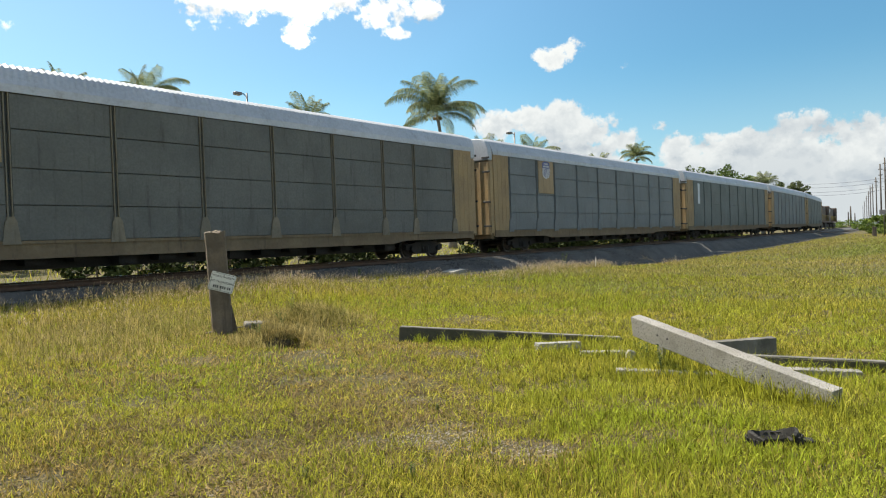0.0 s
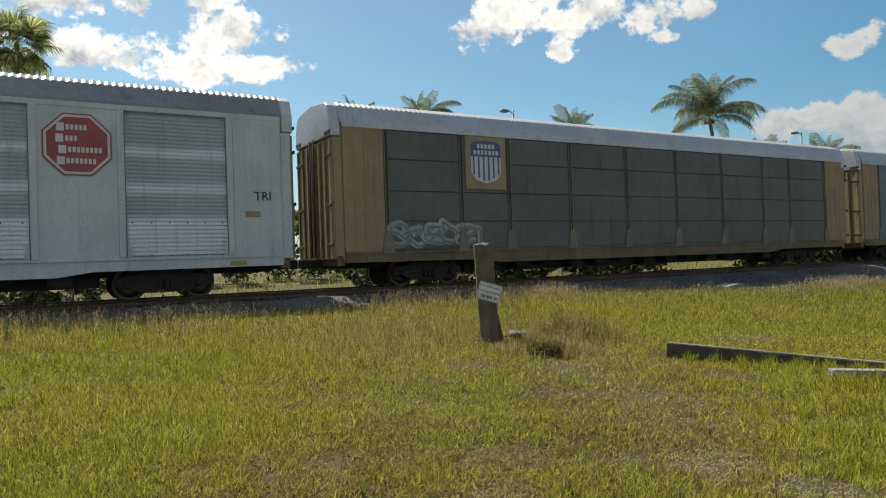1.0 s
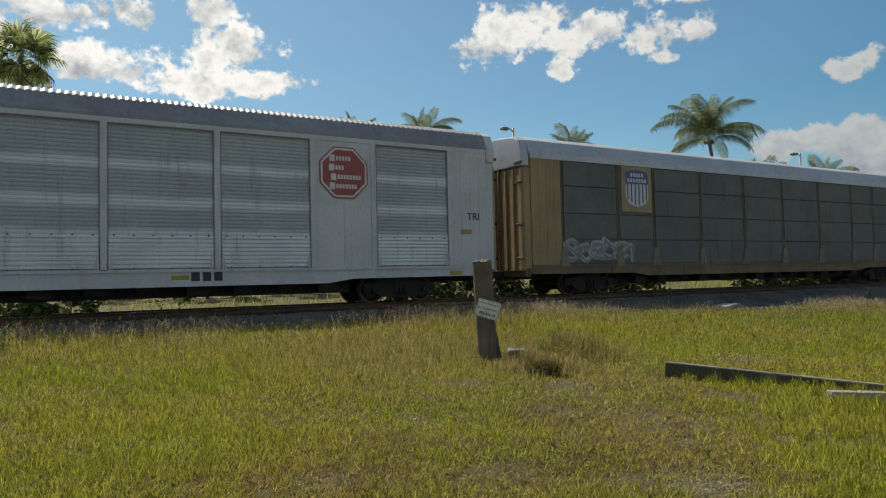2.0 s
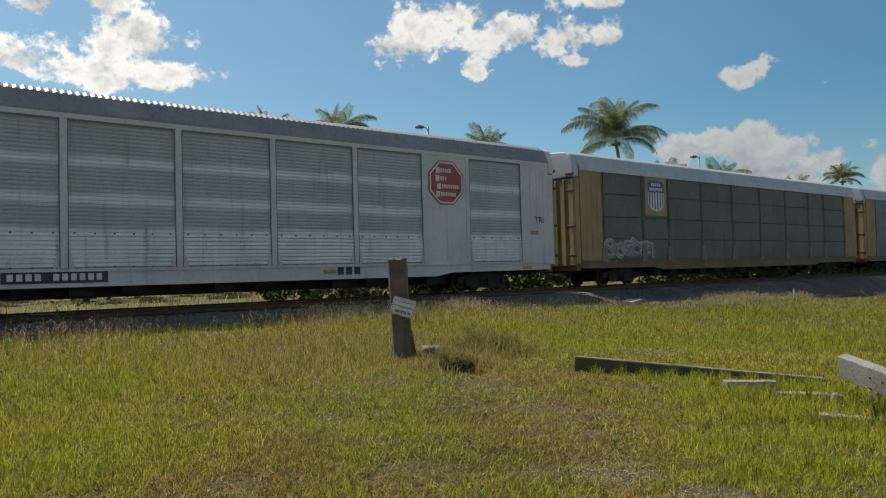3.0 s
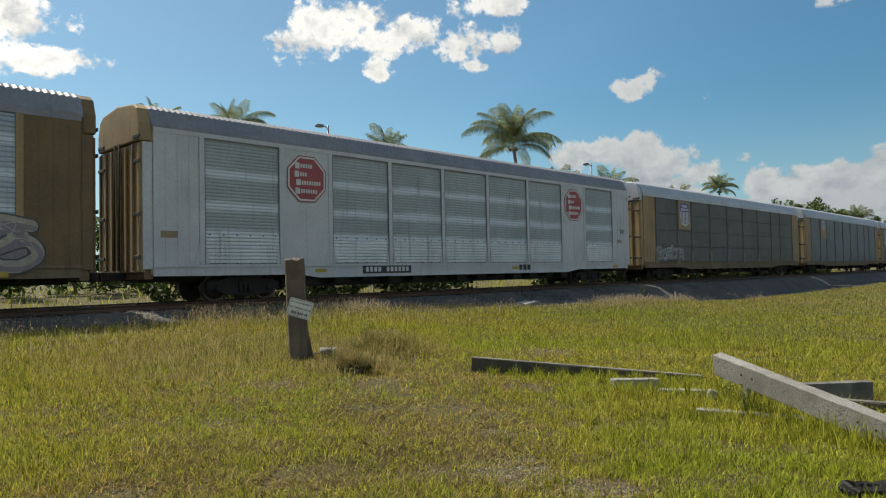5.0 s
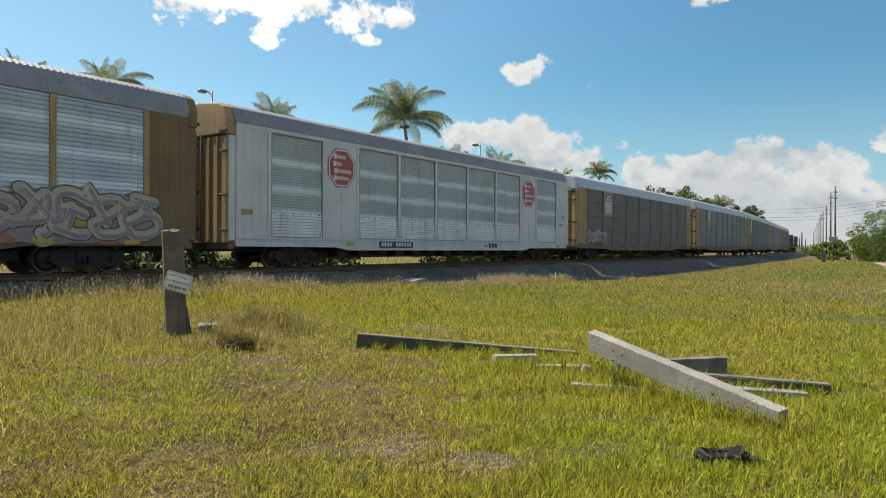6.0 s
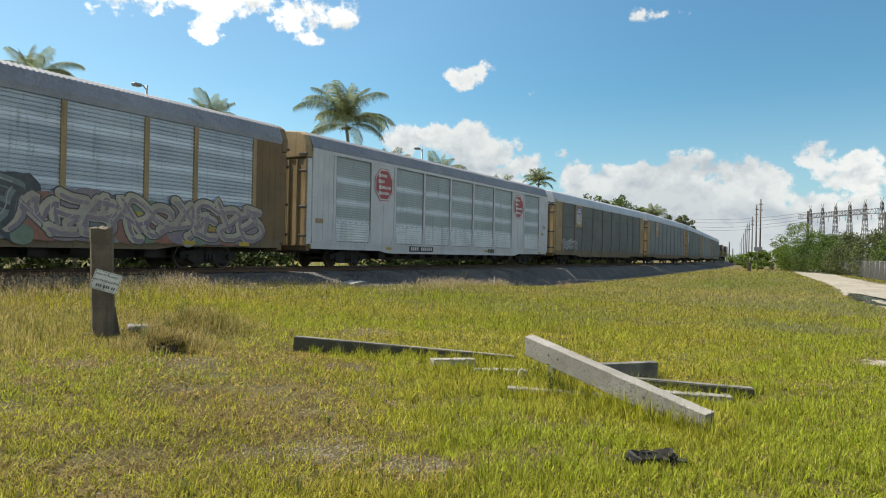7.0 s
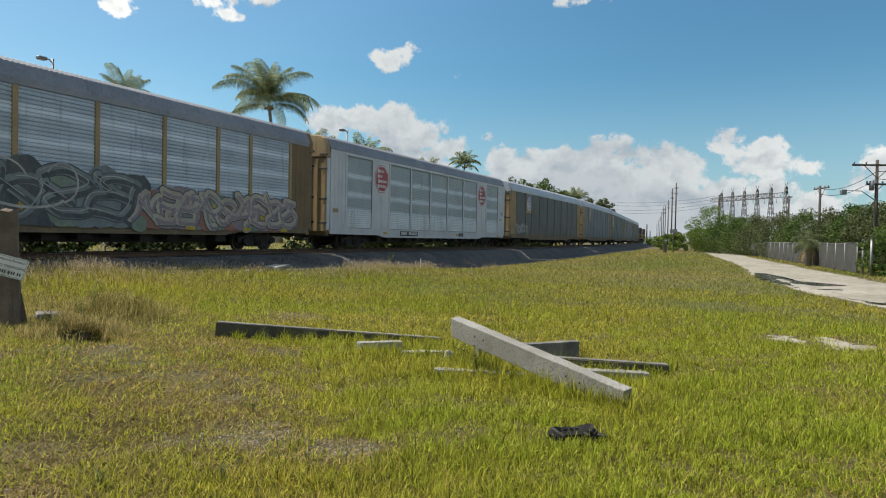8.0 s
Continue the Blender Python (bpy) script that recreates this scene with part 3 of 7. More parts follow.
def build_track():
    tie_top = RAIL_Z - 0.17
    ob = bulk("ballast", *strip(-110, 520, 0.7, [-4.0, -3.4, -2.6, -1.9, -1.3, 0, 1.3, 1.9, 2.8, 3.6],
                               [("g", -0.04), ("g", 0.05), 0.50, tie_top - 0.02, tie_top - 0.03, tie_top - 0.03, tie_top - 0.03, tie_top - 0.02, 0.52, 0.38], 0.045), M["ballast"], True)
    tagged(ob, "grey crushed-stone ballast bank under the railway track", "ballast", kind="structure")
    ob = bulk("gravel_shoulder", *strip(14, 330, 1.0, [-6.0, -5.6, -5.2, -4.6, -3.7],
                                       [("g", -0.05), ("g", 0.01), ("g", 0.03), ("g", 0.04), ("g", 0.05)], 0.015), M["shoulder"], True)
    tagged(ob, "dark grey gravel shoulder beside the track", "gravel", kind="structure")
    # rails
    prof = [(-0.07, -0.17), (0.07, -0.17), (0.07, -0.155), (0.012, -0.13), (0.012, -0.045), (0.036, -0.035), (0.036, 0.0), (-0.036, 0.0), (-0.036, -0.035), (-0.012, -0.045), (-0.012, -0.13), (-0.07, -0.155)]
    for side in (-0.7525, 0.7525):
        rows, faces, n = [], [], len(prof)
        stations = np.concatenate([np.arange(-110, 60, 10.0), np.arange(60, 525, 5.0)])
        for s in stations:
            x, y, th = track(s)
            for o, z in prof:
                rows.append((x - (side + o) * math.sin(th), y + (side + o) * math.cos(th), RAIL_Z + z))
        for i in range(len(stations) - 1):
            for j in range(n):
                faces.append((i * n + j, (i + 1) * n + j, (i + 1) * n + (j + 1) % n, i * n + (j + 1) % n))
        rail = tagged(bulk("rail", rows, faces, M["rail"]), "rust-brown steel rail with a worn bright top", "rail", "rails of the track", "structure")
        top = [((x - (side + o) * math.sin(th)), (y + (side + o) * math.cos(th)), RAIL_Z + 0.003) for x, y, th in (track(s) for s in stations) for o in (-0.026, 0.026)]
        k = np.arange(len(stations) - 1) * 2
        worn = bulk("running_surface", top, np.stack([k, k + 2, k + 3, k + 1], -1), M["rail_top"])
        worn.parent = rail
    # a second track, which leaves the line farther on
    for side in (-0.7525, 0.7525):
        rows, faces, n = [], [], len(prof)
        stations = np.arange(95, 525, 5.0)
        for s in stations:
            x, y, th = track(s)
            gap = -4.6 * min(max((s - 95) / 50, 0), 1) ** 2 * (3 - 2 * min(max((s - 95) / 50, 0), 1))
            for o, z in prof:
                rows.append((x - (gap + side + o) * math.sin(th), y + (gap + side + o) * math.cos(th), 0.42 + z + 0.4 * (1 - min((s - 95) / 50, 1))))
        for i in range(len(stations) - 1):
            for j in range(n):
                faces.append((i * n + j, (i + 1) * n + j, (i + 1) * n + (j + 1) % n, i * n + (j + 1) % n))
        tagged(bulk("rail", rows, faces, M["rail"]), "rail of a siding that branches off in the distance", "rail", "rails of the siding", "structure")
    bm = bmesh.new()
    soft_box(bm, -0.115, 0.115, -1.3, 1.3, -0.17, 0.0, 0.012)
    me = mesh_of("tie", bm, M["tie"])
    s, rng = -20.0, random.Random(3)
    while s < 130:
        x, y, th = track(s)
        ob = new("tie", me)
        ob.matrix_basis = pose(x, y, tie_top + rng.uniform(-0.012, 0.012), 0, 0, math.degrees(th) + rng.uniform(-1, 1))
        tagged(ob, "dark creosoted wooden railway tie set in ballast", "railway tie", "ties of the track")
        s += 0.54


build_ground()
build_track()


# ---- the train ----
# Car space: x along the car, the side towards the camera at y = -HALF_W, z above the rail's top.
HALF_L, HALF_W = 13.1, 1.53
POSTS = (-11.65, -8.9, -6.95, -4.2, -1.38, 1.38, 4.2, 6.95, 8.9, 11.65)
PITCH = 28.1
SILL_LOW, SILL_TOP, EAVE, ROOF_TOP = 0.66, 1.10, 5.08, 5.74
WHEEL_R = 0.42


def octagon(r, cx=0.0, cz=0.0, wide=1.0):
    return [(cx + wide * r * math.cos(math.radians(22.5 + 45 * i)), cz + r * math.sin(math.radians(22.5 + 45 * i))) for i in range(8)]


def flat_piece(name, outline, y, material, parent, label="", thick=0.006):
    bm = bmesh.new()
    prism(bm, outline, y - thick, y)
    return part(name, bm, material, parent, label)


def blob(cx, cz, w, h, rng, n=18, rough=0.12):
    return [(cx + 0.5 * w * (1 + rng.uniform(-rough, rough)) * math.copysign(abs(math.cos(a)) ** 0.75, math.cos(a)),
             cz + 0.5 * h * (1 + rng.uniform(-rough, rough)) * math.copysign(abs(math.sin(a)) ** 0.75, math.sin(a))) for a in (2 * math.pi * i / n for i in range(n))]


def stroke(points, width):
    """The outline of a brush stroke through points (x, z)."""
    left, right = [], []
    for i, (x, z) in enumerate(points):
        x0, z0 = points[max(i - 1, 0)]
        x1, z1 = points[min(i + 1, len(points) - 1)]
        d = math.hypot(x1 - x0, z1 - z0) or 1
        nx, nz = -(z1 - z0) / d * width / 2, (x1 - x0) / d * width / 2
        left.append((x + nx, z + nz))
        right.append((x - nx, z - nz))
    return left, right


def stroke_mesh(strokes, y, thick=0.004):
    bm = bmesh.new()
    for i, (points, width) in enumerate(strokes):
        left, right = stroke(points, width)
        thick += 0.0002
        a = [bm.verts.new((x, y - thick - 0.00003 * n, z)) for n, (x, z) in enumerate(left)]
        b = [bm.verts.new((x, y - thick - 0.00003 * n, z)) for n, (x, z) in enumerate(right)]
        for i in range(len(a) - 1):
            bm.faces.new((a[i], a[i + 1], b[i + 1], b[i]))
        # round ends
        for (x, z), q in ((points[0], -0.00004), (points[-1], 0.00003 * len(points) + 0.00004)):
            bm.faces.new([bm.verts.new((x + 0.5 * width * math.cos(0.6283 * j), y - thick - q, z + 0.5 * width * math.sin(0.6283 * j))) for j in range(10)])
    return bm


def arc(cx, cz, rx, rz, a0, a1, n=10):
    return [(cx + rx * math.cos(math.radians(a0 + (a1 - a0) * i / n)), cz + rz * math.sin(math.radians(a0 + (a1 - a0) * i / n))) for i in range(n + 1)]


def ring(cx, cz, rx, rz):
    return arc(cx, cz, rx, rz, 80, 440, 16)


def curve(points, n=8):
    """A smooth line through a few points."""
    p = [points[0]] + list(points) + [points[-1]]
    out = []
    for i in range(1, len(p) - 2):
        for j in range(n):
            f = j / n
            out.append(tuple(0.5 * (2 * p[i][k] + (p[i + 1][k] - p[i - 1][k]) * f + (2 * p[i - 1][k] - 5 * p[i][k] + 4 * p[i + 1][k] - p[i + 2][k]) * f * f
                                    + (3 * p[i][k] - p[i - 1][k] - 3 * p[i + 1][k] + p[i + 2][k]) * f ** 3) for k in (0, 1)))
    return out + [points[-1]]


# swollen figures of a sprayed piece, each in a unit cell
FIGURES = [
    [curve([(0.0, 0.05), (0.12, 0.95), (0.42, 0.35), (0.62, 0.95), (0.95, 0.0)])],
    [curve([(0.15, 0.0), (0.12, 0.95)]), curve([(0.12, 0.95), (0.75, 0.85), (0.65, 0.55), (0.2, 0.5)]), curve([(0.2, 0.5), (0.9, 0.42), (0.8, 0.05), (0.15, 0.02)])],
    [curve([(0.1, 0.0), (0.18, 0.95)]), curve([(0.18, 0.95), (0.85, 0.9), (0.7, 0.5), (0.22, 0.48)]), curve([(0.4, 0.48), (0.7, 0.2), (1.05, 0.0)])],
    [ring(0.5, 0.48, 0.36, 0.42)],
    [curve([(0.15, 0.0), (0.1, 1.0)]), curve([(0.9, 0.98), (0.5, 0.7), (0.2, 0.48)]), curve([(0.3, 0.5), (0.65, 0.2), (1.05, -0.05)])],
    [curve([(0.9, 0.95), (0.2, 0.9), (0.12, 0.5), (0.2, 0.05), (0.95, 0.0)]), curve([(0.15, 0.5), (0.75, 0.55)])],
    [curve([(0.95, 0.85), (0.5, 1.02), (0.12, 0.78), (0.5, 0.5), (0.88, 0.25), (0.5, -0.02), (0.0, 0.12)])],
]


def sprayed_piece(car, name, figures, x0, x1, z0, z1, y, width, fill, edge, label, seed, shade=None, light=None, wild=False):
    """Swollen sprayed figures side by side: a dark outline, a fill, a shadow tone inside it and a thin highlight, each a coat of paint."""
    rng = random.Random(seed)
    w, h = (x1 - x0) / len(figures), z1 - z0
    for i, k in enumerate(figures):
        drop, size, slant = rng.uniform(-0.05, 0.08) * h, rng.uniform(0.86, 1.06), rng.uniform(-0.10, 0.16)
        base = 0.0045 + 0.0008 * i
        flip, turn = rng.choice((-1, 1)), rng.uniform(-0.35, 0.35)
        lines = []
        for line in FIGURES[k]:
            bent = []
            for px, pz in line:
                qx, qz = flip * (px - 0.5), pz - 0.5
                qx, qz = qx * math.cos(turn) - qz * math.sin(turn) + 0.07 * math.sin(6 * pz + i), qz * math.cos(turn) + qx * math.sin(turn) + 0.06 * math.sin(5 * px + 2 * i)
                bent.append((x0 + w * (i + 0.5 + 1.25 * qx + slant * qz), z0 + 0.5 * h + drop + (h - width) * size * max(-0.5, min(0.56, qz))))
            lines.append(bent)
        if wild:
            fx, fz = x0 + w * (i + rng.uniform(0.1, 0.9)), z0 + h * rng.uniform(0.3, 0.8)
            lines.append(curve([(fx, fz), (fx + w * rng.uniform(-0.6, 0.6), fz + 0.25 * h), (fx + w * rng.uniform(-0.9, 0.9), z0 + h * rng.uniform(0.1, 0.9))]))
        ob = part(name, stroke_mesh([(q, width + 0.085) for q in lines], y, base), edge, car, label)
        part("paint_fill", stroke_mesh([(q, width) for q in lines], y, base + 0.0012), fill, ob)
        if shade:
            part("paint_shadow", stroke_mesh([([(px + 0.22 * width, pz - 0.22 * width) for px, pz in q], 0.42 * width) for q in lines], y, base + 0.0024), shade, ob)
        if light:
            part("highlight", stroke_mesh([([(px - 0.28 * width, pz + 0.22 * width) for px, pz in q[1:-1]], 0.09 * width) for q in lines], y, base + 0.0036), light, ob)


def build_truck(car, x, label="dark cast steel freight truck"):
    """A two-axle truck: side frames, bolster, springs; the wheel sets are its own parts and turn."""
    bm = bmesh.new()
    for sy in (-1.0, 1.0):
        outline = [(-1.25, 0.36), (-1.25, 0.58), (-0.75, 0.66), (-0.45, 0.80), (0.45, 0.80), (0.75, 0.66), (1.25, 0.58), (1.25, 0.36), (0.95, 0.34), (0.6, 0.18), (-0.6, 0.18), (-0.95, 0.34)]
        prism(bm, [(x + a, z) for a, z in outline], sy * 1.0 - 0.07, sy * 1.0 + 0.07)
        for dx in (-0.16, 0.0, 0.16):
            tube(bm, [(x + dx, sy * 1.1, 0.26), (x + dx, sy * 1.1, 0.52)], 0.06, 6)
        for ax in (-0.89, 0.89):
            tube(bm, [(x + ax, sy * 0.95, WHEEL_R), (x + ax, sy * 1.2, WHEEL_R)], 0.12, 8)
    box(bm, x - 0.2, x + 0.2, -1.1, 1.1, 0.5, 0.68)
    truck = part("truck", bm, M["under"], car, label)
    sets = []
    for ax in (-0.89, 0.89):
        w = bmesh.new()
        tube(w, [(0, -0.9, 0), (0, 0.9, 0)], 0.075, 8)
        for sy in (-1, 1):
            n = 20
            tube(w, [(0, sy * 0.69, 0), (0, sy * 0.715, 0)], WHEEL_R + 0.025, n)
            tube(w, [(0, sy * 0.715, 0), (0, sy * 0.80, 0)], WHEEL_R, n)
            tube(w, [(0, sy * 0.80, 0), (0, sy * 0.83, 0)], [WHEEL_R - 0.07, 0.2], n)
            for j in range(4):
                a = math.pi / 2 * j
                box(w, 0.2 * math.cos(a) - 0.03, 0.2 * math.cos(a) + 0.03, sy * 0.83 - 0.02, sy * 0.83 + 0.02, 0.2 * math.sin(a) - 0.03, 0.2 * math.sin(a) + 0.03)
        ob = part("wheel_set", w, M["steel"], car, "worn steel wheel set")
        ob.matrix_basis = pose(x + ax, 0, WHEEL_R)
        sets.append((ob, x + ax))
    return sets


WHEELS = []


def corrugated(x0, x1, z0, z1, y, pitch, depth):
    """A sheet with level ribs."""
    bm = bmesh.new()
    n = max(2, int(round((z1 - z0) / pitch)))
    rows = []
    for i in range(n):
        za, zb = z0 + (z1 - z0) * i / n, z0 + (z1 - z0) * (i + 1) / n
        h = zb - za
        rows += [(za, 0), (za + 0.22 * h, 0), (za + 0.36 * h, depth), (za + 0.80 * h, depth), (zb - 0.06 * h, 0)]
    rows.append((z1, 0))
    a = [bm.verts.new((x0, y - d, z)) for z, d in rows]
    b = [bm.verts.new((x1, y - d, z)) for z, d in rows]
    for i in range(len(rows) - 1):
        bm.faces.new((a[i], b[i], b[i + 1], a[i + 1]))
    return bm


def autorack(style, label):
    """A closed two- or three-deck car carrier on a long flat car."""
    car = tagged(new("autorack_car"), label, "train car", "cars of the train")
    roof_mat = {"white": M["roof_dark"], "blue": M["roof_dark"]}.get(style, M["roof"])
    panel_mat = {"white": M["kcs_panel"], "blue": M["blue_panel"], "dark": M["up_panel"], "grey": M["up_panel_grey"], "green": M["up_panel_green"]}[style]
    frame_mat = {"white": M["kcs_white"], "blue": M["brown"], "dark": M["tan"], "grey": M["tan"], "green": M["tan"]}[style]
    post_mat = {"white": M["kcs_white"], "blue": M["armour"], "dark": M["dirty_post"], "grey": M["up_panel_grey"], "green": M["up_panel_green"]}[style]
    end_mat = {"white": M["armour"], "blue": M["brown"]}.get(style, M["armour"])
    y = -HALF_W
    # inner shell
    bm = bmesh.new()
    box(bm, -HALF_L + 0.1, HALF_L - 0.1, -HALF_W + 0.06, HALF_W - 0.06, SILL_TOP - 0.1, EAVE)
    part("inner_shell", bm, panel_mat, car)
    # underframe with centre sill and cross bearers
    bm = bmesh.new()
    box(bm, -HALF_L, HALF_L, -0.5, 0.5, 0.62, 1.0)
    box(bm, -HALF_L + 0.05, HALF_L - 0.05, -1.42, 1.42, 0.86, 0.99)
    for i in range(-9, 10):
        box(bm, i * 1.3 - 0.05, i * 1.3 + 0.05, -1.4, 1.4, 0.74, 0.86)
    box(bm, -8.4, 8.4, -0.75, 0.75, 0.36, 0.63)
    for i in range(-6, 7):
        box(bm, i * 1.25 - 0.3, i * 1.25 + 0.25, -1.25, -0.75, 0.42 + 0.06 * (i % 3), 0.75)
    part("underframe", bm, M["under"], car)
    # side sills, deeper between the trucks
    for sy in (-1, 1):
        bm = bmesh.new()
        outline = [(-HALF_L, 0.80), (-8.2, 0.78), (-7.4, SILL_LOW), (7.4, SILL_LOW), (8.2, 0.78), (HALF_L, 0.80), (HALF_L, SILL_TOP), (-HALF_L, SILL_TOP)]
        prism(bm, outline, sy * HALF_W - 0.02, sy * HALF_W + 0.02)
        sill = part("side_sill", bm, frame_mat if style == "white" else M["sill_tan"], car)
        if sy < 0:
            bm = bmesh.new()
            box(bm, -HALF_L, HALF_L, y - 0.06, y - 0.022, SILL_TOP - 0.05, SILL_TOP + 0.03)
            box(bm, -7.3, 7.3, y - 0.05, y - 0.022, SILL_LOW, SILL_LOW + 0.05)
            part("sill_flange", bm, M["kcs_white"] if style == "white" else M["sill_tan"], sill)
    # roof of ribbed sheet, sloping in at the eaves
    bm = bmesh.new()
    section = [(-HALF_W - 0.03, EAVE - 0.03), (-HALF_W - 0.03, EAVE + 0.05), (-HALF_W + 0.17, ROOF_TOP - 0.17), (-HALF_W + 0.40, ROOF_TOP - 0.03), (0, ROOF_TOP + 0.10)]
    section = section + [(-a, z) for a, z in section[-2::-1]]
    n = 300
    rows = []
    for i in range(n + 1):
        x = -HALF_L - 0.05 + (2 * HALF_L + 0.1) * i / n
        lift = 0.035 if i % 2 else 0.0
        rows.append([bm.verts.new((x, a, z + (lift if 2 <= q <= len(section) - 3 else 0))) for q, (a, z) in enumerate(section)])
    for r, q in zip(rows, rows[1:]):
        for j in range(len(section) - 1):
            bm.faces.new((r[j], q[j], q[j + 1], r[j + 1]))
    bm.faces.new(rows[0])
    bm.faces.new(rows[-1][::-1])
    roof = part("roof", bm, roof_mat, car)
    bm = bmesh.new()
    box(bm, -HALF_L, HALF_L, y - 0.045, y - 0.005, EAVE - 0.16, EAVE - 0.032)
    part("eave_rail", bm, {"white": M["kcs_white"], "blue": M["roof_dark"]}.get(style, roof_mat), roof)
    # ends: two flat door leaves under a gable of roof sheet, with latch bars and hinges
    head_mat = M["armour"] if style == "white" else M["brown"] if style == "blue" else roof_mat
    for sx in (-1, 1):
        bm = bmesh.new()
        head = [(-HALF_W + 0.02, SILL_TOP - 0.25), (HALF_W - 0.02, SILL_TOP - 0.25), (HALF_W - 0.02, EAVE), (HALF_W - 0.2, ROOF_TOP - 0.2), (-HALF_W + 0.2, ROOF_TOP - 0.2), (-HALF_W + 0.02, EAVE)]
        t = bmesh.new()
        prism(t, head, -0.04, 0.04)
        join(bm, t, Matrix.Translation((sx * (HALF_L + 0.02), 0, 0)) @ pose(0, 0, 0, 0, 0, 90))
        end = part("end_wall", bm, end_mat, car)
        bm = bmesh.new()
        gable = [(-HALF_W + 0.0, 4.62), (HALF_W - 0.0, 4.62), (HALF_W - 0.0, EAVE + 0.05), (HALF_W - 0.17, ROOF_TOP - 0.17), (HALF_W - 0.40, ROOF_TOP - 0.03), (0, ROOF_TOP + 0.09), (-HALF_W + 0.40, ROOF_TOP - 0.03), (-HALF_W + 0.17, ROOF_TOP - 0.17), (-HALF_W + 0.0, EAVE + 0.05)]
        t = bmesh.new()
        prism(t, gable, -0.18, 0.18)
        bmesh.ops.recalc_face_normals(t, faces=list(t.faces))
        bmesh.ops.bevel(t, geom=[e for e in t.edges if e.calc_face_angle(0) > 1.2], offset=0.05, segments=2, profile=0.5, affect="EDGES")
        join(bm, t, Matrix.Translation((sx * (HALF_L + 0.21), 0, 0)) @ pose(0, 0, 0, 0, 0, 90))
        part("gable", bm, M["kcs_white"] if style == "white" and sx > 0 else head_mat, end)
        for side in (-1, 1):
            bm = bmesh.new()
            x = sx * (HALF_L + 0.27)
            soft_box(bm, x - 0.06, x + 0.06, min(side * 0.02, side * 1.50), max(side * 0.02, side * 1.50), 0.92, 4.60, 0.02)
            leaf = part("door_leaf", bm, end_mat, end)
            # a folded lip on the leaf's outer edge and ribs along it
            for yy in (1.44, 0.98, 0.52, 0.10):
                bm = bmesh.new()
                soft_box(bm, x + sx * 0.085 - 0.025, x + sx * 0.085 + 0.025, side * yy - 0.045, side * yy + 0.045, 0.98, 4.54, 0.012)
                part("rib", bm, end_mat, leaf)
            for z in (1.35, 2.55, 4.05, 4.75):
                bm = bmesh.new()
                soft_box(bm, x + sx * 0.125 - 0.02, x + sx * 0.125 + 0.02, side * 1.30 - 0.30, side * 1.30 + 0.16, z - 0.05, z + 0.05, 0.01)
                part("hinge", bm, M["black_paint"], leaf)
            bm = bmesh.new()
            tube(bm, [(x + sx * 0.14, side * 0.16, 1.0), (x + sx * 0.14, side * 0.16, 4.7)], 0.022, 6)
            part("lock_rod", bm, M["under"], leaf)
        # pale strips that seal the corner posts
        for side in (-1, 1):
            bm = bmesh.new()
            soft_box(bm, sx * (HALF_L + 0.15) - 0.14, sx * (HALF_L + 0.15) + 0.14, side * 1.515 - 0.012, side * 1.515 + 0.012, 1.0, 4.6, 0.008)
            part("corner_strip", bm, M["kcs_white"] if style == "white" else end_mat, end)
        # coupler and end beam
        bm = bmesh.new()
        soft_box(bm, sx * (HALF_L + 0.45) - 0.45, sx * (HALF_L + 0.45) + 0.45, -0.13, 0.13, 0.68, 0.95, 0.03)
        soft_box(bm, sx * (HALF_L + 0.80) - 0.10, sx * (HALF_L + 0.80) + 0.10, -0.18, 0.18, 0.66, 0.97, 0.04)
        tube(bm, [(sx * (HALF_L + 0.1), -0.5, 0.75), (sx * (HALF_L + 0.4), -0.45, 0.5), (sx * (HALF_L + 0.78), -0.3, 0.55)], 0.025, 6)
        part("coupler", bm, M["under"], car)
        bm = bmesh.new()
        box(bm, sx * (HALF_L + 0.10) - 0.12, sx * (HALF_L + 0.10) + 0.12, -1.45, 1.45, 0.72, 1.0)
        part("end_beam", bm, M["brown"], car)
    # sides: posts and one panel to a bay
    for sy in (-1, 1):
        spin = pose(0, 0, 0, 0, 0, 0 if sy < 0 else 180)
        edges = [-HALF_L] + list(POSTS) + [HALF_L]
        for i, (a, b) in enumerate(zip(edges, edges[1:])):
            last, logo = i in (0, len(edges) - 2), i in (2, len(edges) - 4)
            gap = 0.09
            x0, x1 = a + (0.0 if i == 0 else gap), b - (0.0 if i == len(edges) - 2 else gap)
            if last:
                bm = bmesh.new()
                soft_box(bm, x0, x1, y - 0.035, y + 0.03, SILL_TOP, EAVE - 0.15, 0.012)
                mat = {"white": M["kcs_white"], "blue": M["brown"]}.get(style, M["armour"])
                plate = part("end_panel", bm, mat, car, at=spin)
                for q in np.linspace(x0 + 0.35, x1 - 0.3, 3):
                    bm = bmesh.new()
                    box(bm, q - 0.015, q + 0.015, y - 0.043, y - 0.034, SILL_TOP + 0.05, EAVE - 0.25)
                    part("batten", bm, mat, plate)
                continue
            if logo:
                bm = bmesh.new()
                if style == "white":
                    soft_box(bm, x0 - 0.02, x1 + 0.02, y - 0.03, y + 0.03, SILL_TOP, EAVE - 0.15, 0.01)
                    box(bm, (x0 + x1) / 2 - 0.012, (x0 + x1) / 2 + 0.012, y - 0.045, y - 0.028, SILL_TOP + 0.1, 3.0)
                    part("plain_panel", bm, M["kcs_white"], car, at=spin)
                    continue
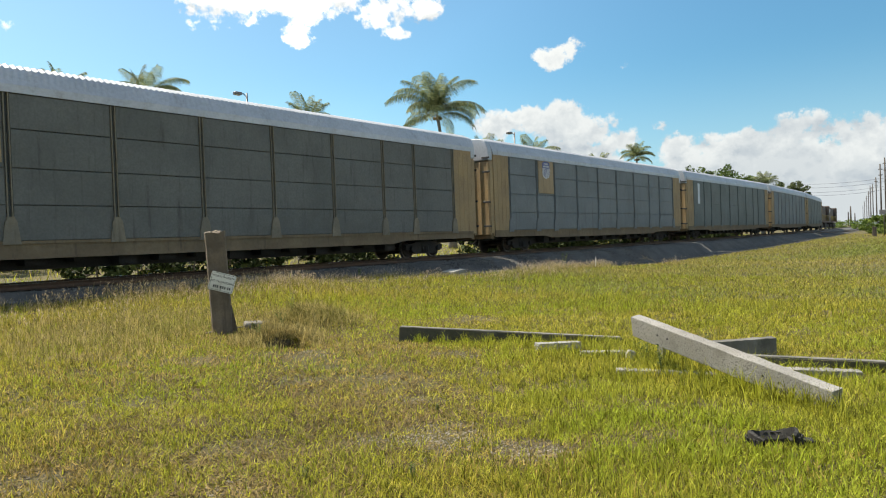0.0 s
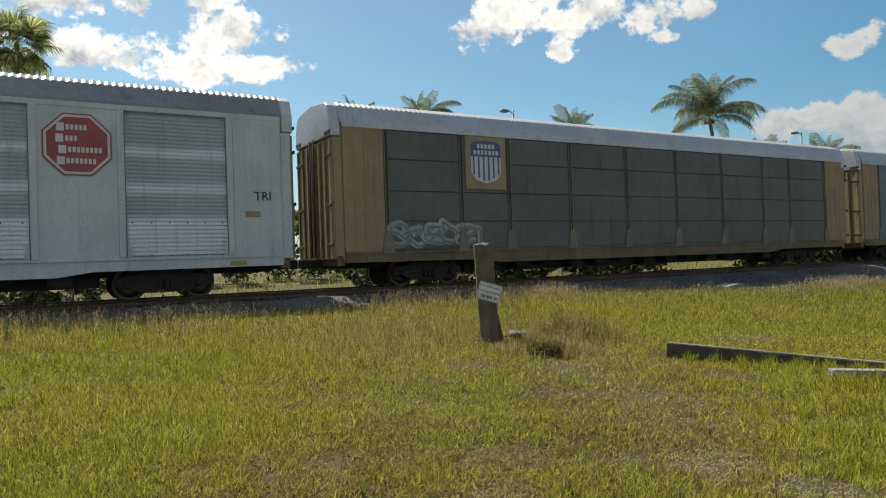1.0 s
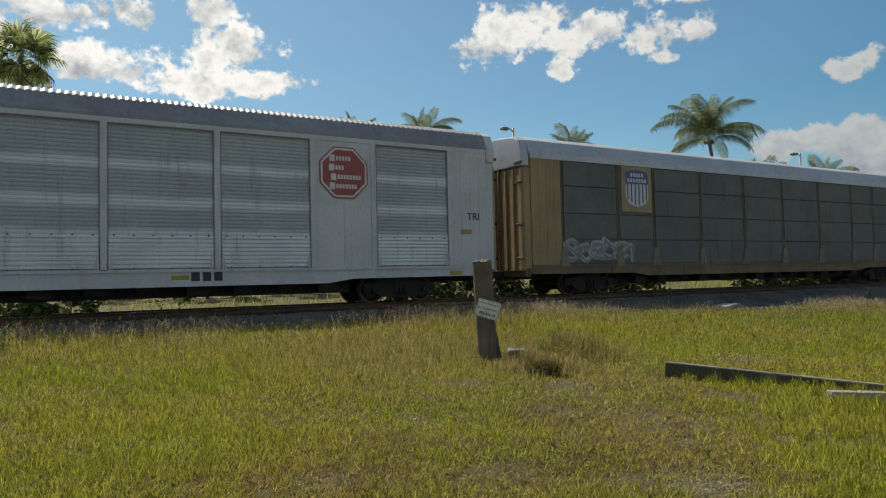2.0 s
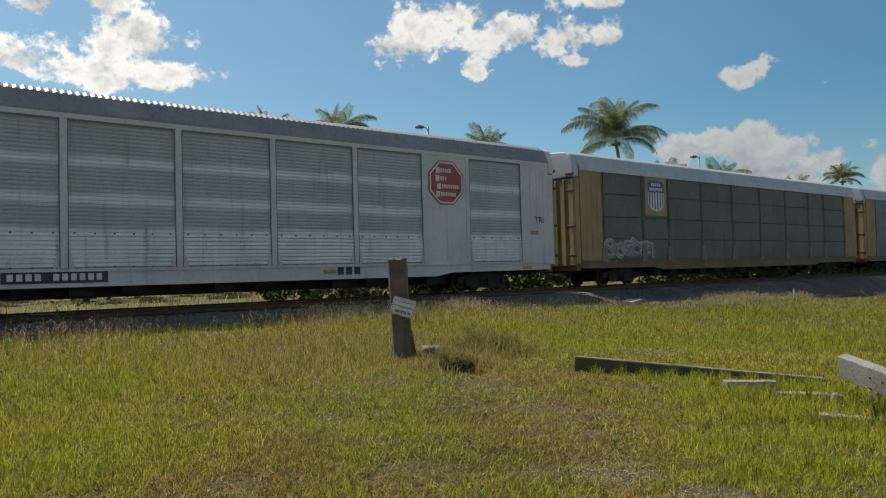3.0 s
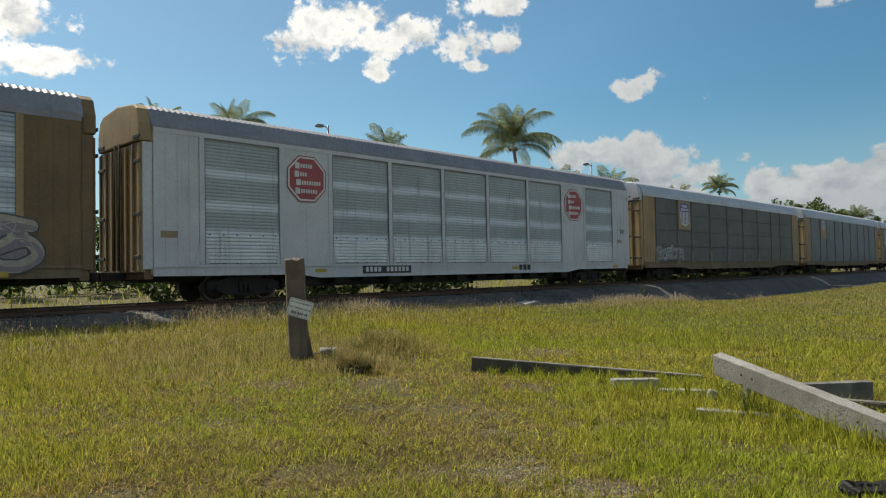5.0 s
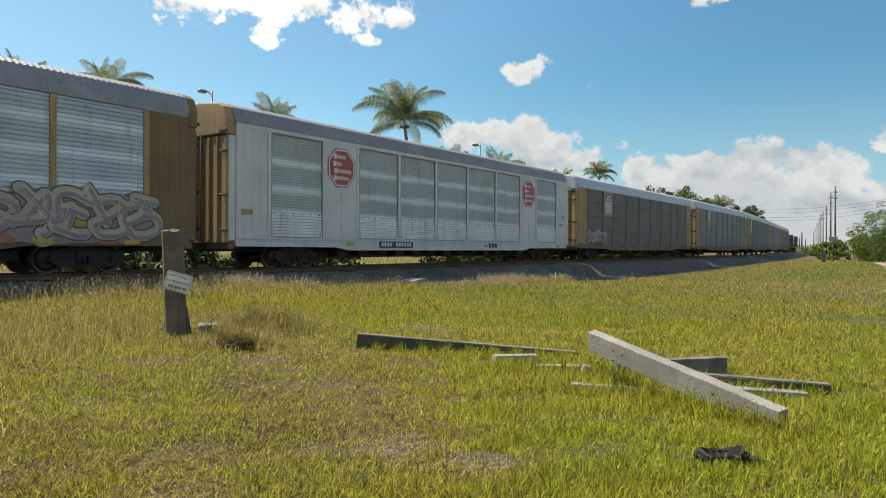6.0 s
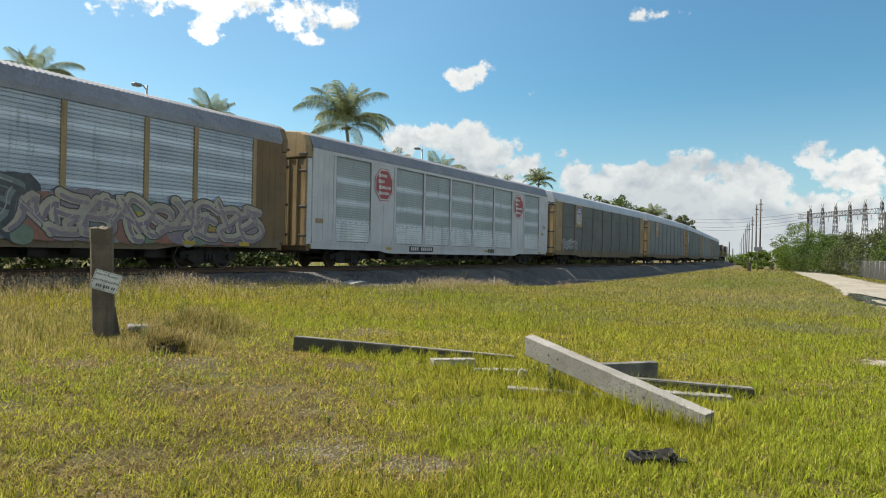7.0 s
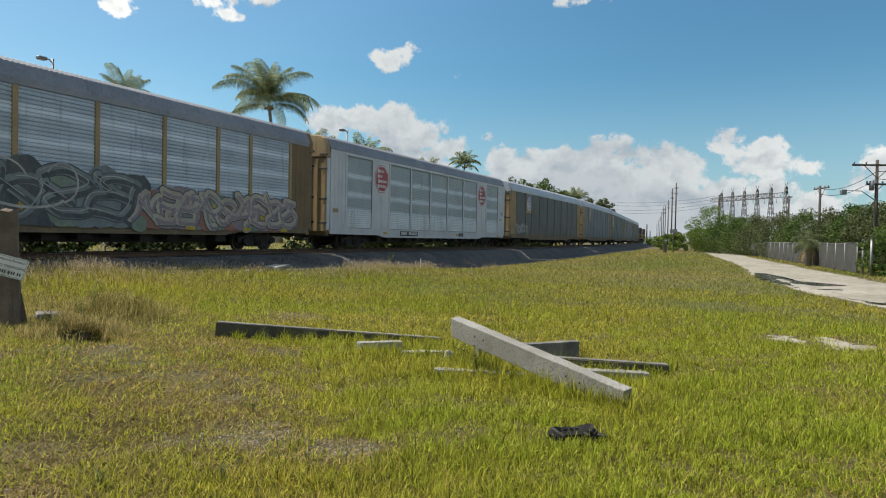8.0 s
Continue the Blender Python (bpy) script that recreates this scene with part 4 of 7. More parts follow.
            if style == "white":
                low_top, low_bot = 2.02, SILL_TOP + 0.03
                part("low_panel", corrugated(x0, x1, low_bot, low_top, y, 0.115, 0.042), M["kcs_low"], car, at=spin)
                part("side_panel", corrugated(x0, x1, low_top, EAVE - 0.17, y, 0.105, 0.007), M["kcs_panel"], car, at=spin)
                bm = bmesh.new()
                for g0, g1, h0, h1 in ((x0, x1, EAVE - 0.205, EAVE - 0.172), (x0, x0 + 0.018, low_bot, EAVE - 0.205), (x1 - 0.018, x1, low_bot, EAVE - 0.205), (x0 + 0.05, x1 - 0.05, low_bot, low_bot + 0.02)):
                    box(bm, g0, g1, y - 0.05, y - 0.03, h0, h1)
                part("panel_seal", bm, M["seal"], car, at=spin)
                bm = bmesh.new()
                for z in (low_top, low_bot + 0.02):
                    for q in np.linspace(x0 + 0.15, x1 - 0.15, 6):
                        box(bm, q - 0.02, q + 0.02, y - 0.045, y - 0.02, z - 0.02, z + 0.02)
                tagged(part("clip_row", bm, M["black_paint"], car, at=spin), kind="stuff")
            elif style == "blue":
                part("side_panel", corrugated(x0, x1, SILL_TOP + 0.03, EAVE - 0.17, y, 0.125, 0.03), panel_mat, car, at=spin)
            else:
                for z0, z1 in ((SILL_TOP + 0.03, 2.05), (2.05, 3.0), (3.0, 4.0), (4.0, EAVE - 0.17)):
                    bm = bmesh.new()
                    soft_box(bm, x0, x1, y - 0.012, y + 0.02, z0 + 0.012, z1 - 0.012, 0.008)
                    part("side_panel", bm, panel_mat, car, at=spin)
        for p in POSTS:
            bm = bmesh.new()
            w = 0.085
            if style == "white":
                soft_box(bm, p - w, p + w, y - 0.06, y + 0.02, SILL_TOP, EAVE - 0.15, 0.01)
                for sgn in (-1, 1):
                    prism(bm, [(p + sgn * 0.09, SILL_TOP), (p + sgn * 0.26, SILL_TOP), (p + sgn * 0.09, 1.75)], y - 0.05, y - 0.035)
            elif style == "blue":
                soft_box(bm, p - 0.09, p + 0.09, y - 0.07, y + 0.02, SILL_TOP, EAVE - 0.17, 0.01)
            else:
                for q in (p - 0.055, p + 0.055):
                    box(bm, q - 0.014, q + 0.014, y - 0.045, y + 0.02, 1.6, EAVE - 0.17)
                prism(bm, [(p - 0.22, SILL_TOP - 0.06), (p + 0.22, SILL_TOP - 0.06), (p + 0.14, 1.62), (p + 0.07, 1.75), (p - 0.07, 1.75), (p - 0.14, 1.62)], y - 0.075, y + 0.02)
            part("post", bm, post_mat, car, at=spin)
    for x in (-10.0, 10.0):
        WHEELS.extend(build_truck(car, x))
    return car


def red_octagon(car, x, variant):
    """A red eight-sided mark with a white border and white bars for its lettering."""
    z, y = 3.97, -HALF_W - 0.05
    edge = flat_piece("octagon_mark", octagon(0.84, x, z), y, M["red"], car, "faded red octagon mark with white border and bars")
    ring = bmesh.new()
    outer, inner = octagon(0.80, x, z), octagon(0.735, x, z)
    a = [ring.verts.new((px, y - 0.010, pz)) for px, pz in outer]
    b = [ring.verts.new((px, y - 0.010, pz)) for px, pz in inner]
    for i in range(8):
        ring.faces.new((a[i], a[(i + 1) % 8], b[(i + 1) % 8], b[i]))
    part("border", ring, M["letter"], edge)
    for i, (w, s) in enumerate(((0.62, 0.0), (0.40, -0.02), (0.82, 0.04), (0.78, 0.0))):
        zz = z + 0.43 - 0.28 * i
        x0 = x - 0.46 + s
        bm = bmesh.new()
        box(bm, x0, x0 + 0.17, y - 0.012, y - 0.007, zz - 0.10, zz + 0.10)
        part("letter_bar", bm, M["letter"], edge)
        n = int((w - 0.1) / 0.09)
        for q in range(n):
            bm = bmesh.new()
            box(bm, x0 + 0.21 + q * 0.098, x0 + 0.21 + q * 0.098 + 0.068, y - 0.012, y - 0.007, zz - 0.065, zz + 0.065)
            part("letter_bar", bm, M["letter"], edge)


def shield(car, x, small=False):
    """A shield mark: blue head with white bars, upright stripes below, on a tan plate."""
    z, y, s = 4.12, -HALF_W - 0.06, 0.66 if small else 1.0
    plate = bmesh.new()
    soft_box(plate, x - 0.82, x + 0.82, y, y + 0.05, 3.12, 4.90, 0.01)
    plate = part("logo_plate", plate, M["tan"], car, "tan plate with a shield mark")
    if small:
        z = 4.45
    w = 0.60 * s
    head = [(x - w, z + 0.10 * s), (x + w, z + 0.10 * s), (x + w, z + 0.50 * s), (x + 0.8 * w, z + 0.60 * s), (x, z + 0.66 * s), (x - 0.8 * w, z + 0.60 * s), (x - w, z + 0.50 * s)]
    flat_piece("shield_head", head, y - 0.004, M["shield_blue"], plate)
    lower = [(x - w, z + 0.10 * s), (x + w, z + 0.10 * s), (x + w, z - 0.45 * s), (x + 0.7 * w, z - 0.68 * s), (x, z - 0.80 * s), (x - 0.7 * w, z - 0.68 * s), (x - w, z - 0.45 * s)]
    flat_piece("shield_field", lower[::-1], y - 0.004, M["letter"], plate)
    for i in range(6):
        bm = bmesh.new()
        q = x - w + w * 2 * (i + 0.5) / 6
        drop = 0.45 + 0.32 * (1 - abs(q - x) / w)
        box(bm, q - 0.033 * s, q + 0.033 * s, y - 0.014, y - 0.009, z - drop * s, z + 0.10 * s)
        part("stripe", bm, M["shield_blue"], plate)
    for zz, n in ((z + 0.45 * s, 5), (z + 0.24 * s, 7)):
        for i in range(n):
            q = x + (i - (n - 1) / 2) * 0.15 * s
            bm = bmesh.new()
            box(bm, q - 0.05 * s, q + 0.05 * s, y - 0.014, y - 0.009, zz - 0.07 * s, zz + 0.07 * s)
            part("letter_bar", bm, M["letter"], plate)


def words(name, text, size, material, m, parent=None, depth=0.002):
    cu = bpy.data.curves.new(name, "FONT")
    cu.body, cu.size, cu.extrude, cu.align_x, cu.align_y = text, size, depth, "CENTER", "CENTER"
    cu.resolution_u, cu.offset = 3, 0.012 * size
    temp = bpy.data.objects.new(name, cu)
    scene.collection.objects.link(temp)
    me = bpy.data.meshes.new_from_object(temp.evaluated_get(bpy.context.evaluated_depsgraph_get()))
    bpy.data.objects.remove(temp)
    me.materials.clear()
    me.materials.append(material)
    ob = new(name, me)
    if parent is not None:
        ob.parent = parent
    ob.matrix_basis = m
    return ob


def number_board(car, x, z, n, y=-HALF_W - 0.03):
    """A long black board with white bars for its number."""
    bm = bmesh.new()
    box(bm, x, x + 2.35, y - 0.02, y, z - 0.15, z + 0.15)
    board = part("number_board", bm, M["black_paint"], car)
    q = x + 0.12
    for i in range(n):
        bm = bmesh.new()
        box(bm, q, q + 0.13, y - 0.026, y - 0.021, z - 0.085, z + 0.085)
        part("letter_bar", bm, M["letter"], board)
        q += 0.195 if i != 3 else 0.40


def build_train():
    cars = []
    lx = (POSTS[1] + POSTS[2]) / 2
    # the white car
    white = autorack("white", "dirty white and galvanised autorack car with red octagon marks")
    red_octagon(white, lx, 0)
    red_octagon(white, -lx, 1)
    number_board(white, -5.55, 0.92, 10)
    words("lettering", "TRI", 0.34, M["black_paint"], pose(12.55, -HALF_W - 0.04, 2.75, 90), white)
    bm = bmesh.new()
    for q in (3.50, 3.80, 4.10):
        box(bm, q, q + 0.22, -HALF_W - 0.028, -HALF_W - 0.021, 0.80, 1.04)
    part("lettering", bm, M["black_paint"], white)
    for q, z, w, h in ((12.05, 2.25, 0.42, 0.16), (-12.9, 2.0, 0.5, 0.2)):
        bm = bmesh.new()
        box(bm, q, q + w, -HALF_W - 0.045, -HALF_W - 0.036, z - h / 2, z + h / 2)
        part("placard", bm, M["tan"], white)
    for q in (-7.6, 3.0, 11.6):
        bm = bmesh.new()
        box(bm, q, q + 0.45, -HALF_W - 0.028, -HALF_W - 0.021, 0.84, 0.96)
        part("reflector", bm, M["yellow_mark"], white)
    # the car with the sprayed letters
    blue = autorack("blue", "blue-grey ribbed autorack car covered with sprayed letters")
    y = -HALF_W - 0.035
    rng = random.Random(8)
    coats = -HALF_W - 0.081
    for i in range(30):
        cx = -8.6 + i * 0.68
        h = (1.35 if cx > 3 else 1.75) * rng.uniform(0.85, 1.2)
        paint = rng.choice((M["spray_teal"], M["spray_dark"], M["spray_green"])) if cx < 3 else rng.choice((M["spray_purple"], M["spray_rust"], M["spray_green"], M["spray_purple"], M["spray_teal"]))
        flat_piece("spray_cloud", blob(cx, 0.84 + 0.5 * h, 1.35, h, rng, 30, 0.035), coats - 0.0002 * i, paint, blue, thick=0.0001)
    for i in range(16):
        cx, cz = rng.uniform(-8.2, 12.0), rng.uniform(1.0, 2.1)
        flat_piece("spray_cloud", blob(cx, cz, rng.uniform(0.35, 0.8), rng.uniform(0.25, 0.6), rng, 20, 0.05), coats - 0.0064 - 0.0002 * i, rng.choice((M["spray_rust"], M["spray_yellow"], M["spray_purple"], M["spray_white"], M["spray_green"])), blue, thick=0.0001)
    coats -= 0.010
    sprayed_piece(blue, "sprayed_figure", (0, 5, 1, 2, 3, 4, 5, 6, 1), 2.9, 11.9, 0.92, 2.38, coats, 0.30, M["spray_pale"], M["spray_dark"], "swollen tan sprayed figure with dark outline and lilac shading", 4, M["spray_purple"], M["spray_white"], True)
    sprayed_piece(blue, "sprayed_figure", (6, 3, 0, 4, 3, 6, 1), -8.6, 2.8, 0.90, 2.72, coats, 0.34, M["spray_teal"], M["spray_dark"], "dark teal sprayed figure with pale highlights", 9, M["spray_dark"], M["spray_white"], True)
    # a pale horned shape over the dark work
    for line, wide in ((arc(-1.9, 2.05, 0.9, 0.75, 20, 175), 0.06), (arc(0.1, 2.2, 0.55, 0.6, -80, 150), 0.07), (arc(-1.0, 1.75, 1.2, 0.35, 200, 340), 0.08)):
        part("sprayed_line", stroke_mesh([(line, wide)], coats, 0.016), M["spray_white"], blue, "pale sprayed line over dark paint")
    for q in (5.2, 8.4, 10.9):
        bm = bmesh.new()
        box(bm, q, q + 0.5, y - 0.075, y - 0.065, 0.84, 0.98)
        part("reflector", bm, M["yellow_mark"], blue)
    # the dark and grey cars ahead
    dark = autorack("dark", "dark grey autorack car with tan posts and a shield mark")
    shield(dark, -7.92)
    sprayed_piece(dark, "sprayed_tag", (6, 3, 1, 3, 6), -11.6, -8.5, 1.18, 2.05, -HALF_W - 0.03, 0.20, M["spray_white"], M["up_panel"], "rough white sprayed tag", 11, M["spray_teal"], None, True)
    grey = autorack("grey", "blue-grey autorack car with a small shield mark on a pale plate")
    shield(grey, -7.92, True)
    third = autorack("green", "weathered grey-green autorack car")
    bm = bmesh.new()
    box(bm, -10.6, -10.1, -HALF_W - 0.05, -HALF_W - 0.03, 3.0, 4.7)
    part("pale_patch", bm, M["kcs_low"], third)
    fourth = autorack("grey", "weathered blue-grey autorack car")
    fifth = autorack("green", "faded grey-green autorack car behind the locomotives")
    for k, car in ((-2, blue), (-1, white), (0, dark), (1, grey), (2, third), (3, fourth), (4, fifth)):
        cars.append((car, PITCH * k + 14.75, 10.0))
    loco = locomotive()
    cars.append((loco, PITCH * 5 + 12.0, 6.5))
    cars.append((copy_thing(loco, pose(0, 0, 0)), PITCH * 5 + 34.5, 6.5))
    return cars


def locomotive():
    """A road switcher seen from behind: long hood, cab, walkway, fuel tank, trucks."""
    ob = tagged(new("diesel_locomotive"), "dark weathered diesel locomotive pulling the train", "locomotive", "locomotives")
    bm = bmesh.new()
    soft_box(bm, -9.8, 6.2, -0.9, 0.9, 1.65, 4.35, 0.12)
    for x in (-8.5, -6.0, -3.0, 0.0, 3.0):
        soft_box(bm, x - 0.8, x + 0.8, -0.7, 0.7, 4.35, 4.62, 0.06)
    part("hood", bm, M["loco"], ob)
    bm = bmesh.new()
    soft_box(bm, 6.2, 8.9, -1.5, 1.5, 1.65, 4.65, 0.12)
    cab = part("cab", bm, M["loco"], ob)
    for x in (6.7, 7.8):
        bm = bmesh.new()
        soft_box(bm, x, x + 0.7, -1.53, -1.48, 3.3, 4.1, 0.02)
        part("window", bm, M["water"], cab)
    bm = bmesh.new()
    soft_box(bm, 8.9, 10.3, -0.8, 0.8, 1.65, 3.3, 0.12)
    part("nose", bm, M["loco_stripe"], ob)
    bm = bmesh.new()
    box(bm, -10.8, 10.8, -1.5, 1.5, 1.35, 1.65)
    part("walkway", bm, M["loco_stripe"], ob)
    bm = bmesh.new()
    for x in np.arange(-10.6, 6.1, 1.5):
        tube(bm, [(x, -1.45, 1.65), (x, -1.45, 2.7)], 0.02, 5)
    tube(bm, [(-10.6, -1.45, 2.7), (6.0, -1.45, 2.7)], 0.02, 5)
    part("handrail", bm, M["yellow_mark"], ob)
    bm = bmesh.new()
    soft_box(bm, -2.5, 2.5, -1.3, 1.3, 0.35, 1.35, 0.2)
    part("fuel_tank", bm, M["under"], ob)
    for x in (-6.5, 6.5):
        bm = bmesh.new()
        for sy in (-1, 1):
            soft_box(bm, x - 2.4, x + 2.4, sy * 1.05 - 0.1, sy * 1.05 + 0.1, 0.4, 1.05, 0.06)
        part("truck", bm, M["under"], ob)
        for dx in (-1.8, 0, 1.8):
            w = bmesh.new()
            for sy in (-1, 1):
                tube(w, [(0, sy * 0.70, 0), (0, sy * 0.82, 0)], 0.51, 18)
            tube(w, [(0, -0.8, 0), (0, 0.8, 0)], 0.08, 8)
            part("wheel_set", w, M["steel"], ob).matrix_basis = pose(x + dx, 0, 0.51)
    return ob


TRAIN = build_train()


# ---- road, puddles and bare ground ----
def flat_patch(name, points, material, lift, label, category, jag=0.0, seed=1, rings=3, level=False):
    """A patch that lies on the ground: an uneven rim round a middle."""
    rng = random.Random(seed)
    cx, cy = sum(p[0] for p in points) / len(points), sum(p[1] for p in points) / len(points)
    rim = []
    for (x0, y0), (x1, y1) in zip(points, points[1:] + points[:1]):
        for i in range(6):
            f = i / 6
            rim.append((x0 + (x1 - x0) * f + rng.uniform(-jag, jag), y0 + (y1 - y0) * f + rng.uniform(-jag, jag)))
    water = max(float(land(x, y)) for x, y in rim + [(cx, cy)]) + 0.02
    verts, n = [(cx, cy, water if level else float(land(cx, cy)) + lift)], len(rim)
    for r in range(1, rings + 1):
        for x, y in rim:
            px, py = cx + (x - cx) * r / rings, cy + (y - cy) * r / rings
            verts.append((px, py, water if level else float(land(px, py)) + (lift if r < rings else lift * 0.2)))
    me = bpy.data.meshes.new(name)
    faces = [(0, 1 + i, 1 + (i + 1) % n) for i in range(n)]
    for r in range(rings - 1):
        a, b = 1 + r * n, 1 + (r + 1) * n
        faces += [(a + i, b + i, b + (i + 1) % n, a + (i + 1) % n) for i in range(n)]
    me.from_pydata(verts, [], faces)
    me.materials.append(material)
    return tagged(new(name, me), label, category, kind="structure")


ROAD = [(14.0, -5.0, -12.0), (22.7, -2.4, -7.6), (27.0, -1.05, -6.4), (32.0, -0.3, -5.6), (40.0, 0.45, -4.4), (53.0, 1.2, -2.8), (60.0, 1.9, -2.2), (87.0, 4.9, 0.9), (125.0, 8.6, 4.2), (180.0, 14.5, 10.0), (300.0, 27.0, 22.0)]


def road_edges(x):
    xs = [r[0] for r in ROAD]
    return np.interp(x, xs, [r[1] for r in ROAD]), np.interp(x, xs, [r[2] for r in ROAD])


def build_road():
    rng = random.Random(2)
    verts, faces, n = [], [], 9
    xs = list(np.arange(14, 60, 0.6)) + list(np.arange(60, 300, 4.0))
    for x in xs:
        a, b = road_edges(x)
        for j in range(n):
            f = j / (n - 1)
            y = a + (b - a) * f + (rng.uniform(-0.18, 0.18) if j in (0, n - 1) else 0)
            verts.append((x, y, float(land(x, y)) + (0.05 if 0 < j < n - 1 else -0.02) - 0.03 * math.exp(-((f - 0.3) / 0.1) ** 2) - 0.03 * math.exp(-((f - 0.7) / 0.1) ** 2)))
    for i in range(len(xs) - 1):
        for j in range(n - 1):
            faces.append((i * n + j, (i + 1) * n + j, (i + 1) * n + j + 1, i * n + j + 1))
    tagged(bulk("road", verts, faces, M["road"], True), "pale sandy unpaved road with wheel ruts", "road", kind="structure")
    flat_patch("puddle", [(40.2, 0.1), (39.0, -0.45), (35.5, -1.1), (32.2, -1.75), (30.7, -3.0), (29.2, -3.6), (27.4, -3.2), (26.9, -2.1), (27.6, -1.35), (31.1, -0.6), (35.5, 0.05)], M["water"], 0.064, "brown rain puddle at the edge of the road", "puddle", 0.14, 5, 3, True)
    flat_patch("puddle", [(23.7, -2.5), (23.6, -2.9), (22.8, -3.5), (21.6, -3.5), (22.0, -2.95)], M["water"], 0.064, "small rain puddle in a rut", "puddle", 0.08, 6, 3, True)
    for i, pts in enumerate(([(13.2, -0.15), (13.35, -0.6), (12.6, -0.62), (12.7, -0.3)], [(13.4, -0.9), (12.9, -1.45), (12.55, -1.75), (12.35, -1.6), (12.1, -0.95)], [(17.5, 1.5), (19.5, 1.1), (19.0, 0.2), (17.6, 0.5)])):
        flat_patch("bare_patch", pts, M["road"] if i < 2 else M["soil"], 0.012, "bare sandy patch worn into the grass", "bare ground", 0.16, 11 + i)


build_road()


# ---- post with its sign ----
def build_post():
    x, y = 6.545, 9.67
    z = float(land(x, y))
    lean = pose(x, y, z - 0.15, 1.0, -2.0, -34.0)
    post = tagged(new("wooden_post"), "weathered square timber post with splintered pale top", "post")
    post.matrix_basis = lean
    bm = bmesh.new()
    rng = random.Random(6)
    n, rows = 12, []
    for i in range(15):
        h = 1.78 * i / 14
        w = 0.158 - 0.006 * math.exp(-h / 0.5)
        ring = []
        for j in range(n):
            a = 2 * math.pi * (j + 0.5) / n
            c, s = math.cos(a), math.sin(a)
            r = w / max(abs(c), abs(s)) * (0.90 if abs(abs(c) - abs(s)) < 0.4 else 1.0) + rng.uniform(-0.006, 0.006)
            top = rng.uniform(-0.02, 0.025) if i == 14 else 0
            ring.append(bm.verts.new((r * c, 0.8 * r * s, h + top)))
        rows.append(ring)
    for a, b in zip(rows, rows[1:]):
        for j in range(n):
            bm.faces.new((a[j], a[(j + 1) % n], b[(j + 1) % n], b[j]))
    bm.faces.new(rows[-1])
    bm.faces.new(rows[0][::-1])
    part("shaft", bm, M["timber"], post)
    bm = bmesh.new()
    for px, py, r, h in ((-0.09, -0.05, 0.06, 0.02), (0.0, 0.02, 0.07, 0.035), (0.06, -0.03, 0.06, 0.02), (-0.15, -0.08, 0.04, 0.01)):
        tube(bm, [(px, py, 1.76), (px + 0.01, py, 1.76 + 0.5 * h), (px + 0.03, py, 1.78 + h)], [r, 0.8 * r, 0.2 * r], 6)
    part("splintered_top", bm, M["timber_end"], post, "pale broken wood at the top")
    bm = bmesh.new()
    t = bmesh.new()
    box(t, -0.05, 0.05, -0.02, 0.02, 0, 0.5)
    join(bm, t, pose(0.19, -0.02, 0.1, 0, -8, 0))
    part("split_stake", bm, M["timber"], post, "dark split stake against the foot of the post")
    # the sign
    sign = tagged(new("metal_sign"), "tilted white metal sign with black lettering on the post", "sign")
    sign.matrix_basis = lean @ pose(0.05, -0.145, 0.99, 0, 19.0, 0) @ Matrix.Scale(0.88, 4)
    bm = bmesh.new()
    out = []
    w, h, r = 0.215, 0.165, 0.025
    for cx, cz, a0 in ((w - r, h - r, 0), (-w + r, h - r, 90), (-w + r, -h + r, 180), (w - r, -h + r, 270)):
        out += [(cx + r * math.cos(math.radians(a0 + 22.5 * i)), cz + r * math.sin(math.radians(a0 + 22.5 * i))) for i in range(5)]
    prism(bm, out, -0.004, 0.0)
    part("plate", bm, M["sign_white"], sign)
    bm = bmesh.new()
    for x0, x1, z0, z1 in ((-0.20, 0.20, 0.146, 0.151), (-0.20, 0.20, -0.151, -0.146), (-0.201, -0.196, -0.151, 0.151), (0.196, 0.201, -0.151, 0.151)):
        box(bm, x0, x1, -0.0065, -0.0045, z0, z1)
    part("border", bm, M["sign_black"], sign)
    words("lettering", "PRIVATE PROPERTY", 0.043, M["sign_black"], pose(0, -0.006, 0.095, 90), sign, 0.001)
    words("lettering", "NO TRESPASSING", 0.052, M["sign_black"], pose(0, -0.006, 0.0, 90), sign, 0.001)
    bm = bmesh.new()
    q = -0.135
    for i, w in enumerate((0.02, 0.02, 0.02, 0.03, 0.022, 0.022, 0.02, 0.02)):
        box(bm, q, q + w, -0.0075, -0.0045, -0.115, -0.065)
        q += w + (0.012 if i not in (2, 5) else 0.032)
    part("owner_bars", bm, M["sign_black"], sign)
    bm = bmesh.new()
    for z in (0.125, -0.128):
        tube(bm, [(0, -0.004, z), (0, -0.012, z)], 0.009, 8)
    part("nail", bm, M["rail"], sign)
    # an added dark lump that stands for the shade in the hollow beside the post
    bm = bmesh.new()
    bmesh.ops.create_icosphere(bm, subdivisions=4, radius=1.0)
    for v in bm.verts:
        p = v.co.copy()
        lump = 1 + 0.16 * math.sin(5.1 * p.x + 2 * p.z) * math.cos(4.3 * p.y) + 0.07 * math.sin(13 * p.x + 9 * p.z) + 0.05 * math.sin(17 * p.z - 11 * p.y)
        v.co = Vector((0.27 * p.x * lump, 0.20 * p.y * lump, 0.13 * p.z * lump + 0.04 * p.y))
    for f in bm.faces:
        f.smooth = True
    ob = part("hollow_shade_lump", bm, M["hollow_shade"])
    ob.matrix_basis = pose(6.62, 8.45, float(land(6.62, 8.45)) - 0.05, 0, 0, -34)
    tagged(ob, "added dark lump that stands for the shaded hollow beside the post", "earth")
    # slab and sticks at its foot
    bm = bmesh.new()
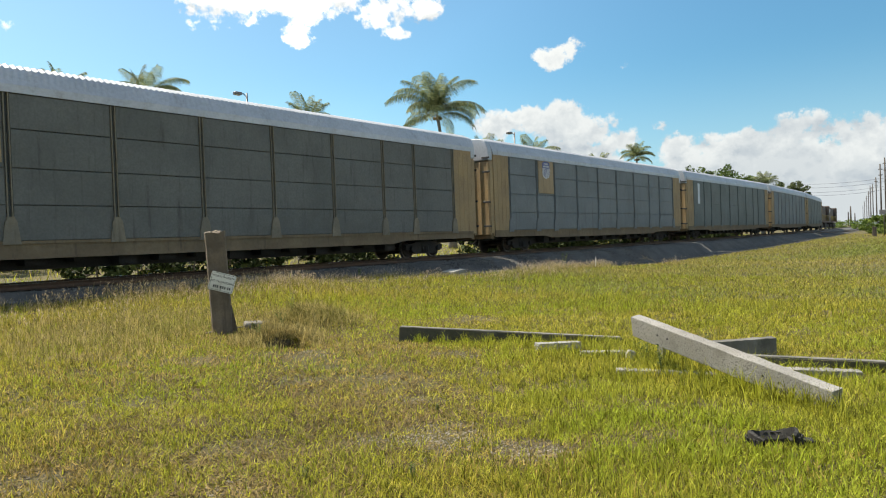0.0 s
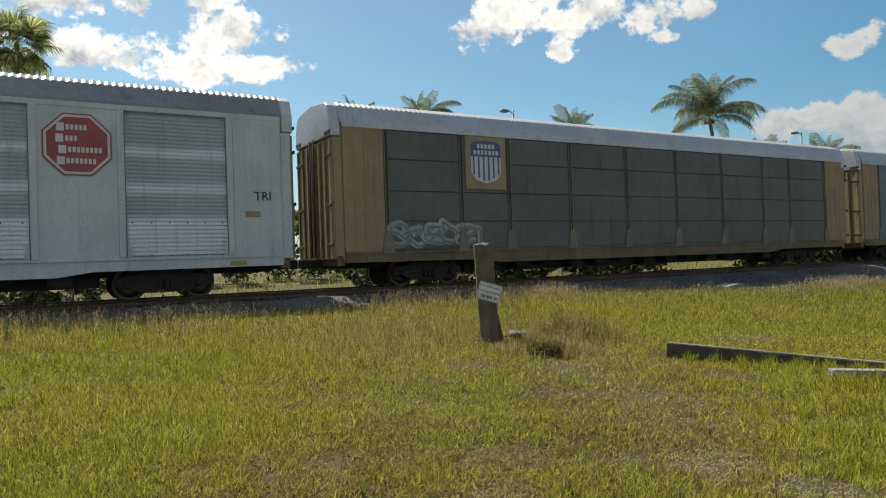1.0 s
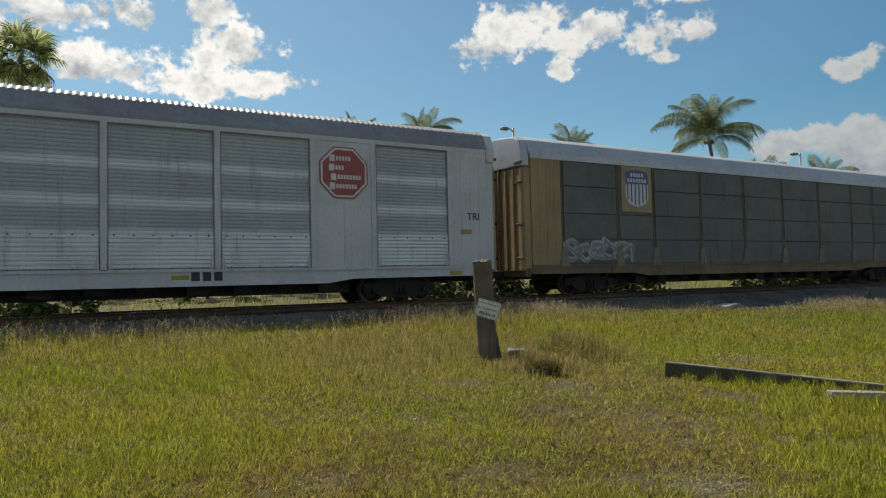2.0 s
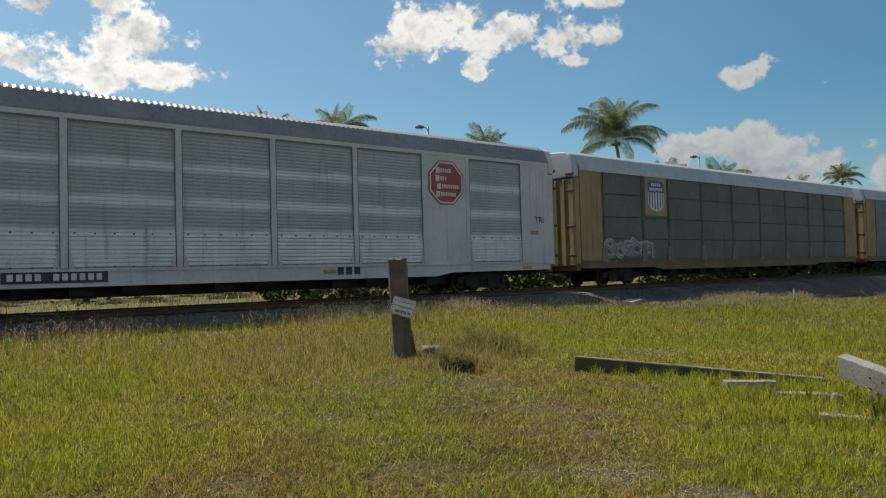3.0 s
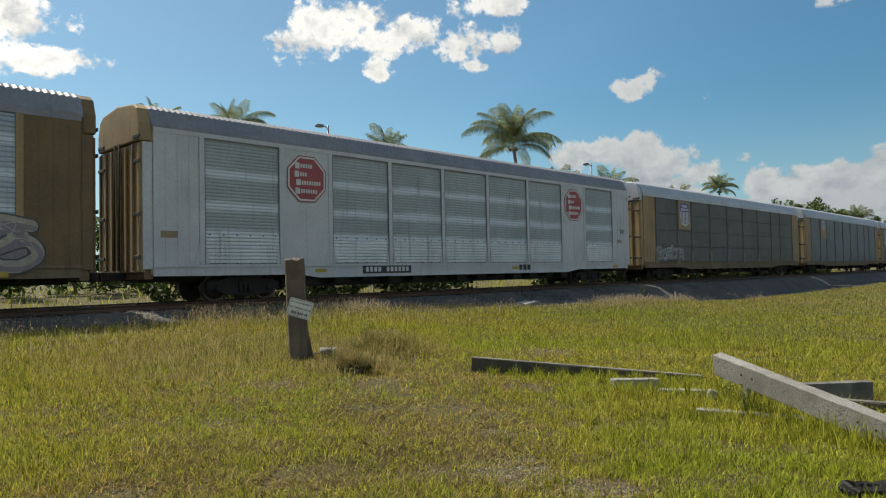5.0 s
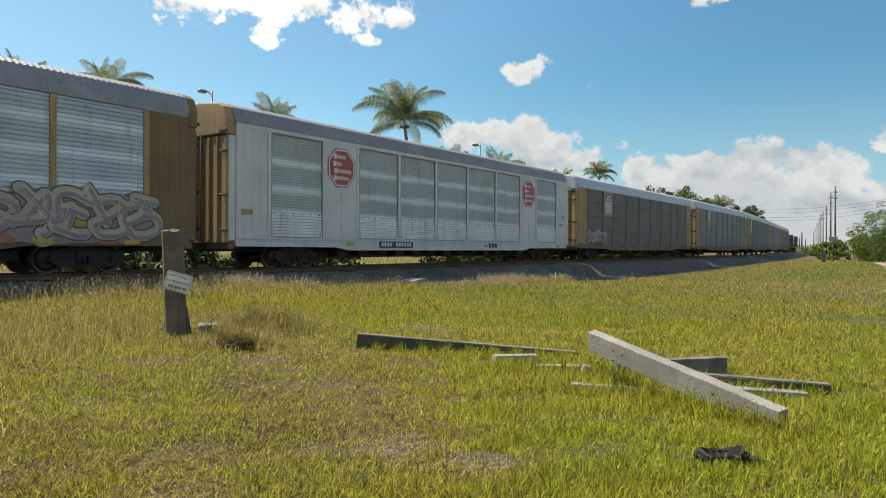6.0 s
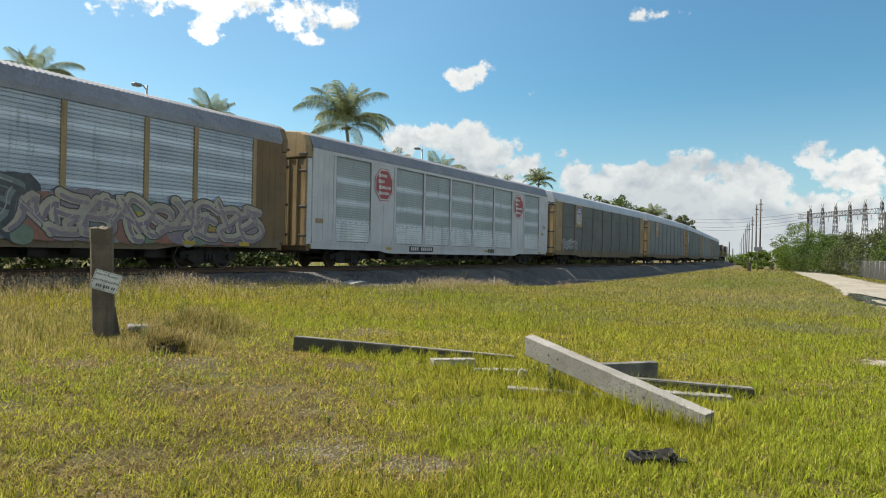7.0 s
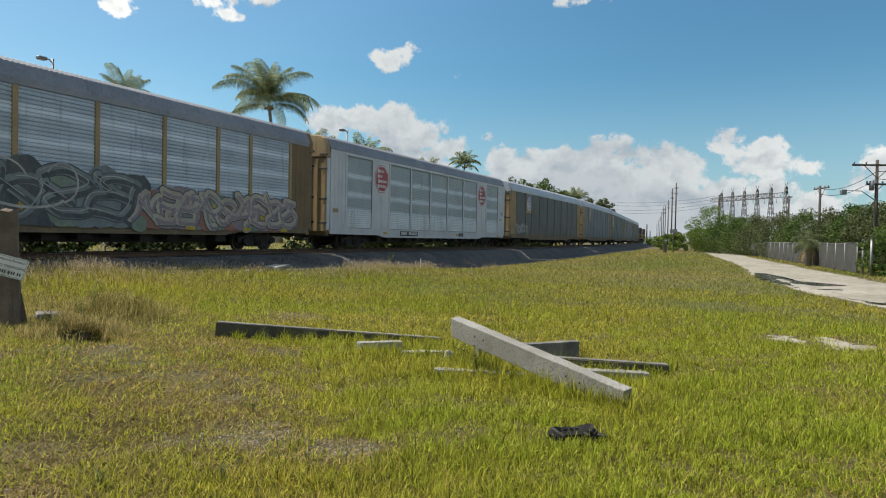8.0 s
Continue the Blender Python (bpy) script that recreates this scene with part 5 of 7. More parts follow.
    soft_box(bm, -0.32, 0.32, -0.14, 0.14, -0.06, 0.05, 0.02)
    ob = part("concrete_slab", bm, M["concrete_dark"])
    ob.matrix_basis = pose(7.25, 9.55, float(land(7.25, 9.55)) + 0.03, 4, 3, -30)
    tagged(ob, "small grey concrete slab half buried beside the post", "slab")
    for a, b in (((6.25, 9.72), (6.72, 9.55)), ((6.45, 9.66), (6.95, 9.62))):
        bm = bmesh.new()
        za, zb = float(land(*a)) + 0.05, float(land(*b)) + 0.07
        tube(bm, [(*a, za), ((a[0] + b[0]) / 2, (a[1] + b[1]) / 2 + 0.02, (za + zb) / 2 + 0.02), (*b, zb)], [0.016, 0.014, 0.01], 6)
        tagged(part("stick", bm, M["timber_end"]), "dry pale stick lying at the foot of the post", "stick", "sticks by the post")


build_post()


# ---- the pile of concrete beams ----
def beam(p, q, width, height, material, label, chips=6, holes=(), seed=1, sink=0.0, roll=0.0):
    """A precast beam between the middles p and q of its lower edge, with worn edges; it may be sunk in the ground."""
    rng = random.Random(seed)
    a, b = Vector(p), Vector(q)
    d = b - a
    L = d.length
    yaw, tilt = math.atan2(d.y, d.x), math.asin(d.z / L)
    bm = bmesh.new()
    t = bmesh.new()
    n = 22
    rings = []
    for i in range(n + 1):
        x = L * i / n
        sec = []
        for sy, sz in ((-1, 0), (1, 0), (1, 1), (-1, 1)):
            j = 0.004
            sec.append(t.verts.new((x + (rng.uniform(-0.012, 0.012) if i in (0, n) else 0), sy * width / 2 + rng.uniform(-j, j), sz * height + rng.uniform(-j, j))))
        rings.append(sec)
    for r, s in zip(rings, rings[1:]):
        for j in range(4):
            t.faces.new((r[j], r[(j + 1) % 4], s[(j + 1) % 4], s[j]))
    t.faces.new(rings[0][::-1])
    t.faces.new(rings[-1])
    bmesh.ops.recalc_face_normals(t, faces=list(t.faces))
    sharp = [e for e in t.edges if len(e.link_faces) == 2 and e.calc_face_angle() > 0.8]
    bmesh.ops.bevel(t, geom=sharp, offset=0.009, segments=2, profile=0.6, affect="EDGES")
    join(bm, t)
    ob = tagged(new("concrete_beam"), label, "concrete beam", "pile of concrete beams")
    ob.matrix_basis = Matrix.Translation(a - Vector((0, 0, sink))) @ Euler((math.radians(roll), -tilt, yaw)).to_matrix().to_4x4()
    part("beam_body", bm, material, ob)
    # on the dark beams, sun on the upper face is a paler strip
    if material is M["concrete_shaded"]:
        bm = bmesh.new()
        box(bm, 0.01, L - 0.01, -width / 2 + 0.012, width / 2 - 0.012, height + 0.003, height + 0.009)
        part("sunlit_top", bm, M["concrete_dark"], ob, "paler strip for the sunlit upper face")
    # black plugs: the dark inside of each bolt hole is only colour
    for hx, hz in holes:
        bm = bmesh.new()
        tube(bm, [(hx * L, -width / 2 - 0.0025, hz * height), (hx * L, width / 2 + 0.0025, hz * height)], 0.013, 8)
        part("bolt_hole_plug", bm, M["sign_black"], ob)
    return ob


def gz(x, y, up=0.0):
    return (x, y, float(land(x, y)) + up)


BEAM_ROLL = 11.0


def build_beams():
    beam((7.83, 3.34, 0.41), (6.78, 1.10, -0.025), 0.12, 0.235, M["concrete"], "pale concrete beam lying tilted across the pile", holes=((0.17, 0.55), (0.23, 0.55), (0.72, 0.55), (0.79, 0.5)), seed=2, roll=BEAM_ROLL)
    beam(gz(7.70, 6.95), gz(9.55, 4.32, -0.14), 0.14, 0.22, M["concrete_shaded"], "long dark weathered concrete beam lying in the grass", seed=3)
    beam(gz(8.10, 4.86, -0.04), gz(8.62, 4.50, -0.04), 0.16, 0.16, M["concrete"], "short pale concrete block in the grass", seed=4)
    beam(gz(8.20, 4.28, -0.06), gz(8.60, 3.80, -0.07), 0.15, 0.13, M["concrete"], "short concrete block sunk in the grass", seed=5)
    beam(gz(7.38, 3.40, -0.06), gz(7.80, 2.42, -0.08), 0.15, 0.13, M["concrete"], "low concrete beam half hidden by grass", seed=6)
    beam(gz(8.35, 3.25, -0.05), gz(9.40, 2.20), 0.14, 0.26, M["concrete_dark"], "dark concrete beam under the tilted one", seed=7)
    beam(gz(8.50, 2.62), gz(8.98, 0.97, -0.02), 0.14, 0.14, M["concrete_shaded"], "dark concrete beam at the back of the pile", seed=8)
    beam(gz(8.32, 2.05, -0.02), gz(8.60, 1.16, -0.02), 0.17, 0.10, M["concrete"], "pale low concrete beam beside the pile", seed=9)
    bm = bmesh.new()
    soft_box(bm, -0.06, 0.06, -0.05, 0.05, -0.04, 0.08, 0.015)
    ob = part("concrete_chunk", bm, M["concrete"])
    ob.matrix_basis = pose(8.28, 3.62, float(land(8.28, 3.62)) + 0.05, 20, 10, 40)
    tagged(ob, "small broken chunk of concrete in the grass", "concrete chunk")


build_beams()


def build_tyre():
    """A torn strip of tyre tread, folded, its edges ragged."""
    bm = bmesh.new()
    rng = random.Random(4)
    rows = []
    n = 34
    for i in range(n + 1):
        a = math.radians(-20 + 262 * i / n)
        r = 0.23 + 0.025 * math.sin(3.0 * a)
        cx, cy = r * math.cos(a) * 1.18, r * math.sin(a) * 0.62
        top = 0.155 + 0.03 * math.sin(2.1 * a + 1.0) + rng.uniform(-0.012, 0.012)
        lean = 0.06 * math.sin(a)
        rows.append([(cx, cy, -0.03), (cx * 1.02, cy * 1.02 + lean * 0.3, top * 0.5), (cx * 0.98, cy * 0.98 + lean, top), (cx * 0.84, cy * 0.82 + lean, top + 0.012), (cx * 0.86, cy * 0.84, top * 0.4), (cx * 0.86, cy * 0.84, -0.03)])
    vs = [[bm.verts.new(p) for p in r] for r in rows]
    for a, b in zip(vs, vs[1:]):
        for j in range(5):
            f = bm.faces.new((a[j], b[j], b[j + 1], a[j + 1]))
    for i in range(0, n, 2):
        a = math.radians(-20 + 262 * (i + 0.5) / n)
        r = 0.262 + 0.025 * math.sin(3.0 * a)
        for z in (0.05, 0.11):
            t = bmesh.new()
            box(t, -0.008, 0.008, -0.022, 0.022, -0.02, 0.02)
            join(bm, t, pose(r * math.cos(a) * 1.14, r * math.sin(a) * 0.62, z, 0, 0, math.degrees(a)))
    ob = tagged(new("torn_tyre"), "torn black piece of tyre lying in the grass", "tyre")
    ob.matrix_basis = pose(5.32, 1.26, float(land(5.32, 1.26)) + 0.01, 6, -5, -72) @ Matrix.Scale(0.60, 4)
    part("tread", bm, M["rubber"], ob)
    bm = bmesh.new()
    t = bmesh.new()
    soft_box(t, -0.16, 0.16, -0.05, 0.05, 0.0, 0.03, 0.01)
    join(bm, t, pose(0.30, 0.12, 0.02, 10, 14, 25))
    part("torn_flap", bm, M["rubber"], ob)


build_tyre()


# ---- palms and trees ----
def frond_mesh(name, length, rise, droop, seed, material, leaflets=104, hang=0.7):
    """One feather leaf: a bent midrib with narrow leaflets that hang on both sides."""
    rng = random.Random(seed)
    verts, faces = [], []

    # the midrib starts at one slope and bends over towards its tip
    line = [Vector((0, 0, 0))]
    for i in range(40):
        q = math.radians(rise - droop * ((i + 0.5) / 40) ** 1.4)
        line.append(line[-1] + Vector((math.cos(q), 0, math.sin(q))) * length / 40)

    def at(s):
        i = min(int(s * 40), 39)
        return line[i].lerp(line[i + 1], s * 40 - i)

    for i in range(12):
        s = i / 11
        p, w = at(s), 0.035 * (1 - 0.85 * s)
        verts += [(p.x, -w, p.z), (p.x, w, p.z), (p.x, 0, p.z + w)]
        if i:
            b = len(verts) - 6
            faces += [(b, b + 1, b + 4, b + 3), (b + 1, b + 2, b + 5, b + 4), (b + 2, b, b + 3, b + 5)]
    for i in range(leaflets):
        s = 0.14 + 0.86 * i / (leaflets - 1)
        p, q = at(s), at(min(s + 0.02, 1.02))
        ahead = (q - p).normalized()
        size = length * (0.285 * math.sin(math.pi * min(0.16 + s * 0.72, 1)) ** 0.7) + 0.06
        for sg in (-1, 1):
            out = Vector((0, sg, 0))
            d1 = (ahead * 0.55 + out * 0.85 + Vector((0, 0, -0.15 - rng.uniform(0, 0.2)))).normalized()
            d2 = (ahead * 0.45 + out * 0.45 + Vector((0, 0, -hang - rng.uniform(0, 0.5)))).normalized()
            L = size * rng.uniform(0.85, 1.1)
            w = ahead * 0.0145 * length / 3.0
            m1, tip = p + d1 * L * 0.5, p + d1 * L * 0.5 + d2 * L * 0.5
            b = len(verts)
            verts += [tuple(p - w * 0.5), tuple(p + w * 0.5), tuple(m1 + w), tuple(m1 - w * 0.6), tuple(tip)]
            faces += [(b, b + 1, b + 2, b + 3), (b + 3, b + 2, b + 4, b + 4)]
    me = bpy.data.meshes.new(name)
    me.from_pydata(verts, [], [f if len(set(f)) == 4 else f[:3] for f in faces])
    me.materials.append(material)
    return me


FRONDS = [
    frond_mesh("frond", 4.2, 84, 62, 1, M["frond"], hang=0.7), frond_mesh("frond", 4.7, 70, 92, 2, M["frond"], hang=1.0),
    frond_mesh("frond", 4.6, 54, 100, 3, M["frond"], hang=1.3), frond_mesh("frond", 4.4, 34, 92, 4, M["frond"], hang=1.5),
    frond_mesh("frond", 4.1, 12, 80, 5, M["frond"], hang=1.7), frond_mesh("frond", 3.5, -16, 56, 6, M["frond"], hang=1.7),
    frond_mesh("frond", 3.9, 88, 34, 7, M["frond"], hang=0.4),
]


def fan_mesh():
    """One fan leaf: a long stalk and folded segments that spread round its end and hang at their tips."""
    rng = random.Random(3)
    verts, faces = [(0, -0.03, 0), (0, 0.03, 0), (1.05, 0.02, 0.06), (1.05, -0.02, 0.06)], [(0, 1, 2, 3)]
    for i in range(30):
        a = math.radians(-125 + 250 * i / 29)
        L = (0.86 + 0.34 * math.cos(a / 1.6)) * rng.uniform(0.85, 1.12)
        d, w = Vector((math.cos(a), math.sin(a), 0)), Vector((-math.sin(a), math.cos(a), 0)) * 0.036
        hub = Vector((1.05, 0, 0.06))
        m1, tip = hub + d * L * 0.62 + Vector((0, 0, 0.05)), hub + d * L * 0.92 + Vector((0, 0, -0.22 - rng.uniform(0, 0.22)))
        b = len(verts)
        verts += [tuple(hub - w * 0.2), tuple(hub + w * 0.2), tuple(m1 + w), tuple(m1 - w + Vector((0, 0, 0.03))), tuple(tip)]
        faces += [(b, b + 1, b + 2, b + 3), (b + 3, b + 2, b + 4)]
    me = bpy.data.meshes.new("frond")
    me.from_pydata(verts, [], faces)
    me.materials.append(M["fan"])
    return me


FAN = fan_mesh()


def sky_point(az, el, d):
    """The point d metres off, in that direction from the camera's place."""
    a = math.radians(az)
    return d * math.sin(a), d * math.cos(a), EYE + d * math.tan(math.radians(el))


def palm(az, el, d, size, seed, label, count=22, fan=False):
    """A palm whose crown's heart stands at that direction and distance."""
    rng = random.Random(seed)
    x, y, z = sky_point(az, el, d)
    base = float(land(x, y))
    h = z - base
    ob = tagged(new("palm_tree"), label, "palm tree", "palms behind the railway")
    bend = Vector((rng.uniform(-0.9, 0.9), rng.uniform(-0.9, 0.9), 0))
    ob.matrix_basis = pose(x - bend.x, y - bend.y, base - 0.1)
    bm = bmesh.new()
    pts = [Vector((bend.x * (i / 14) ** 1.7, bend.y * (i / 14) ** 1.7, (h + 0.1) * i / 14)) for i in range(15)]
    tube(bm, pts, [0.24 * math.exp(-i / 3) + 0.17 * (1 - 0.3 * i / 14) + 0.012 * (i % 2) for i in range(15)], 9)
    part("trunk", bm, M["palm_bark"], ob, "grey ringed palm trunk")
    for i in range(count):
        q = i / count
        k = 6 if i < 3 else min(5, int(1.0 + 5.2 * (q - 0.1))) if not fan else rng.choice((0, 1, 2, 3, 4, 5))
        if i >= 3 and not fan:
            k = max(0, min(5, int(5.6 * (q - 0.1) + rng.uniform(-0.3, 0.5))))
        yaw = i * 137.5 + rng.uniform(-16, 16)
        f = new("frond", FAN if fan else FRONDS[k])
        f.parent = ob
        if fan:
            rise = 86 - 150 * (q ** 0.9) + rng.uniform(-8, 8)
            f.matrix_basis = Matrix.Translation(pts[-1]) @ pose(0, 0, 0, rng.uniform(-20, 20), -rise, yaw) @ Matrix.Scale(size * rng.uniform(0.85, 1.1), 4)
            continue
        s = size * rng.uniform(0.86, 1.1)
        f.matrix_basis = Matrix.Translation(pts[-1] + Vector((0, 0, rng.uniform(-0.12, 0.15)))) @ pose(0, 0, 0, rng.uniform(-18, 18), rng.uniform(-10, 10), yaw) @ Matrix.Diagonal((s, s, s, 1))
    if not fan:
        bm = bmesh.new()
        for i in range(7):
            a = 0.9 * i
            tube(bm, [tuple(pts[-1] + Vector((0.28 * math.cos(a), 0.28 * math.sin(a), -0.42))), tuple(pts[-1] + Vector((0.3 * math.cos(a), 0.3 * math.sin(a), -0.3))), tuple(pts[-1] + Vector((0.28 * math.cos(a), 0.28 * math.sin(a), -0.14)))], [0.05, 0.13, 0.04], 7)
        part("coconut_cluster", bm, M["frond_old"], ob)
    return ob


FAN_AZ = (-0.5, -4.3)


def build_palms():
    palm(51.7, 10.1, 58, 1.0, 1, "tall green coconut palm behind the railway", 24)
    palm(41.3, 9.15, 66, 0.86, 2, "coconut palm showing above the train roof", 22)
    palm(29.1, 10.9, 60, 0.86, 3, "coconut palm with upright young fronds", 20)
    palm(23.7, 10.4, 62, 0.90, 4, "coconut palm with ragged fronds", 20)
    palm(55.3, 6.0, 76, 0.80, 5, "small coconut palm beside the tall one", 22)
    palm(59.3, 5.4, 74, 0.90, 6, "yellow-green coconut palm near a street lamp", 24)
    palm(67.45, 5.85, 108, 0.66, 7, "coconut palm standing against the clouds", 22)
    palm(64.5, 4.7, 106, 0.85, 8, "coconut palm half hidden by the train", 22)
    palm(76.45, 3.05, 128, 0.70, 9, "distant coconut palm among broad trees", 22)
    palm(FAN_AZ[0], 15.9, 50, 1.2, 10, "tall fan palm with a ragged round crown", 34, True)
    palm(FAN_AZ[1], 15.9, 49, 1.2, 11, "tall fan palm with a ragged round crown", 34, True)


build_palms()


def leaf_cloud(rng, centres, radii, per, size):
    """Quads for leaves, scattered in clumps."""
    c = np.repeat(np.asarray(centres), per, axis=0)
    r = np.repeat(np.asarray(radii), per)
    n = len(c)
    d = rng.normal(size=(n, 3))
    d /= np.linalg.norm(d, axis=1)[:, None]
    p = c + d * (r * rng.uniform(0.25, 1.0, n) ** 0.5)[:, None] * np.array([1, 1, 0.75])
    u = rng.normal(size=(n, 3))
    u /= np.linalg.norm(u, axis=1)[:, None]
    v = np.cross(u, rng.normal(size=(n, 3)))
    v /= np.linalg.norm(v, axis=1)[:, None]
    s = (size * rng.uniform(0.6, 1.3, n))[:, None]
    quad = np.stack([p - u * s, p + v * s * 0.45, p + u * s, p - v * s * 0.45], 1).reshape(-1, 3)
    return quad, np.arange(4 * n).reshape(-1, 4)


def tree(x, y, height, spread, seed, label, material, clumps=46, per=70, leaf=0.17, low=0.25, name="tree"):
    rng = np.random.default_rng(seed)
    base = float(land(x, y))
    ob = tagged(new(name), label, name.replace("_", " "), "trees")
    ob.matrix_basis = pose(x, y, base - 0.08)
    bm = bmesh.new()
    r0 = 0.035 * height * 0.6
    tube(bm, [(0, 0, 0), (0.05 * spread * rng.normal(), 0.05 * spread * rng.normal(), 0.25 * height), (0.1 * spread * rng.normal(), 0.1 * spread * rng.normal(), 0.6 * height)], [r0, 0.75 * r0, 0.35 * r0], 8)
    centres, radii = [], []
    for i in range(clumps):
        a, q = rng.uniform(0, 2 * math.pi), rng.uniform(0, 1)
        zz = low + (1 - low) * q
        wide = spread * (0.35 + 0.65 * math.sin(math.pi * min(0.15 + 0.8 * q, 1))) * rng.uniform(0.3, 1.0) ** 0.6
        c = np.array([wide * math.cos(a), wide * math.sin(a), height * zz * rng.uniform(0.86, 1.0)])
        centres.append(c)
        radii.append(spread * rng.uniform(0.16, 0.30))
        if i % 4 == 0:
            m = Vector((0.35 * c[0], 0.35 * c[1], 0.55 * c[2]))
            tube(bm, [(0, 0, 0.22 * height + 0.02 * i), tuple(m), tuple(c)], [0.4 * r0, 0.25 * r0, 0.08 * r0], 5)
    part("trunk", bm, M["bark"], ob)
    crown = bulk("crown", *leaf_cloud(rng, centres, radii, per, leaf), material)
    crown.parent = ob
    return ob


def build_trees():
    # broad trees that show over the train's roof
    for i, (az, top, d, spread) in enumerate(((71.6, 4.95, 118, 3.6), (73.5, 4.9, 124, 4.0), (77.9, 3.15, 150, 3.4), (78.7, 3.35, 150, 2.4), (77.0, 3.4, 146, 3.2), (75.2, 4.0, 130, 3.4), (72.6, 4.6, 120, 3.4))):
        x, y, z = sky_point(az, top, d)
        tree(x, y, z - float(land(x, y)), spread, 20 + i, "broad-leaved tree beyond the railway", M["leaf"] if i not in (2, 3, 4) else M["leaf_grey"], 44, 80, 0.22, 0.35)
    # thicket along the road
    rows = [(85.6, 2.55, 112, 4.6, "leaf_light"), (86.6, 2.0, 106, 4.0, "leaf"), (84.9, 1.2, 118, 3.0, "leaf_light"), (87.8, 1.7, 100, 4.0, "leaf"),
            (89.2, 2.0, 92, 4.2, "leaf_grey"), (90.6, 2.3, 84, 4.2, "leaf_grey"), (91.9, 2.3, 78, 4.0, "leaf"), (93.2, 2.6, 70, 3.8, "leaf_grey"),
            (94.5, 2.9, 64, 3.6, "leaf"), (95.9, 2.9, 60, 3.6, "leaf_grey"), (97.2, 2.9, 57, 3.6, "leaf_grey"), (98.6, 3.0, 55, 3.4, "leaf_grey"), (100.4, 3.2, 52, 3.6, "leaf")]
    for i, (az, top, d, spread, kind) in enumerate(rows):
        x, y, z = sky_point(az, top, d)
        y -= 2.6
        tree(x, y, z - float(land(x, y)), spread * 0.92, 40 + i, {"leaf": "dense dark green tree behind the roadside fence", "leaf_light": "light green leafy tree at the end of the road", "leaf_grey": "grey-green feathery tree behind the roadside fence"}[kind], M[kind], 64, 210, 0.10, 0.05)
    # one that leans over the fence, and a drooping young palm
    x, y, z = sky_point(98.9, 1.5, 42)
    tree(x, y, z, 1.7, 61, "dark bush growing over the fence", M["leaf"], 40, 220, 0.075, 0.04, "bush")
    x, y, z = sky_point(93.4, 0.35, 57)
    ob = tagged(new("palm_bush"), "shaggy young palm with hanging fronds before the fence", "palm")
    base = float(land(x, y))
    ob.matrix_basis = pose(x, y, base)
    bm = bmesh.new()
    tube(bm, [(0, 0, -0.1), (0.02, 0, 0.8), (0, 0.03, z - base)], [0.2, 0.17, 0.15], 8)
    part("trunk", bm, M["palm_bark"], ob)
    shaggy = [frond_mesh("frond", 1.7, rise, droop, 30 + q, M["leaf_grey"] if q < 3 else M["frond_old"], 46, 1.6) for q, (rise, droop) in enumerate(((70, 120), (35, 110), (5, 85), (-35, 50), (-60, 28)))]
    for i in range(60):
        f = new("frond", shaggy[(0, 1, 2, 1, 3, 2, 4)[i % 7]])
        f.parent = ob
        f.matrix_basis = pose(0, 0, z - base - 0.05 - 0.25 * (i % 3), 0, 0, i * 137.5) @ Matrix.Scale(1.0 - 0.12 * (i % 3), 4)
    # scrub at the far end of the grass
    for i, (az, top, d, spread) in enumerate(((83.6, 0.55, 128, 2.2), (84.4, 0.75, 124, 2.4), (82.9, 0.35, 190, 3.0), (81.9, 0.3, 260, 4.0), (81.2, 0.25, 300, 4.0))):
        x, y, z = sky_point(az, top, d)
        tree(x, y, max(z - float(land(x, y)), 1.2), spread, 70 + i, "low green scrub at the end of the grass", M["leaf_light"], 26, 60, 0.2, 0.1, "bush")
    # low hedge behind the track, with gaps, its colour darkened as if shaded
    rng = random.Random(12)
    x = -16.0
    while x < 95:
        gap = 1.5 < x < 11.5 or 29.0 < x < 36.5
        if not gap:
            yy = float(track_y(x)) + 5.2 + rng.uniform(-0.4, 0.4)
            tree(x, yy, rng.uniform(1.5, 2.1), 1.6, 100 + int(x * 3), "low bush beyond the track, coloured as if in shade", M["leaf_shaded"], 22, 48, 0.15, 0.03, "bush")
        x += 1.9
    for i, (bx, by, h, s) in enumerate(((7.2, 34.0, 4.2, 2.4), (3.0, 36.0, 3.6, 2.2), (11.5, 35.0, 3.8, 2.2), (16.0, 36.0, 4.0, 2.4), (21.0, 37.0, 3.8, 2.4), (-6.0, 35.0, 4.0, 2.4))):
        tree(bx, by, h, s, 90 + i, "green shrub seen between the cars", M["leaf"], 34, 60, 0.16, 0.05, "bush")


build_trees()


# ---- lamps, poles, wires, switchyard, fence ----
def street_lamp(az, el, d, turn, label):
    x, y, z = sky_point(az, el, d)
    base = float(land(x, y))
    h = z - base
    ob = tagged(new("street_lamp"), label, "street lamp", "street lamps")
    ob.matrix_basis = pose(x, y, base, 0, 0, turn)
    bm = bmesh.new()
    tube(bm, [(0, 0, 0), (0, 0, h * 0.5), (0, 0, h)], [0.11, 0.085, 0.06], 8)
    part("pole", bm, M["lamp_grey"], ob)
    bm = bmesh.new()
    tube(bm, [(0, 0, h - 0.25), (-0.25, 0, h - 0.08), (-0.5, 0, h - 0.08)], 0.035, 6)
    part("arm", bm, M["lamp_grey"], ob)
    bm = bmesh.new()
    soft_box(bm, -0.95, -0.42, -0.17, 0.17, h - 0.20, h - 0.02, 0.04)
    head = part("lamp_head", bm, M["lamp_grey"], ob)
    bm = bmesh.new()
    soft_box(bm, -0.90, -0.5, -0.12, 0.12, h - 0.225, h - 0.201, 0.008)
    part("lens", bm, M["glass"], head)


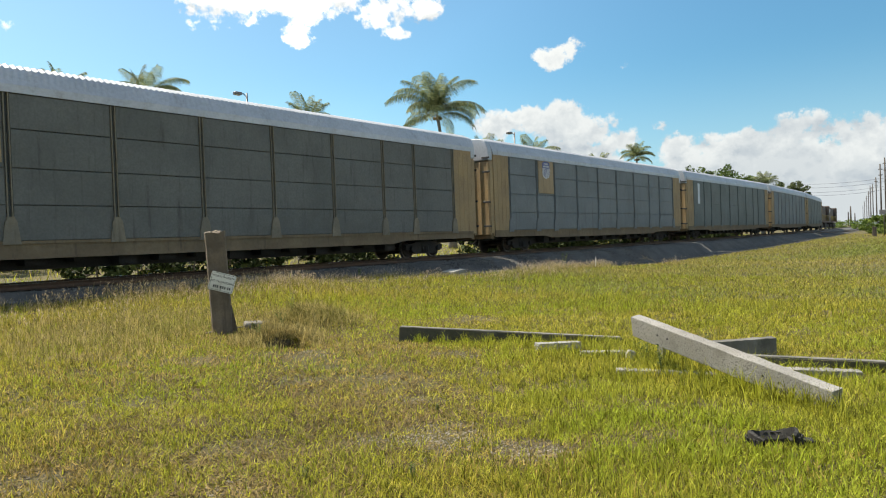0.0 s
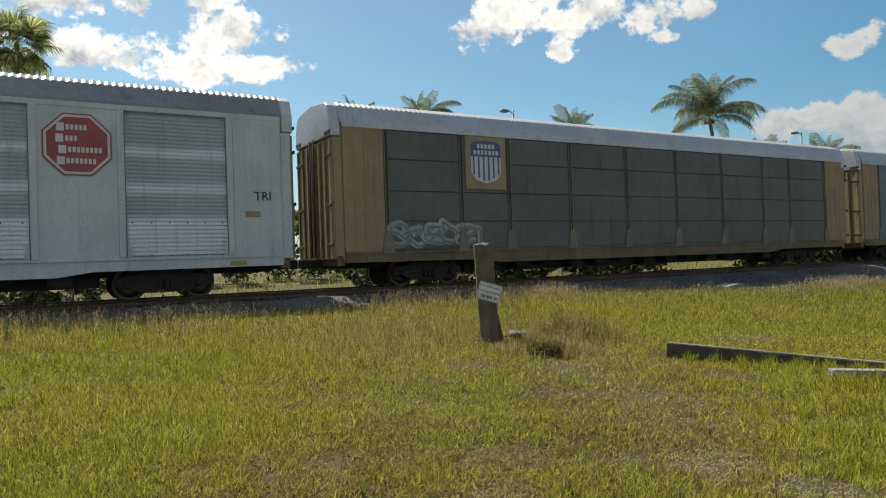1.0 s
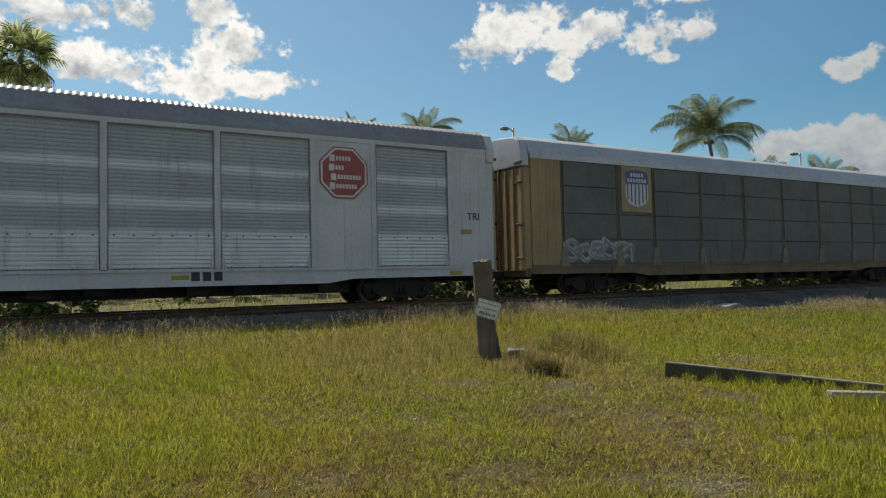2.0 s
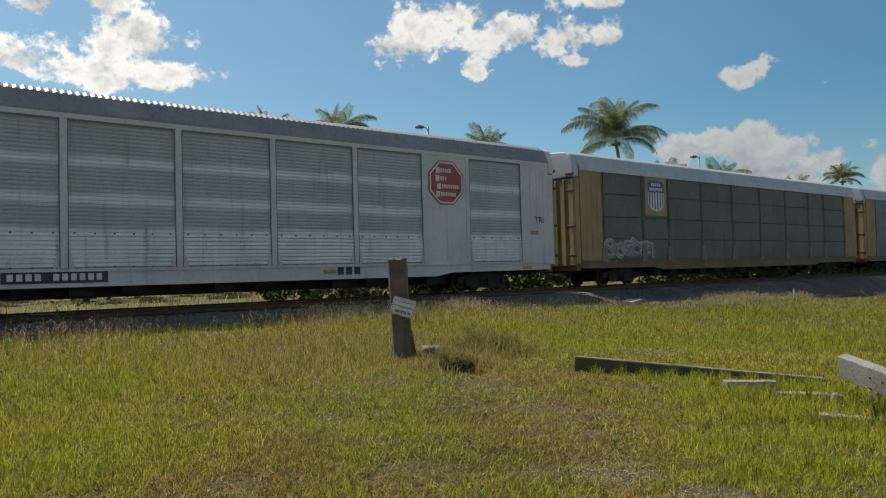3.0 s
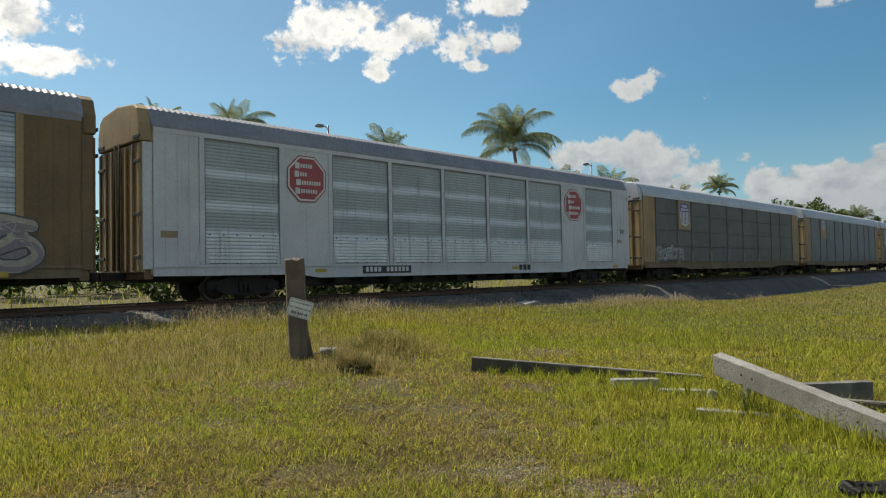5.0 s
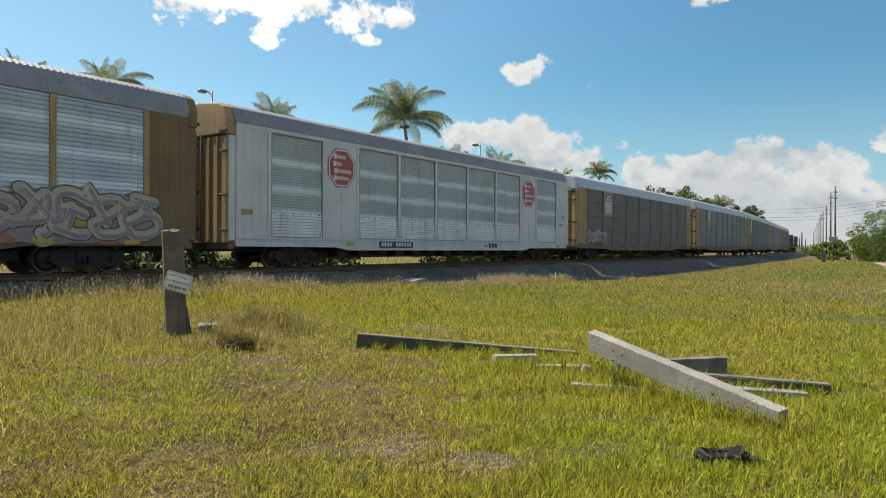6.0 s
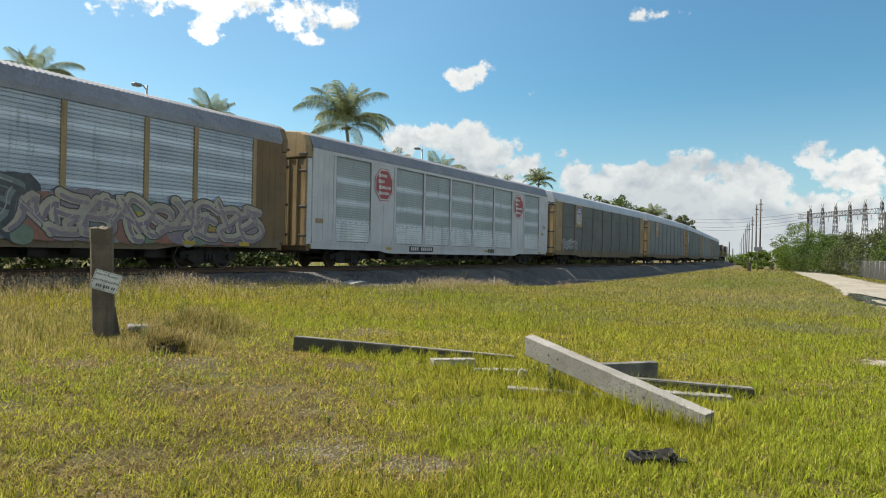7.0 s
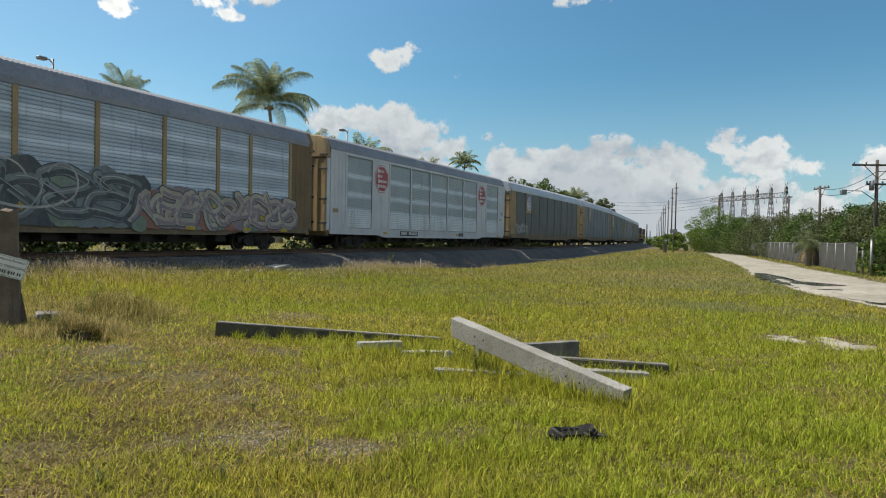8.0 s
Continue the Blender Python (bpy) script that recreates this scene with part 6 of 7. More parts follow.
def utility_pole(az, el, d, turn, label, arms=((0.25, 1.1),), lamp=False, radius=0.16, name="utility_pole"):
    x, y, z = sky_point(az, el, d)
    base = float(land(x, y))
    h = z - base
    ob = tagged(new(name), label, "utility pole", "utility poles")
    ob.matrix_basis = pose(x, y, base - 0.1, 0, 0, turn)
    bm = bmesh.new()
    tube(bm, [(0, 0, 0), (0, 0, h * 0.5), (0, 0, h + 0.1)], [radius, 0.8 * radius, 0.6 * radius], 9)
    part("pole", bm, M["pole_wood"], ob)
    for drop, half in arms:
        bm = bmesh.new()
        soft_box(bm, -half, half, -0.16, -0.05, h - drop - 0.06, h - drop + 0.06, 0.01)
        tube(bm, [(-0.55 * half, -0.1, h - drop), (0, -0.1, h - drop - 0.55 * half)], 0.025, 5)
        tube(bm, [(0.55 * half, -0.1, h - drop), (0, -0.1, h - drop - 0.55 * half)], 0.025, 5)
        arm = part("cross_arm", bm, M["pole_wood"], ob)
        for q in (-0.92, -0.45, 0.45, 0.92):
            bm = bmesh.new()
            tube(bm, [(q * half, -0.1, h - drop + 0.06), (q * half, -0.1, h - drop + 0.14), (q * half, -0.1, h - drop + 0.22)], [0.03, 0.06, 0.035], 7)
            part("insulator", bm, M["lamp_grey"], arm)
    if lamp:
        bm = bmesh.new()
        tube(bm, [(0, 0, h - 2.6), (-0.9, 0, h - 1.95), (-1.9, 0, h - 1.9)], 0.03, 6)
        arm = part("lamp_arm", bm, M["galv"], ob)
        bm = bmesh.new()
        soft_box(bm, -2.25, -1.85, -0.12, 0.12, h - 2.2, h - 1.85, 0.05)
        part("lamp_head", bm, M["galv"], arm)
        bm = bmesh.new()
        tube(bm, [(-0.35, -0.1, h - 1.9), (-0.35, -0.1, h - 1.3)], 0.16, 9)
        part("transformer", bm, M["lamp_grey"], ob)
    return ob


def wire(points, sag, label="sagging overhead power line"):
    bm = bmesh.new()
    for a, b in zip(points, points[1:]):
        a, b = Vector(a), Vector(b)
        pts = [a.lerp(b, i / 12) - Vector((0, 0, sag * 4 * (i / 12) * (1 - i / 12))) for i in range(13)]
        tube(bm, pts, 0.022, 4, False)
    tagged(part("power_line", bm, M["wire"]), label, "power line", "overhead wires")


def lattice_tower(m, h, w, parent):
    bm = bmesh.new()
    n = 7

    def corner(k, f):
        s = w * (1 - 0.75 * f)
        return Vector((s * (1 if k in (0, 1) else -1), s * (1 if k in (0, 3) else -1), h * f))

    for k in range(4):
        tube(bm, [corner(k, 0), corner(k, 1)], 0.05, 4)
        for i in range(n):
            tube(bm, [corner(k, i / n), corner((k + 1) % 4, (i + 1) / n)], 0.03, 3)
            tube(bm, [corner((k + 1) % 4, i / n), corner(k, (i + 1) / n)], 0.03, 3)
    for s in (-1, 1):
        tube(bm, [(0, 0, h * 0.98), (s * 0.5, 0, h + 0.7)], 0.04, 3)
    return part("lattice_column", bm, M["yard_steel"], parent, at=m)


def build_switchyard():
    ax, ay, az_ = sky_point(87.4, 3.35, 150)
    bx, by, bz = sky_point(91.8, 3.75, 128)
    yard = tagged(new("switchyard_gantry"), "grey steel lattice gantry of a power switchyard", "gantry")
    yard.matrix_basis = pose(ax, ay, float(land(ax, ay)))
    d = Vector((bx - ax, by - ay, 0))
    yaw = math.degrees(math.atan2(d.y, d.x))
    h0, h1 = az_ - float(land(ax, ay)), bz - float(land(ax, ay))
    for i in range(6):
        f = i / 5
        lattice_tower(pose(d.x * f, d.y * f, 0, 0, 0, yaw), (h0 + (h1 - h0) * f) + 1.0, 0.6, yard)
    for k, (up, back) in enumerate(((0.0, 0.0), (-0.1, -2.2))):
        bm = bmesh.new()
        n = 26
        off = Vector((-d.y, d.x, 0)).normalized() * back
        prev = None
        for i in range(n + 1):
            f = i / n
            top = Vector((d.x * f, d.y * f, h0 + (h1 - h0) * f + up)) + off
            low = top - Vector((0, 0, 0.75))
            tube(bm, [top, low], 0.03, 3)
            if prev:
                tube(bm, [prev[0], top], 0.05, 4)
                tube(bm, [prev[1], low], 0.05, 4)
                tube(bm, [prev[1], top] if i % 2 else [prev[0], low], 0.03, 3)
            prev = (top, low)
        part("truss_beam", bm, M["yard_steel"], yard)
    for i in range(12):
        f = (i + 0.5) / 12
        bm = bmesh.new()
        p = Vector((d.x * f, d.y * f, h0 + (h1 - h0) * f - 0.75))
        for j in range(5):
            tube(bm, [p - Vector((0, 0, 0.2 * j)), p - Vector((0, 0, 0.2 * j + 0.1))], [0.10, 0.05], 6)
        part("insulator_string", bm, M["lamp_grey"], yard)
    # line wires to the gantry
    for k, (e0, e1) in enumerate(((3.45, 3.55), (3.15, 3.35), (2.75, 3.1), (2.5, 2.9))):
        wire([sky_point(76.0 + 0.4 * k, e0, 190), sky_point(87.4, e1, 150)], 1.6)
    for e0 in (4.0, 3.6):
        wire([sky_point(94.0, e0, 74), sky_point(97.45, e0 * 1.28, 54)], 0.5)
        wire([sky_point(97.45, e0 * 1.28, 54), sky_point(106.0, e0 * 1.6, 46)], 0.5)


def build_poles():
    street_lamp(36.6, 11.95, 46, 0, "grey street lamp with a box-shaped head")
    street_lamp(57.9, 8.45, 62, -8, "grey street lamp seen against the clouds")
    # a row of tall line poles beside the track
    tops = ((84.12, 4.52), (83.84, 4.10), (83.57, 3.21), (83.36, 2.75), (83.22, 2.66), (83.10, 2.30), (82.98, 1.95), (82.85, 1.60), (82.75, 1.30))
    for az, el in tops:
        d = 14.4 / math.tan(math.radians(el))
        utility_pole(az, el, d, 80, "tall bare wooden line pole in a row by the track", ((1.2, 0.45), (2.6, 0.45)), radius=0.22)
    utility_pole(94.0, 4.2, 74, 20, "wooden utility pole with a cross arm above the trees", ((0.15, 1.5),))
    utility_pole(97.45, 5.9, 54, -72, "wooden utility pole with a cross arm and a street light", ((0.25, 1.6), (1.5, 0.7)), lamp=True, radius=0.15)
    utility_pole(87.25, 3.6, 146, 10, "dark wooden pole before the switchyard", (), radius=0.28)
    utility_pole(92.0, 3.5, 126, 10, "dark wooden pole beside the switchyard", ((0.2, 1.6),), radius=0.2)
    # thin far masts at the end of the line
    for az, el, d in ((82.0, 1.3, 420), (81.85, 0.9, 520), (82.25, 0.8, 560)):
        utility_pole(az, el, d, 0, "far thin mast at the end of the line", (), radius=0.5, name="mast")
    # short dark stump by the gravel
    x, y, z = sky_point(83.4, -0.2, 100)
    bm = bmesh.new()
    g0 = float(land(x, y))
    soft_box(bm, -0.28, 0.28, -0.2, 0.2, -0.1, z - g0, 0.05)
    ob = part("marker_post", bm, M["pole_wood"])
    ob.matrix_basis = pose(x, y, g0)
    tagged(ob, "short dark wooden marker post beside the track", "post")
    x, y, z = sky_point(84.0, 0.95, 100)
    g0 = float(land(x, y))
    sign = tagged(new("line_sign"), "dark sign board on a thin post near the track", "sign")
    sign.matrix_basis = pose(x, y, g0)
    bm = bmesh.new()
    tube(bm, [(0, 0, -0.1), (0, 0, z - g0)], 0.05, 6)
    part("pole", bm, M["pole_wood"], sign)
    bm = bmesh.new()
    soft_box(bm, -0.06, 0.0, -0.5, 0.5, z - g0 - 0.55, z - g0, 0.02)
    part("board", bm, M["lamp_grey"], sign)


def build_fence():
    fence = tagged(new("slatted_fence"), "grey slatted chain-link fence along the road", "fence")
    pts = [(44.5, -5.0), (48.0, -4.75), (56.0, -4.0), (64.0, -3.0), (74.0, -1.9), (86.0, -0.5), (98.0, 0.9), (110.0, 2.1), (122.0, 3.3)]
    k = 0
    for (x0, y0), (x1, y1) in zip(pts, pts[1:]):
        n = max(1, round(math.hypot(x1 - x0, y1 - y0) / 2.7))
        for i in range(n):
            a = (x0 + (x1 - x0) * i / n, y0 + (y1 - y0) * i / n)
            b = (x0 + (x1 - x0) * (i + 1) / n, y0 + (y1 - y0) * (i + 1) / n)
            yaw, L = math.degrees(math.atan2(b[1] - a[1], b[0] - a[0])), math.hypot(b[0] - a[0], b[1] - a[1])
            m = pose(a[0], a[1], float(land(*a)), 0, 0, yaw)
            bm = bmesh.new()
            tube(bm, [(0, 0, -0.1), (0, 0, 1.72)], 0.035, 7)
            part("fence_post", bm, M["lamp_grey"], fence, at=m)
            bm = bmesh.new()
            tube(bm, [(0, 0, 1.68), (L, 0, 1.68)], 0.02, 5)
            part("top_rail", bm, M["lamp_grey"], fence, at=m)
            bm = bmesh.new()
            q = 0.05
            while q < L - 0.05:
                box(bm, q, q + 0.068, -0.006, 0.006, 0.06, 1.64)
                q += 0.08
            tagged(part("slat_panel", bm, M["fence"], fence, at=m), kind="stuff")
            k += 1
    for x, y, w in ((43.0, -5.1, 0.06), (41.2, -5.25, 0.06)):
        bm = bmesh.new()
        tube(bm, [(0, 0, -0.1), (0, 0, 1.85)], w, 9)
        tube(bm, [(0, 0, 1.85), (0, 0, 1.9)], [w * 1.15, 0.01], 9)
        ob = part("gate_post", bm, M["galv"])
        ob.matrix_basis = pose(x, y, float(land(x, y)))
        tagged(ob, "thick grey steel gate post at the end of the fence", "post", "gate posts")


build_switchyard()
build_poles()
build_fence()


# ---- odds and ends beside the ballast ----
def dead_branch(x, y, length, turn, seed, label):
    """A bleached branch lying in the grass, forked, its twigs raised."""
    rng = random.Random(seed)
    ob = tagged(new("dead_branch"), label, "branch", "dead branches")
    ob.matrix_basis = pose(x, y, float(land(x, y)) + 0.03, 0, 0, turn)
    bm = bmesh.new()
    main = [(length * f, 0.10 * length * math.sin(3 * f), length * (0.05 + 0.42 * f * (1 - 0.45 * f))) for f in (0, 0.25, 0.5, 0.75, 1.0)]
    tube(bm, main, [0.026, 0.022, 0.018, 0.013, 0.006], 6)
    part("limb", bm, M["timber_end"], ob)
    for i in range(5):
        p = Vector(main[rng.randint(1, 3)])
        a = rng.uniform(0, 6.28)
        q = p + Vector((0.35 * math.cos(a) + 0.25, 0.35 * math.sin(a), rng.uniform(0.1, 0.3))) * length * rng.uniform(0.5, 0.9)
        bm = bmesh.new()
        tube(bm, [p, p.lerp(q, 0.5) + Vector((0, 0, 0.04)), q], [0.012, 0.009, 0.004], 5)
        part("twig", bm, M["timber_end"], ob)


def build_odds():
    dead_branch(9.9, 16.0, 0.95, 150, 3, "bleached forked branch lying in the tall grass")
    dead_branch(37.4, 14.6, 1.3, 160, 5, "pale dead branch lying on the gravel edge")
    x, y = 30.0, 14.65
    stake = tagged(new("marker_stake"), "thin white plastic stake standing at the gravel edge", "stake")
    stake.matrix_basis = pose(x, y, float(land(x, y)) - 0.05, 2, 3, 0)
    bm = bmesh.new()
    tube(bm, [(0, 0, 0), (0, 0, 0.5), (0, 0, 0.56)], [0.02, 0.02, 0.014], 8)
    part("rod", bm, M["sign_white"], stake)
    bm = bmesh.new()
    tube(bm, [(0, 0, 0.56), (0, 0, 0.585), (0, 0, 0.60)], [0.026, 0.026, 0.01], 8)
    part("cap", bm, M["lamp_grey"], stake)
    for x, y, w, d, turn in ((20.8, 16.0, 0.40, 0.25, 12), (21.5, 16.25, 0.25, 0.2, -20)):
        bm = bmesh.new()
        soft_box(bm, -w, w, -d, d, -0.1, 0.16, 0.03, None, 2)
        ob = part("rubble_slab", bm, M["concrete"])
        ob.matrix_basis = pose(x, y, float(land(x, y)) + 0.04, 3, -4, turn)
        tagged(ob, "pale broken concrete slab at the edge of the ballast", "slab", "slabs by the ballast")


build_odds()


# ---- stones and grass, last and largest ----
BARE = [(4.34, 3.48, 0.42), (4.43, 2.75, 0.30), (3.9, 3.9, 0.28), (5.6, 5.4, 0.30), (6.0, 7.1, 0.35), (3.2, 4.6, 0.30), (4.9, 6.1, 0.25), (2.6, 3.9, 0.3),
        (6.75, 8.5, 0.33), (7.3, 5.6, 0.30), (2.0, 5.2, 0.25), (5.2, 4.5, 0.22), (12.9, -0.4, 0.35), (12.6, -1.3, 0.45), (18.5, 0.8, 1.1), (10.5, 7.5, 0.5), (5.0, 8.0, 0.25), (3.5, 6.6, 0.3)]


def stones(name, xy, size, lift, material, seed, label):
    """Many small broken stones, each an uneven octahedron."""
    rng = np.random.default_rng(seed)
    n = len(xy)
    z = land(xy[:, 0], xy[:, 1]) + lift
    s = size * rng.uniform(0.5, 1.5, n)
    base = np.array([(1, 0, 0), (-1, 0, 0), (0, 1, 0), (0, -1, 0), (0, 0, 0.8), (0, 0, -0.8)])
    v = base[None] * rng.uniform(0.6, 1.3, (n, 6, 1)) * s[:, None, None]
    a = rng.uniform(0, 2 * math.pi, n)
    x = v[..., 0] * np.cos(a)[:, None] - v[..., 1] * np.sin(a)[:, None]
    y = v[..., 0] * np.sin(a)[:, None] + v[..., 1] * np.cos(a)[:, None]
    v = np.stack([x + xy[:, 0:1], y + xy[:, 1:2], v[..., 2] + z[:, None]], -1).reshape(-1, 3)
    f = np.array([(0, 2, 4), (2, 1, 4), (1, 3, 4), (3, 0, 4), (2, 0, 5), (1, 2, 5), (3, 1, 5), (0, 3, 5)])
    faces = (np.arange(n)[:, None, None] * 6 + f[None]).reshape(-1, 3)
    tagged(bulk(name, v, faces, material), label, "stones", kind="stuff")


def build_stones():
    rng = np.random.default_rng(21)
    pts = []
    for x, y, r in BARE[:8] + BARE[9:12]:
        k = int((6500 if r > 0.29 and y < 3.6 else 1500) * r * r) + 60
        a, q = rng.uniform(0, 2 * math.pi, k), r * np.sqrt(rng.uniform(0, 1, k)) * 1.1
        pts.append(np.stack([x + q * np.cos(a), y + q * np.sin(a)], -1))
    stones("gravel", np.concatenate(pts), 0.0085, 0.001, M["pale_stone"], 22, "pale grey gravel showing in bare patches of the grass")
    s = rng.uniform(-14, 45, 10000)
    off = rng.uniform(-3.6, -1.25, 10000)
    x, y = s, TRACK_Y + off
    z = np.interp(off, [-3.4, -2.6, -1.9, -1.3], [0.0, 0.50, 0.66, 0.65])
    g = land(x, y)
    lift = np.where(off < -2.6, (off + 3.4) / 0.8 * (0.50 - g - 0.05) + 0.05, z - g)
    stones("ballast_stones", np.stack([x, y], -1), 0.035, lift, M["stone"], 23, "loose crushed stones on the face of the ballast")
    s = 14 + 80 * rng.uniform(0, 1, 9500) ** 1.4
    stones("shoulder_stones", np.stack([s, track_y(s) + rng.uniform(-5.9, -3.4, 9500)], -1), 0.042, 0.03, M["stone"], 24, "loose gravel on the shoulder of the track")


def blades(rng, xy, length, width, lean, bend=1.0):
    """Grass blades as bent tapering strips: five corners and two faces each, rooted in the ground."""
    n = len(xy)
    z = land(xy[:, 0], xy[:, 1])
    root = np.stack([xy[:, 0], xy[:, 1], z - 0.01], -1)
    a = rng.uniform(0, 2 * math.pi, n)
    t = np.abs(rng.normal(0, lean, n)) + 0.05
    out = np.stack([np.cos(a), np.sin(a), np.zeros(n)], -1)
    side = np.stack([-np.sin(a), np.cos(a), np.zeros(n)], -1)
    turn = rng.uniform(-1.2, 1.2, n)
    w = side * np.cos(turn)[:, None] + out * np.sin(turn)[:, None]
    up = np.array([0, 0, 1.0])
    mid = root + (out * np.sin(t)[:, None] + up * np.cos(t)[:, None]) * (0.55 * length)[:, None]
    t2 = np.minimum(t * (1 + bend) + 0.15 * bend, 1.9)
    tip = mid + (out * np.sin(t2)[:, None] + up * np.cos(t2)[:, None]) * (0.45 * length)[:, None]
    h = (width / 2)[:, None] * w
    v = np.stack([root - h, root + h, mid + 0.8 * h, mid - 0.8 * h, tip], 1).reshape(-1, 3)
    b = np.arange(n)[:, None] * 5
    tri = np.concatenate([b + [0, 1, 2], b + [0, 2, 3], b + [3, 2, 4]], 1).reshape(-1, 3)
    return v, tri


def wave(x, y, k, seed):
    r = np.random.default_rng(seed)
    out = np.zeros_like(x)
    for i in range(6):
        f = k * 1.7 ** i
        ax, ay, p = r.uniform(-1, 1), r.uniform(-1, 1), r.uniform(0, 6.28)
        out += np.sin(f * (ax * x + ay * y) * 1.4 + p + 0.8 * np.sin(f * 0.7 * (ay * x - ax * y))) / 1.35 ** i
    return out / 3.2


TRAIL = [(7.6, 8.6), (6.3, 7.4), (5.2, 6.0), (4.3, 4.9), (3.2, 4.2), (1.9, 3.9), (0.2, 3.8)]


def worn(x, y):
    """How far feet and drought have worn the grass, 0 to 1: a broad trail from the post, and ragged bare spots."""
    near = np.full(len(x), 99.0)
    for (x0, y0), (x1, y1) in zip(TRAIL, TRAIL[1:]):
        f = np.clip(((x - x0) * (x1 - x0) + (y - y0) * (y1 - y0)) / ((x1 - x0) ** 2 + (y1 - y0) ** 2), 0, 1)
        near = np.minimum(near, np.hypot(x - x0 - f * (x1 - x0), y - y0 - f * (y1 - y0)))
    ragged = wave(x, y, 1.3, 51) + 0.9 * wave(x, y, 4.5, 52)
    trail = np.clip(1.15 - near / 1.7 + 0.85 * ragged, 0, 1) * np.clip(1.6 - near / 2.2, 0, 1)
    scattered = np.clip(0.9 * wave(x, y, 0.8, 53) + 0.8 * wave(x, y, 4.0, 54) - 0.55, 0, 1)
    bare = np.zeros(len(x))
    for bx, by, r in BARE:
        d2 = ((x - bx) ** 2 + (y - by) ** 2) / (r * r)
        bare = np.maximum(bare, np.exp(-(d2 * np.clip(1.0 + 1.1 * ragged, 0.25, 3)) ** 1.5))
    return np.maximum(np.maximum(0.95 * trail, scattered), bare), bare


def field(rng, n, r0, r1, a0=-4.0, a1=104.0, power=1.0):
    """Points on the land round the camera, denser close to it."""
    q = rng.uniform(0, 1, n)
    r = (r0 ** (2 - power) + q * (r1 ** (2 - power) - r0 ** (2 - power))) ** (1 / (2 - power)) if power != 2 else r0 * (r1 / r0) ** q
    a = np.radians(rng.uniform(a0, a1, n))
    return np.stack([r * np.sin(a), r * np.cos(a)], -1)


def growing(xy, edge=0.0):
    """Where grass stands: not on the ballast, the gravel or the road."""
    x, y = xy[:, 0], xy[:, 1]
    off = y - track_y(x)
    limit = np.interp(x, [10, 17, 24], [-3.9, -4.2, -5.6]) + edge + 0.25 * wave(x, y, 1.1, 3)
    ra, rb = road_edges(np.clip(x, 14, 300))
    on_road = (x > 13.5) & (y < ra + 0.2 * wave(x, y, 0.9, 9)) & (y > rb)
    hollow = ((x - 6.40) / 0.30) ** 2 + ((y - 8.0) / 0.52) ** 2 < 1 + 0.4 * wave(x, y, 6.0, 15)
    return (off < limit) & ~on_road & ~hollow


